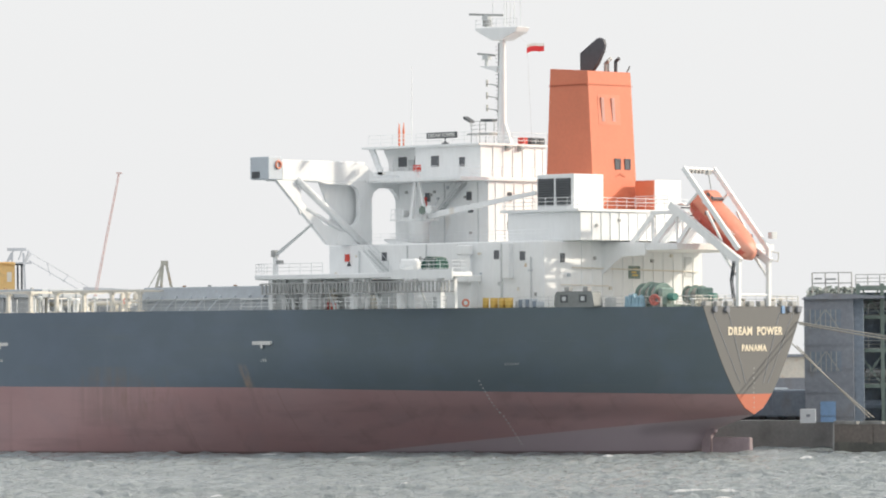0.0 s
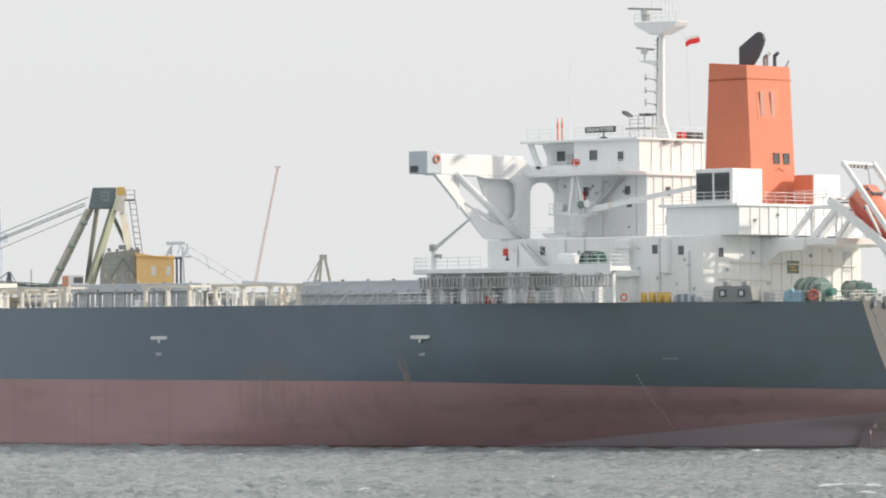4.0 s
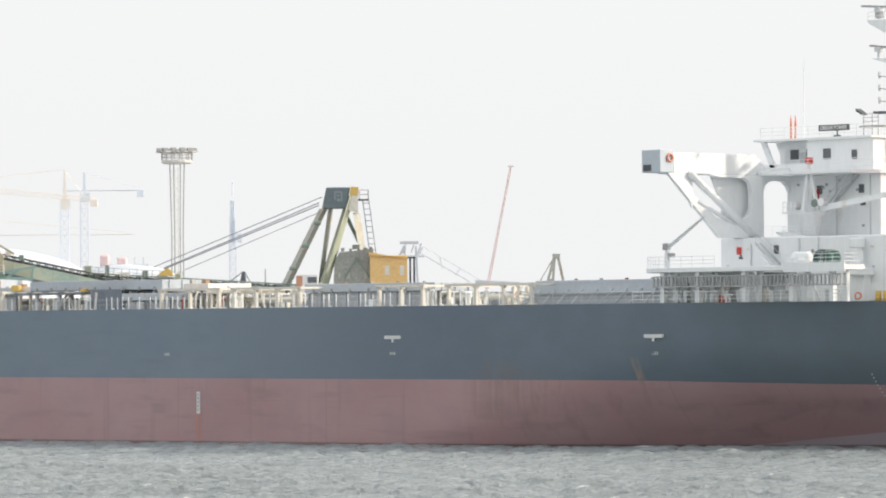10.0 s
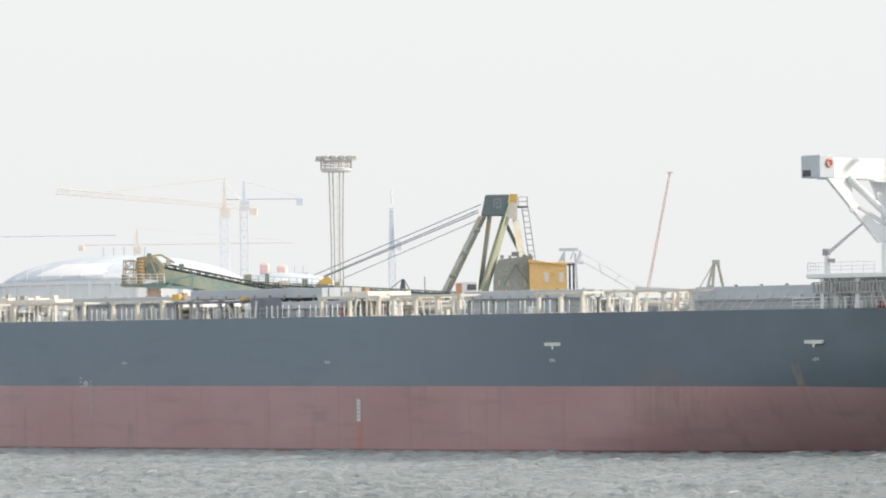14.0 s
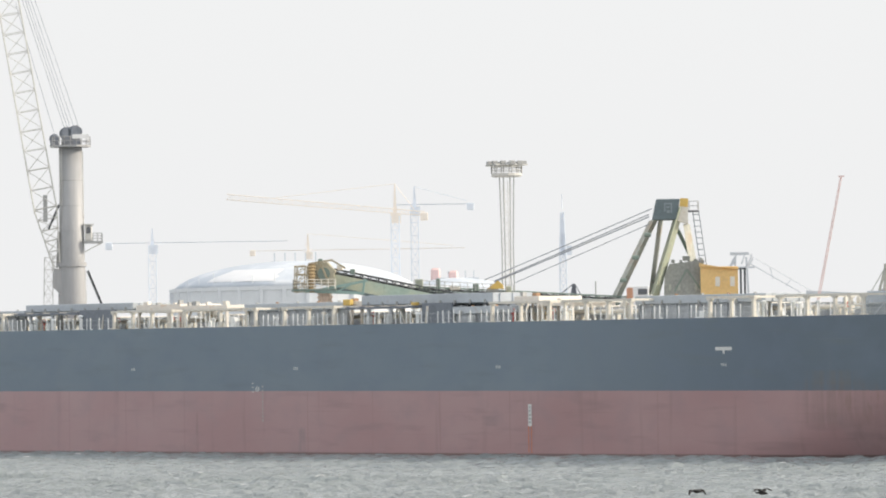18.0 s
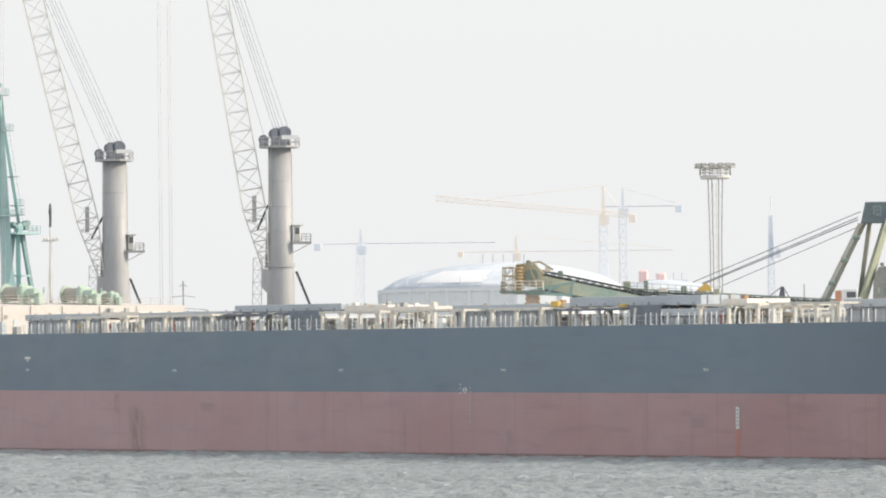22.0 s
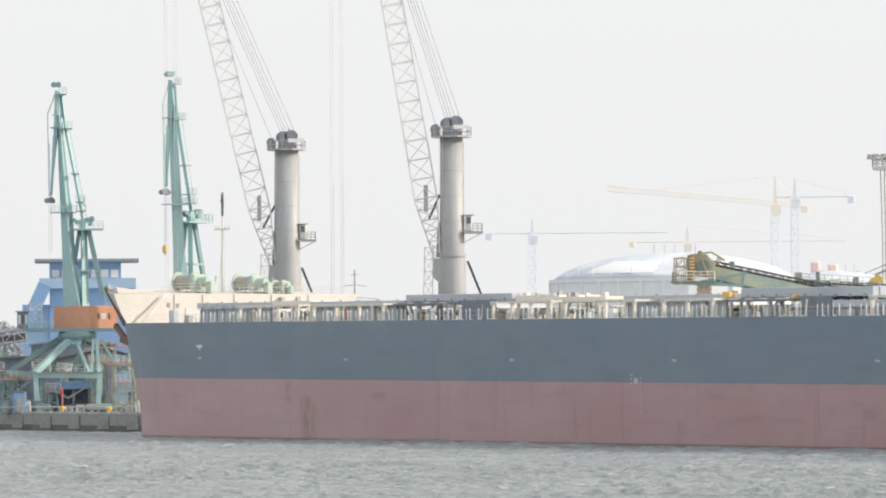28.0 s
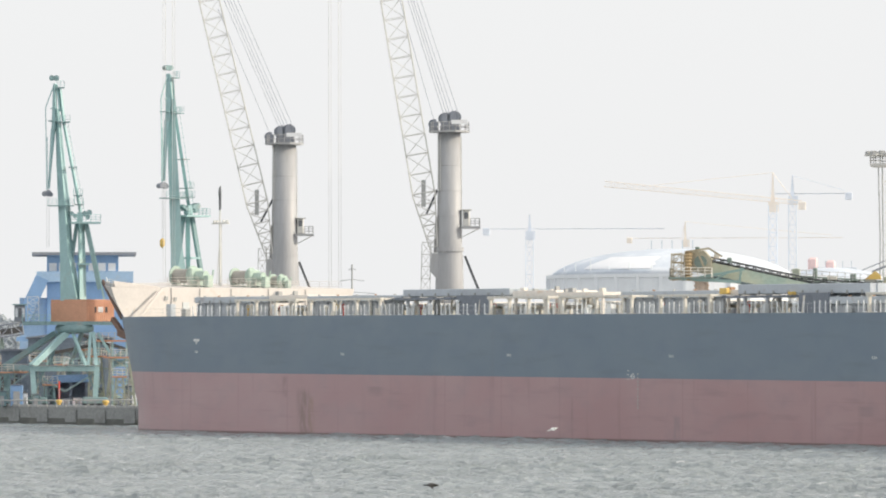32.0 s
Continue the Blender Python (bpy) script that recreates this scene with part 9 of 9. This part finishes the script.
# both woods are paled: haze is put into their base colours
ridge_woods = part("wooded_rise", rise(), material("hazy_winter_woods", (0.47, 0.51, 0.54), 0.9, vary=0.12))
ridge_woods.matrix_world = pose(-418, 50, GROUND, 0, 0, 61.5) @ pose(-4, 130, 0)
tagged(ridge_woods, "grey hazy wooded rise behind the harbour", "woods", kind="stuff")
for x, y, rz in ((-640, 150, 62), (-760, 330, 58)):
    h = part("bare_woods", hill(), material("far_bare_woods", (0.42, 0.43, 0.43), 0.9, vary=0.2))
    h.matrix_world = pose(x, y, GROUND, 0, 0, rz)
    tagged(h, "bare grey-brown winter woods behind the harbour", "woods", kind="stuff")


# ---- pier at the stern: clad tower, steel racks, stores ----
def stern_tower():
    c = tagged(new("transfer_tower"), "tall grey clad conveyor transfer tower with lattice windows", "building")
    c.matrix_world = pose(-18.1, 40, GROUND, 0, 0, 38.91)
    s = 0.0539
    zz = lambda v: 8.82 + (635.5 - v) * s - GROUND
    xx = lambda v: (v - 1470) * s
    body = block("clad_wall", M_BRICKGREY, c, xx(1425), xx(1512), -1.5, 4, 0, zz(533), "weathered grey cladding", 0.04)
    for k in range(5):
        z = zz(745 - 42 * k)
        block("cladding_rail", M_BRICKGREY, body, xx(1424), xx(1513), -1.58, -1.5, z, z + 0.12)
    for v0, v1 in ((590, 556), (665, 630)):
        block("window_opening", M_SLATE, body, xx(1436), xx(1490), -1.56, -1.5, zz(v0), zz(v1))
        for k in range(6):
            x = xx(1436 + 9 * k)
            block("window_bar", M_STEEL, body, x - 0.05, x + 0.05, -1.64, -1.56, zz(v0), zz(v1))
        bm = bmesh.new()
        beam(bm, (xx(1440), -1.62, zz(v0)), (xx(1462), -1.62, zz(v1)), 0.06, 0.1), beam(bm, (xx(1486), -1.62, zz(v0)), (xx(1464), -1.62, zz(v1)), 0.06, 0.1)
        part("window_brace", finish(bm), M_STEEL, body)
    bm = bmesh.new()
    prism(bm, [(xx(1421), zz(536)), (xx(1462), zz(527)), (xx(1568), zz(533)), (xx(1568), zz(537)), (xx(1425), zz(538))], "y", -2, 5)
    part("roof", finish(bm), M_BRICKGREY, c)
    # side bay's shade is put into its dull slate colour
    side = block("side_wall", M_SLATE, c, xx(1512), xx(1530), -0.5, 4, 0, zz(537), "dull blue side bay", 0.04)
    block("door", M_BLUE, body, xx(1452), xx(1479), -1.58, -1.5, 0, zz(718), "blue steel door")
    
    rail("roof_rail", [(xx(1440), 2, zz(527)), (xx(1510), 2, zz(527))], M_STEEL, c, 2.0, 1.4, 2, 0.05)
    block("roof_lamp", M_STEEL, c, xx(1444), xx(1457), 1.8, 2.2, zz(502), zz(499))
    block("roof_lamp", M_STEEL, c, xx(1464), xx(1482), 1.8, 2.2, zz(503), zz(500))


stern_tower()


def steel_rack():
    c = tagged(new("pipe_rack"), "dark steel rack with platforms, pipes and ducts", "steel frame")
    c.matrix_world = pose(-18.2, 44.5, GROUND, 0, 0, 38.4)
    for x in (0, 2.3, 4.8, 7.4):
        for y in (0, 4):
            block("column", M_DKGREEN, c, x - 0.18, x + 0.18, y - 0.18, y + 0.18, 0, 13.2)
    for z in (3.2, 6.6, 9.8, 12.6):
        for y in (0, 4):
            block("girder", M_DKGREEN, c, -0.2, 9.0, y - 0.15, y + 0.15, z, z + 0.35)
        block("grating", M_STEEL, c, -0.2, 9.0, 0, 4, z + 0.35, z + 0.42)
        rail("guard_rail", [(-0.2, -0.1, z + 0.42), (9.0, -0.1, z + 0.42)], M_STEEL, c, 1.05, 1.2, 3, 0.035)
    for x, z in ((0, 3.2), (2.3, 6.6), (4.8, 3.2), (0, 9.8)):
        bm = bmesh.new()
        beam(bm, (x, 0, z), (x + 2.4, 0, z + 3.4), 0.14, 0.14), beam(bm, (x + 2.4, 0, z), (x, 0, z + 3.4), 0.14, 0.14)
        part("cross_brace", finish(bm), M_DKGREEN, c)
    for z, m in ((1.6, M_SLATE), (4.6, M_STEEL), (8.0, M_SLATE), (11.2, M_STEEL)):
        bm = bmesh.new()
        rod(bm, (-0.2, 1.5, z), (9, 1.5, z), 0.45, seg=10)
        part("duct", finish(bm), m, c)
    block("backing", M_SLATE, c, -0.5, 9.2, 4.3, 4.6, 0, 12.4)


steel_rack()
for x0, x1, y, h, m, n, lab in ((-47, -34, 52, 3.2, M_SLATE, "covered_wagon", "dark blue covered bulk wagon on the quay"), (-33.5, -24.5, 51, 3.0, M_SLATE, "covered_wagon", "dark blue covered bulk wagon on the quay")):
    q = tagged(new(n), lab, "wagon", "quay wagons")
    q.matrix_world = pose(0, 0, GROUND)
    block("body", m, q, x0, x1, y - 1.2, y + 1.2, 0.3, h, "", 0.15)
    for k in range(4):
        bm = bmesh.new()
        xx_ = x0 + (x1 - x0) * (k + 0.5) / 4
        rod(bm, (xx_, y - 1.1, 0.45), (xx_, y - 0.8, 0.45), 0.45, seg=12)
        part("wheel", finish(bm), M_RUBBER, q)
    block("underframe", M_DARK, q, x0, x1, y - 0.75, y + 1.0, 0.02, 0.9)
sh = tagged(new("warehouse"), "low pale warehouse with buff upper wall", "building")
sh.matrix_world = pose(-60, 78, GROUND, 0, 0, 38)
block("lower_wall", M_BRICKGREY, sh, -8, 30, -4, 14, 0, 4.0)
block("upper_wall", M_CREAM, sh, -8, 30, -4, 14, 4.0, 6.2, "buff upper wall")
block("roof", M_BRICKGREY, sh, -8.5, 30.5, -4.5, 14.5, 6.2, 6.5)
cab = tagged(new("switch_cabinet"), "white electrical cabinet on the pier", "cabinet")
cab.matrix_world = pose(-15.2, 33.0, GROUND, 0, 0, 38.9)
block("body", M_TANK, cab, -0.75, 0.75, -0.35, 0.35, 0, 1.35, "", 0.04)
block("sticker", M_BRICKGREY, cab, -0.15, 0.2, -0.37, -0.35, 0.6, 0.85)


def bush(bm, n, w, h):
    rr = random.Random(5)
    for k in range(n):
        p = Vector((rr.uniform(-w, w), rr.uniform(-2, 2), rr.uniform(0.2, h) * (1 - (abs(rr.uniform(-1, 1))) ** 2 * 0.4)))
        u = Vector((rr.uniform(-1, 1), rr.uniform(-1, 1), rr.uniform(-1, 1))).normalized() * 0.28
        v = u.cross(Vector((rr.uniform(-1, 1), rr.uniform(-1, 1), 1))).normalized() * 0.28
        bm.faces.new([bm.verts.new(q) for q in (p - u, p + v, p + u, p - v)])


tr = tagged(new("tree"), "grey-green leafy tree beyond the tower roof", "tree")
tr.matrix_world = pose(-38.6, 66, GROUND, 0, 0, 39)
bm = bmesh.new()
for a, b, r in (((0, 0, 0), (0.3, 0, 8), 0.4), ((0.3, 0, 8), (-1.8, 0, 12), 0.2), ((0.3, 0, 8), (2.0, 0.4, 12.2), 0.2), ((0.2, 0, 7), (2.4, 0, 11.2), 0.15)):
    rod(bm, a, b, r, r * 0.5)
part("trunk", finish(bm), M_TREE, tr)
bm = bmesh.new()
bush(bm, 1100, 2.6, 3.0)
for v in bm.verts:
    v.co.z += 10.4
part("crown", bm, material("grey_green_foliage", (0.36, 0.4, 0.38), 0.9, vary=0.3), tr)


# ---- birds ----
def bird(name, label, mat, span, up):
    c = tagged(new(name), label, "bird", "birds")
    bm = bmesh.new()
    for x0, r0, x1, r1 in ((-0.42, 0.02, -0.2, 0.09), (-0.2, 0.09, 0.1, 0.1), (0.1, 0.1, 0.28, 0.05), (0.28, 0.05, 0.42, 0.045), (0.42, 0.045, 0.55, 0.01)):
        rod(bm, (x0, 0, 0), (x1, 0, 0.03 if x1 > 0.2 else 0), r0, r1, 8)
    part("body", finish(bm), mat, c)
    for side in (-1, 1):
        w = part("wing", wing_mesh(side, span), mat, c)
        w.rotation_mode = "QUATERNION"
    return c


def wing_mesh(side, span):
    bm = bmesh.new()
    half = span / 2
    rows = [(0.05, 0.15, -0.15, 0.0), (0.28, 0.19, -0.13, 0.1), (0.5, 0.2, -0.1, 0.14), (0.75, 0.12, -0.1, 0.08), (1.0, 0.0, -0.08, -0.06)]
    ring = [[bm.verts.new((x, half * f * side, z + d)) for x, d in ((a, 0.012), (b, 0.012), (b, -0.012), (a, -0.012))] for f, a, b, z in rows]
    for p, q in zip(ring, ring[1:]):
        for k in range(4):
            bm.faces.new((p[k], p[(k + 1) % 4], q[(k + 1) % 4], q[k]))
    bm.faces.new(ring[0][::-1]), bm.faces.new(ring[-1])
    return finish(bm)


CORM_A = bird("cormorant", "dark cormorant flying low over the water", M_BIRD, 1.5, 0)
CORM_B = bird("cormorant", "dark cormorant flying low behind another", M_BIRD, 1.5, 0)
CORM_C = bird("cormorant", "dark cormorant skimming the waves", M_BIRD, 1.5, 0)
GULL = bird("gull", "white gull gliding down past the hull", M_GULL, 1.1, 0)


def motions():
    """Everything that moves, keyed from start to end."""
    walk(WATER, [(0, pose(0, 0, -0.22)), (16, pose(-9, 5, -0.22)), (32, pose(-18, 10, -0.22))])

    def fly(ob, t0, p0, t1, p1, beat, amp, start, before=()):
        """Level flight through two points at constant speed over the whole clip, wings beating."""
        p0, p1 = Vector(p0), Vector(p1)
        v = (p1 - p0) / (t1 - t0)
        yaw = math.degrees(math.atan2(v.y, v.x))

        def there(t):
            p = p0 + v * (t - t0)
            return pose(p.x, p.y, max(p.z, 1.2), 0, -math.degrees(math.atan2(v.z, math.hypot(v.x, v.y))) if ob is GULL else 0, yaw)

        keys = sorted({32.0, t0, (t0 + t1) / 2, t1})
        walk(ob, [(0.0, pose(*start, 0, 0, yaw))] + [(t, pose(*p, 0, 0, yaw)) for t, p in before] + [(t, there(t)) for t in keys])
        wings = [c for c in ob.children if c.name.startswith("wing")]
        steps = int(32 / beat)
        for side, w in zip((-1, 1), wings):
            walk(w, [(k * 32 / steps, pose(0, 0, 0.05, side * amp * (1 if k % 2 else -0.45), 0, 0)) for k in range(steps + 1)])

    trail_a = ((18.0, (67.86, -142.24, 1.94)), (18.5, (56.88, -144.43, 2.4)), (19.0, (46.0, -146.95, 2.35)), (19.5, (35.22, -149.79, 2.39)), (20.0, (24.68, -152.7, 2.55)), (20.5, (14.44, -155.58, 3.24)))
    trail_b = ((18.0, (67.27, -136.85, 1.69)), (18.5, (56.23, -138.94, 1.92)), (19.0, (45.11, -141.55, 2.3)), (19.5, (34.22, -144.35, 1.93)), (20.0, (23.34, -147.57, 2.3)), (20.5, (13.04, -150.36, 2.9)))
    fly(CORM_A, 21.0, (4.93, -157.65, 3.49), 21.5, (-3.98, -158.96, 4.13), 0.2, 30, (305.0, -94.9, 2.0), trail_a)
    fly(CORM_B, 21.0, (3.34, -152.58, 3.22), 21.5, (-5.4, -153.47, 4.01), 0.21, 30, (305.7, -91.7, 2.0), trail_b)
    fly(CORM_C, 31.5, (36.43, -158.42, 1.3), 32.0, (33.81, -162.34, 1.6), 0.2, 30, (300, -200, 2), ((29.0, (102.0, -203.0, 1.3)), (31.0, (49.7, -167.4, 1.2))))
    fly(GULL, 31.5, (-71.46, -71.94, 5.27), 32.0, (-75.6, -77.86, 2.96), 0.4, 28, (60, 130, 70), ((28.0, (-55.0, -50.0, 20.6)), (30.0, (-63.2, -60.82, 11.59)), (30.5, (-65.27, -63.52, 9.33)), (31.0, (-67.93, -67.08, 6.88))))
    walk(flag, [(0.5 * k, TRIM @ pose(-41.0, 22.4, 38.2, 0, 10 * math.sin(2.1 * k), 20 + 22 * math.sin(1.3 * k))) for k in range(65)])


motions()
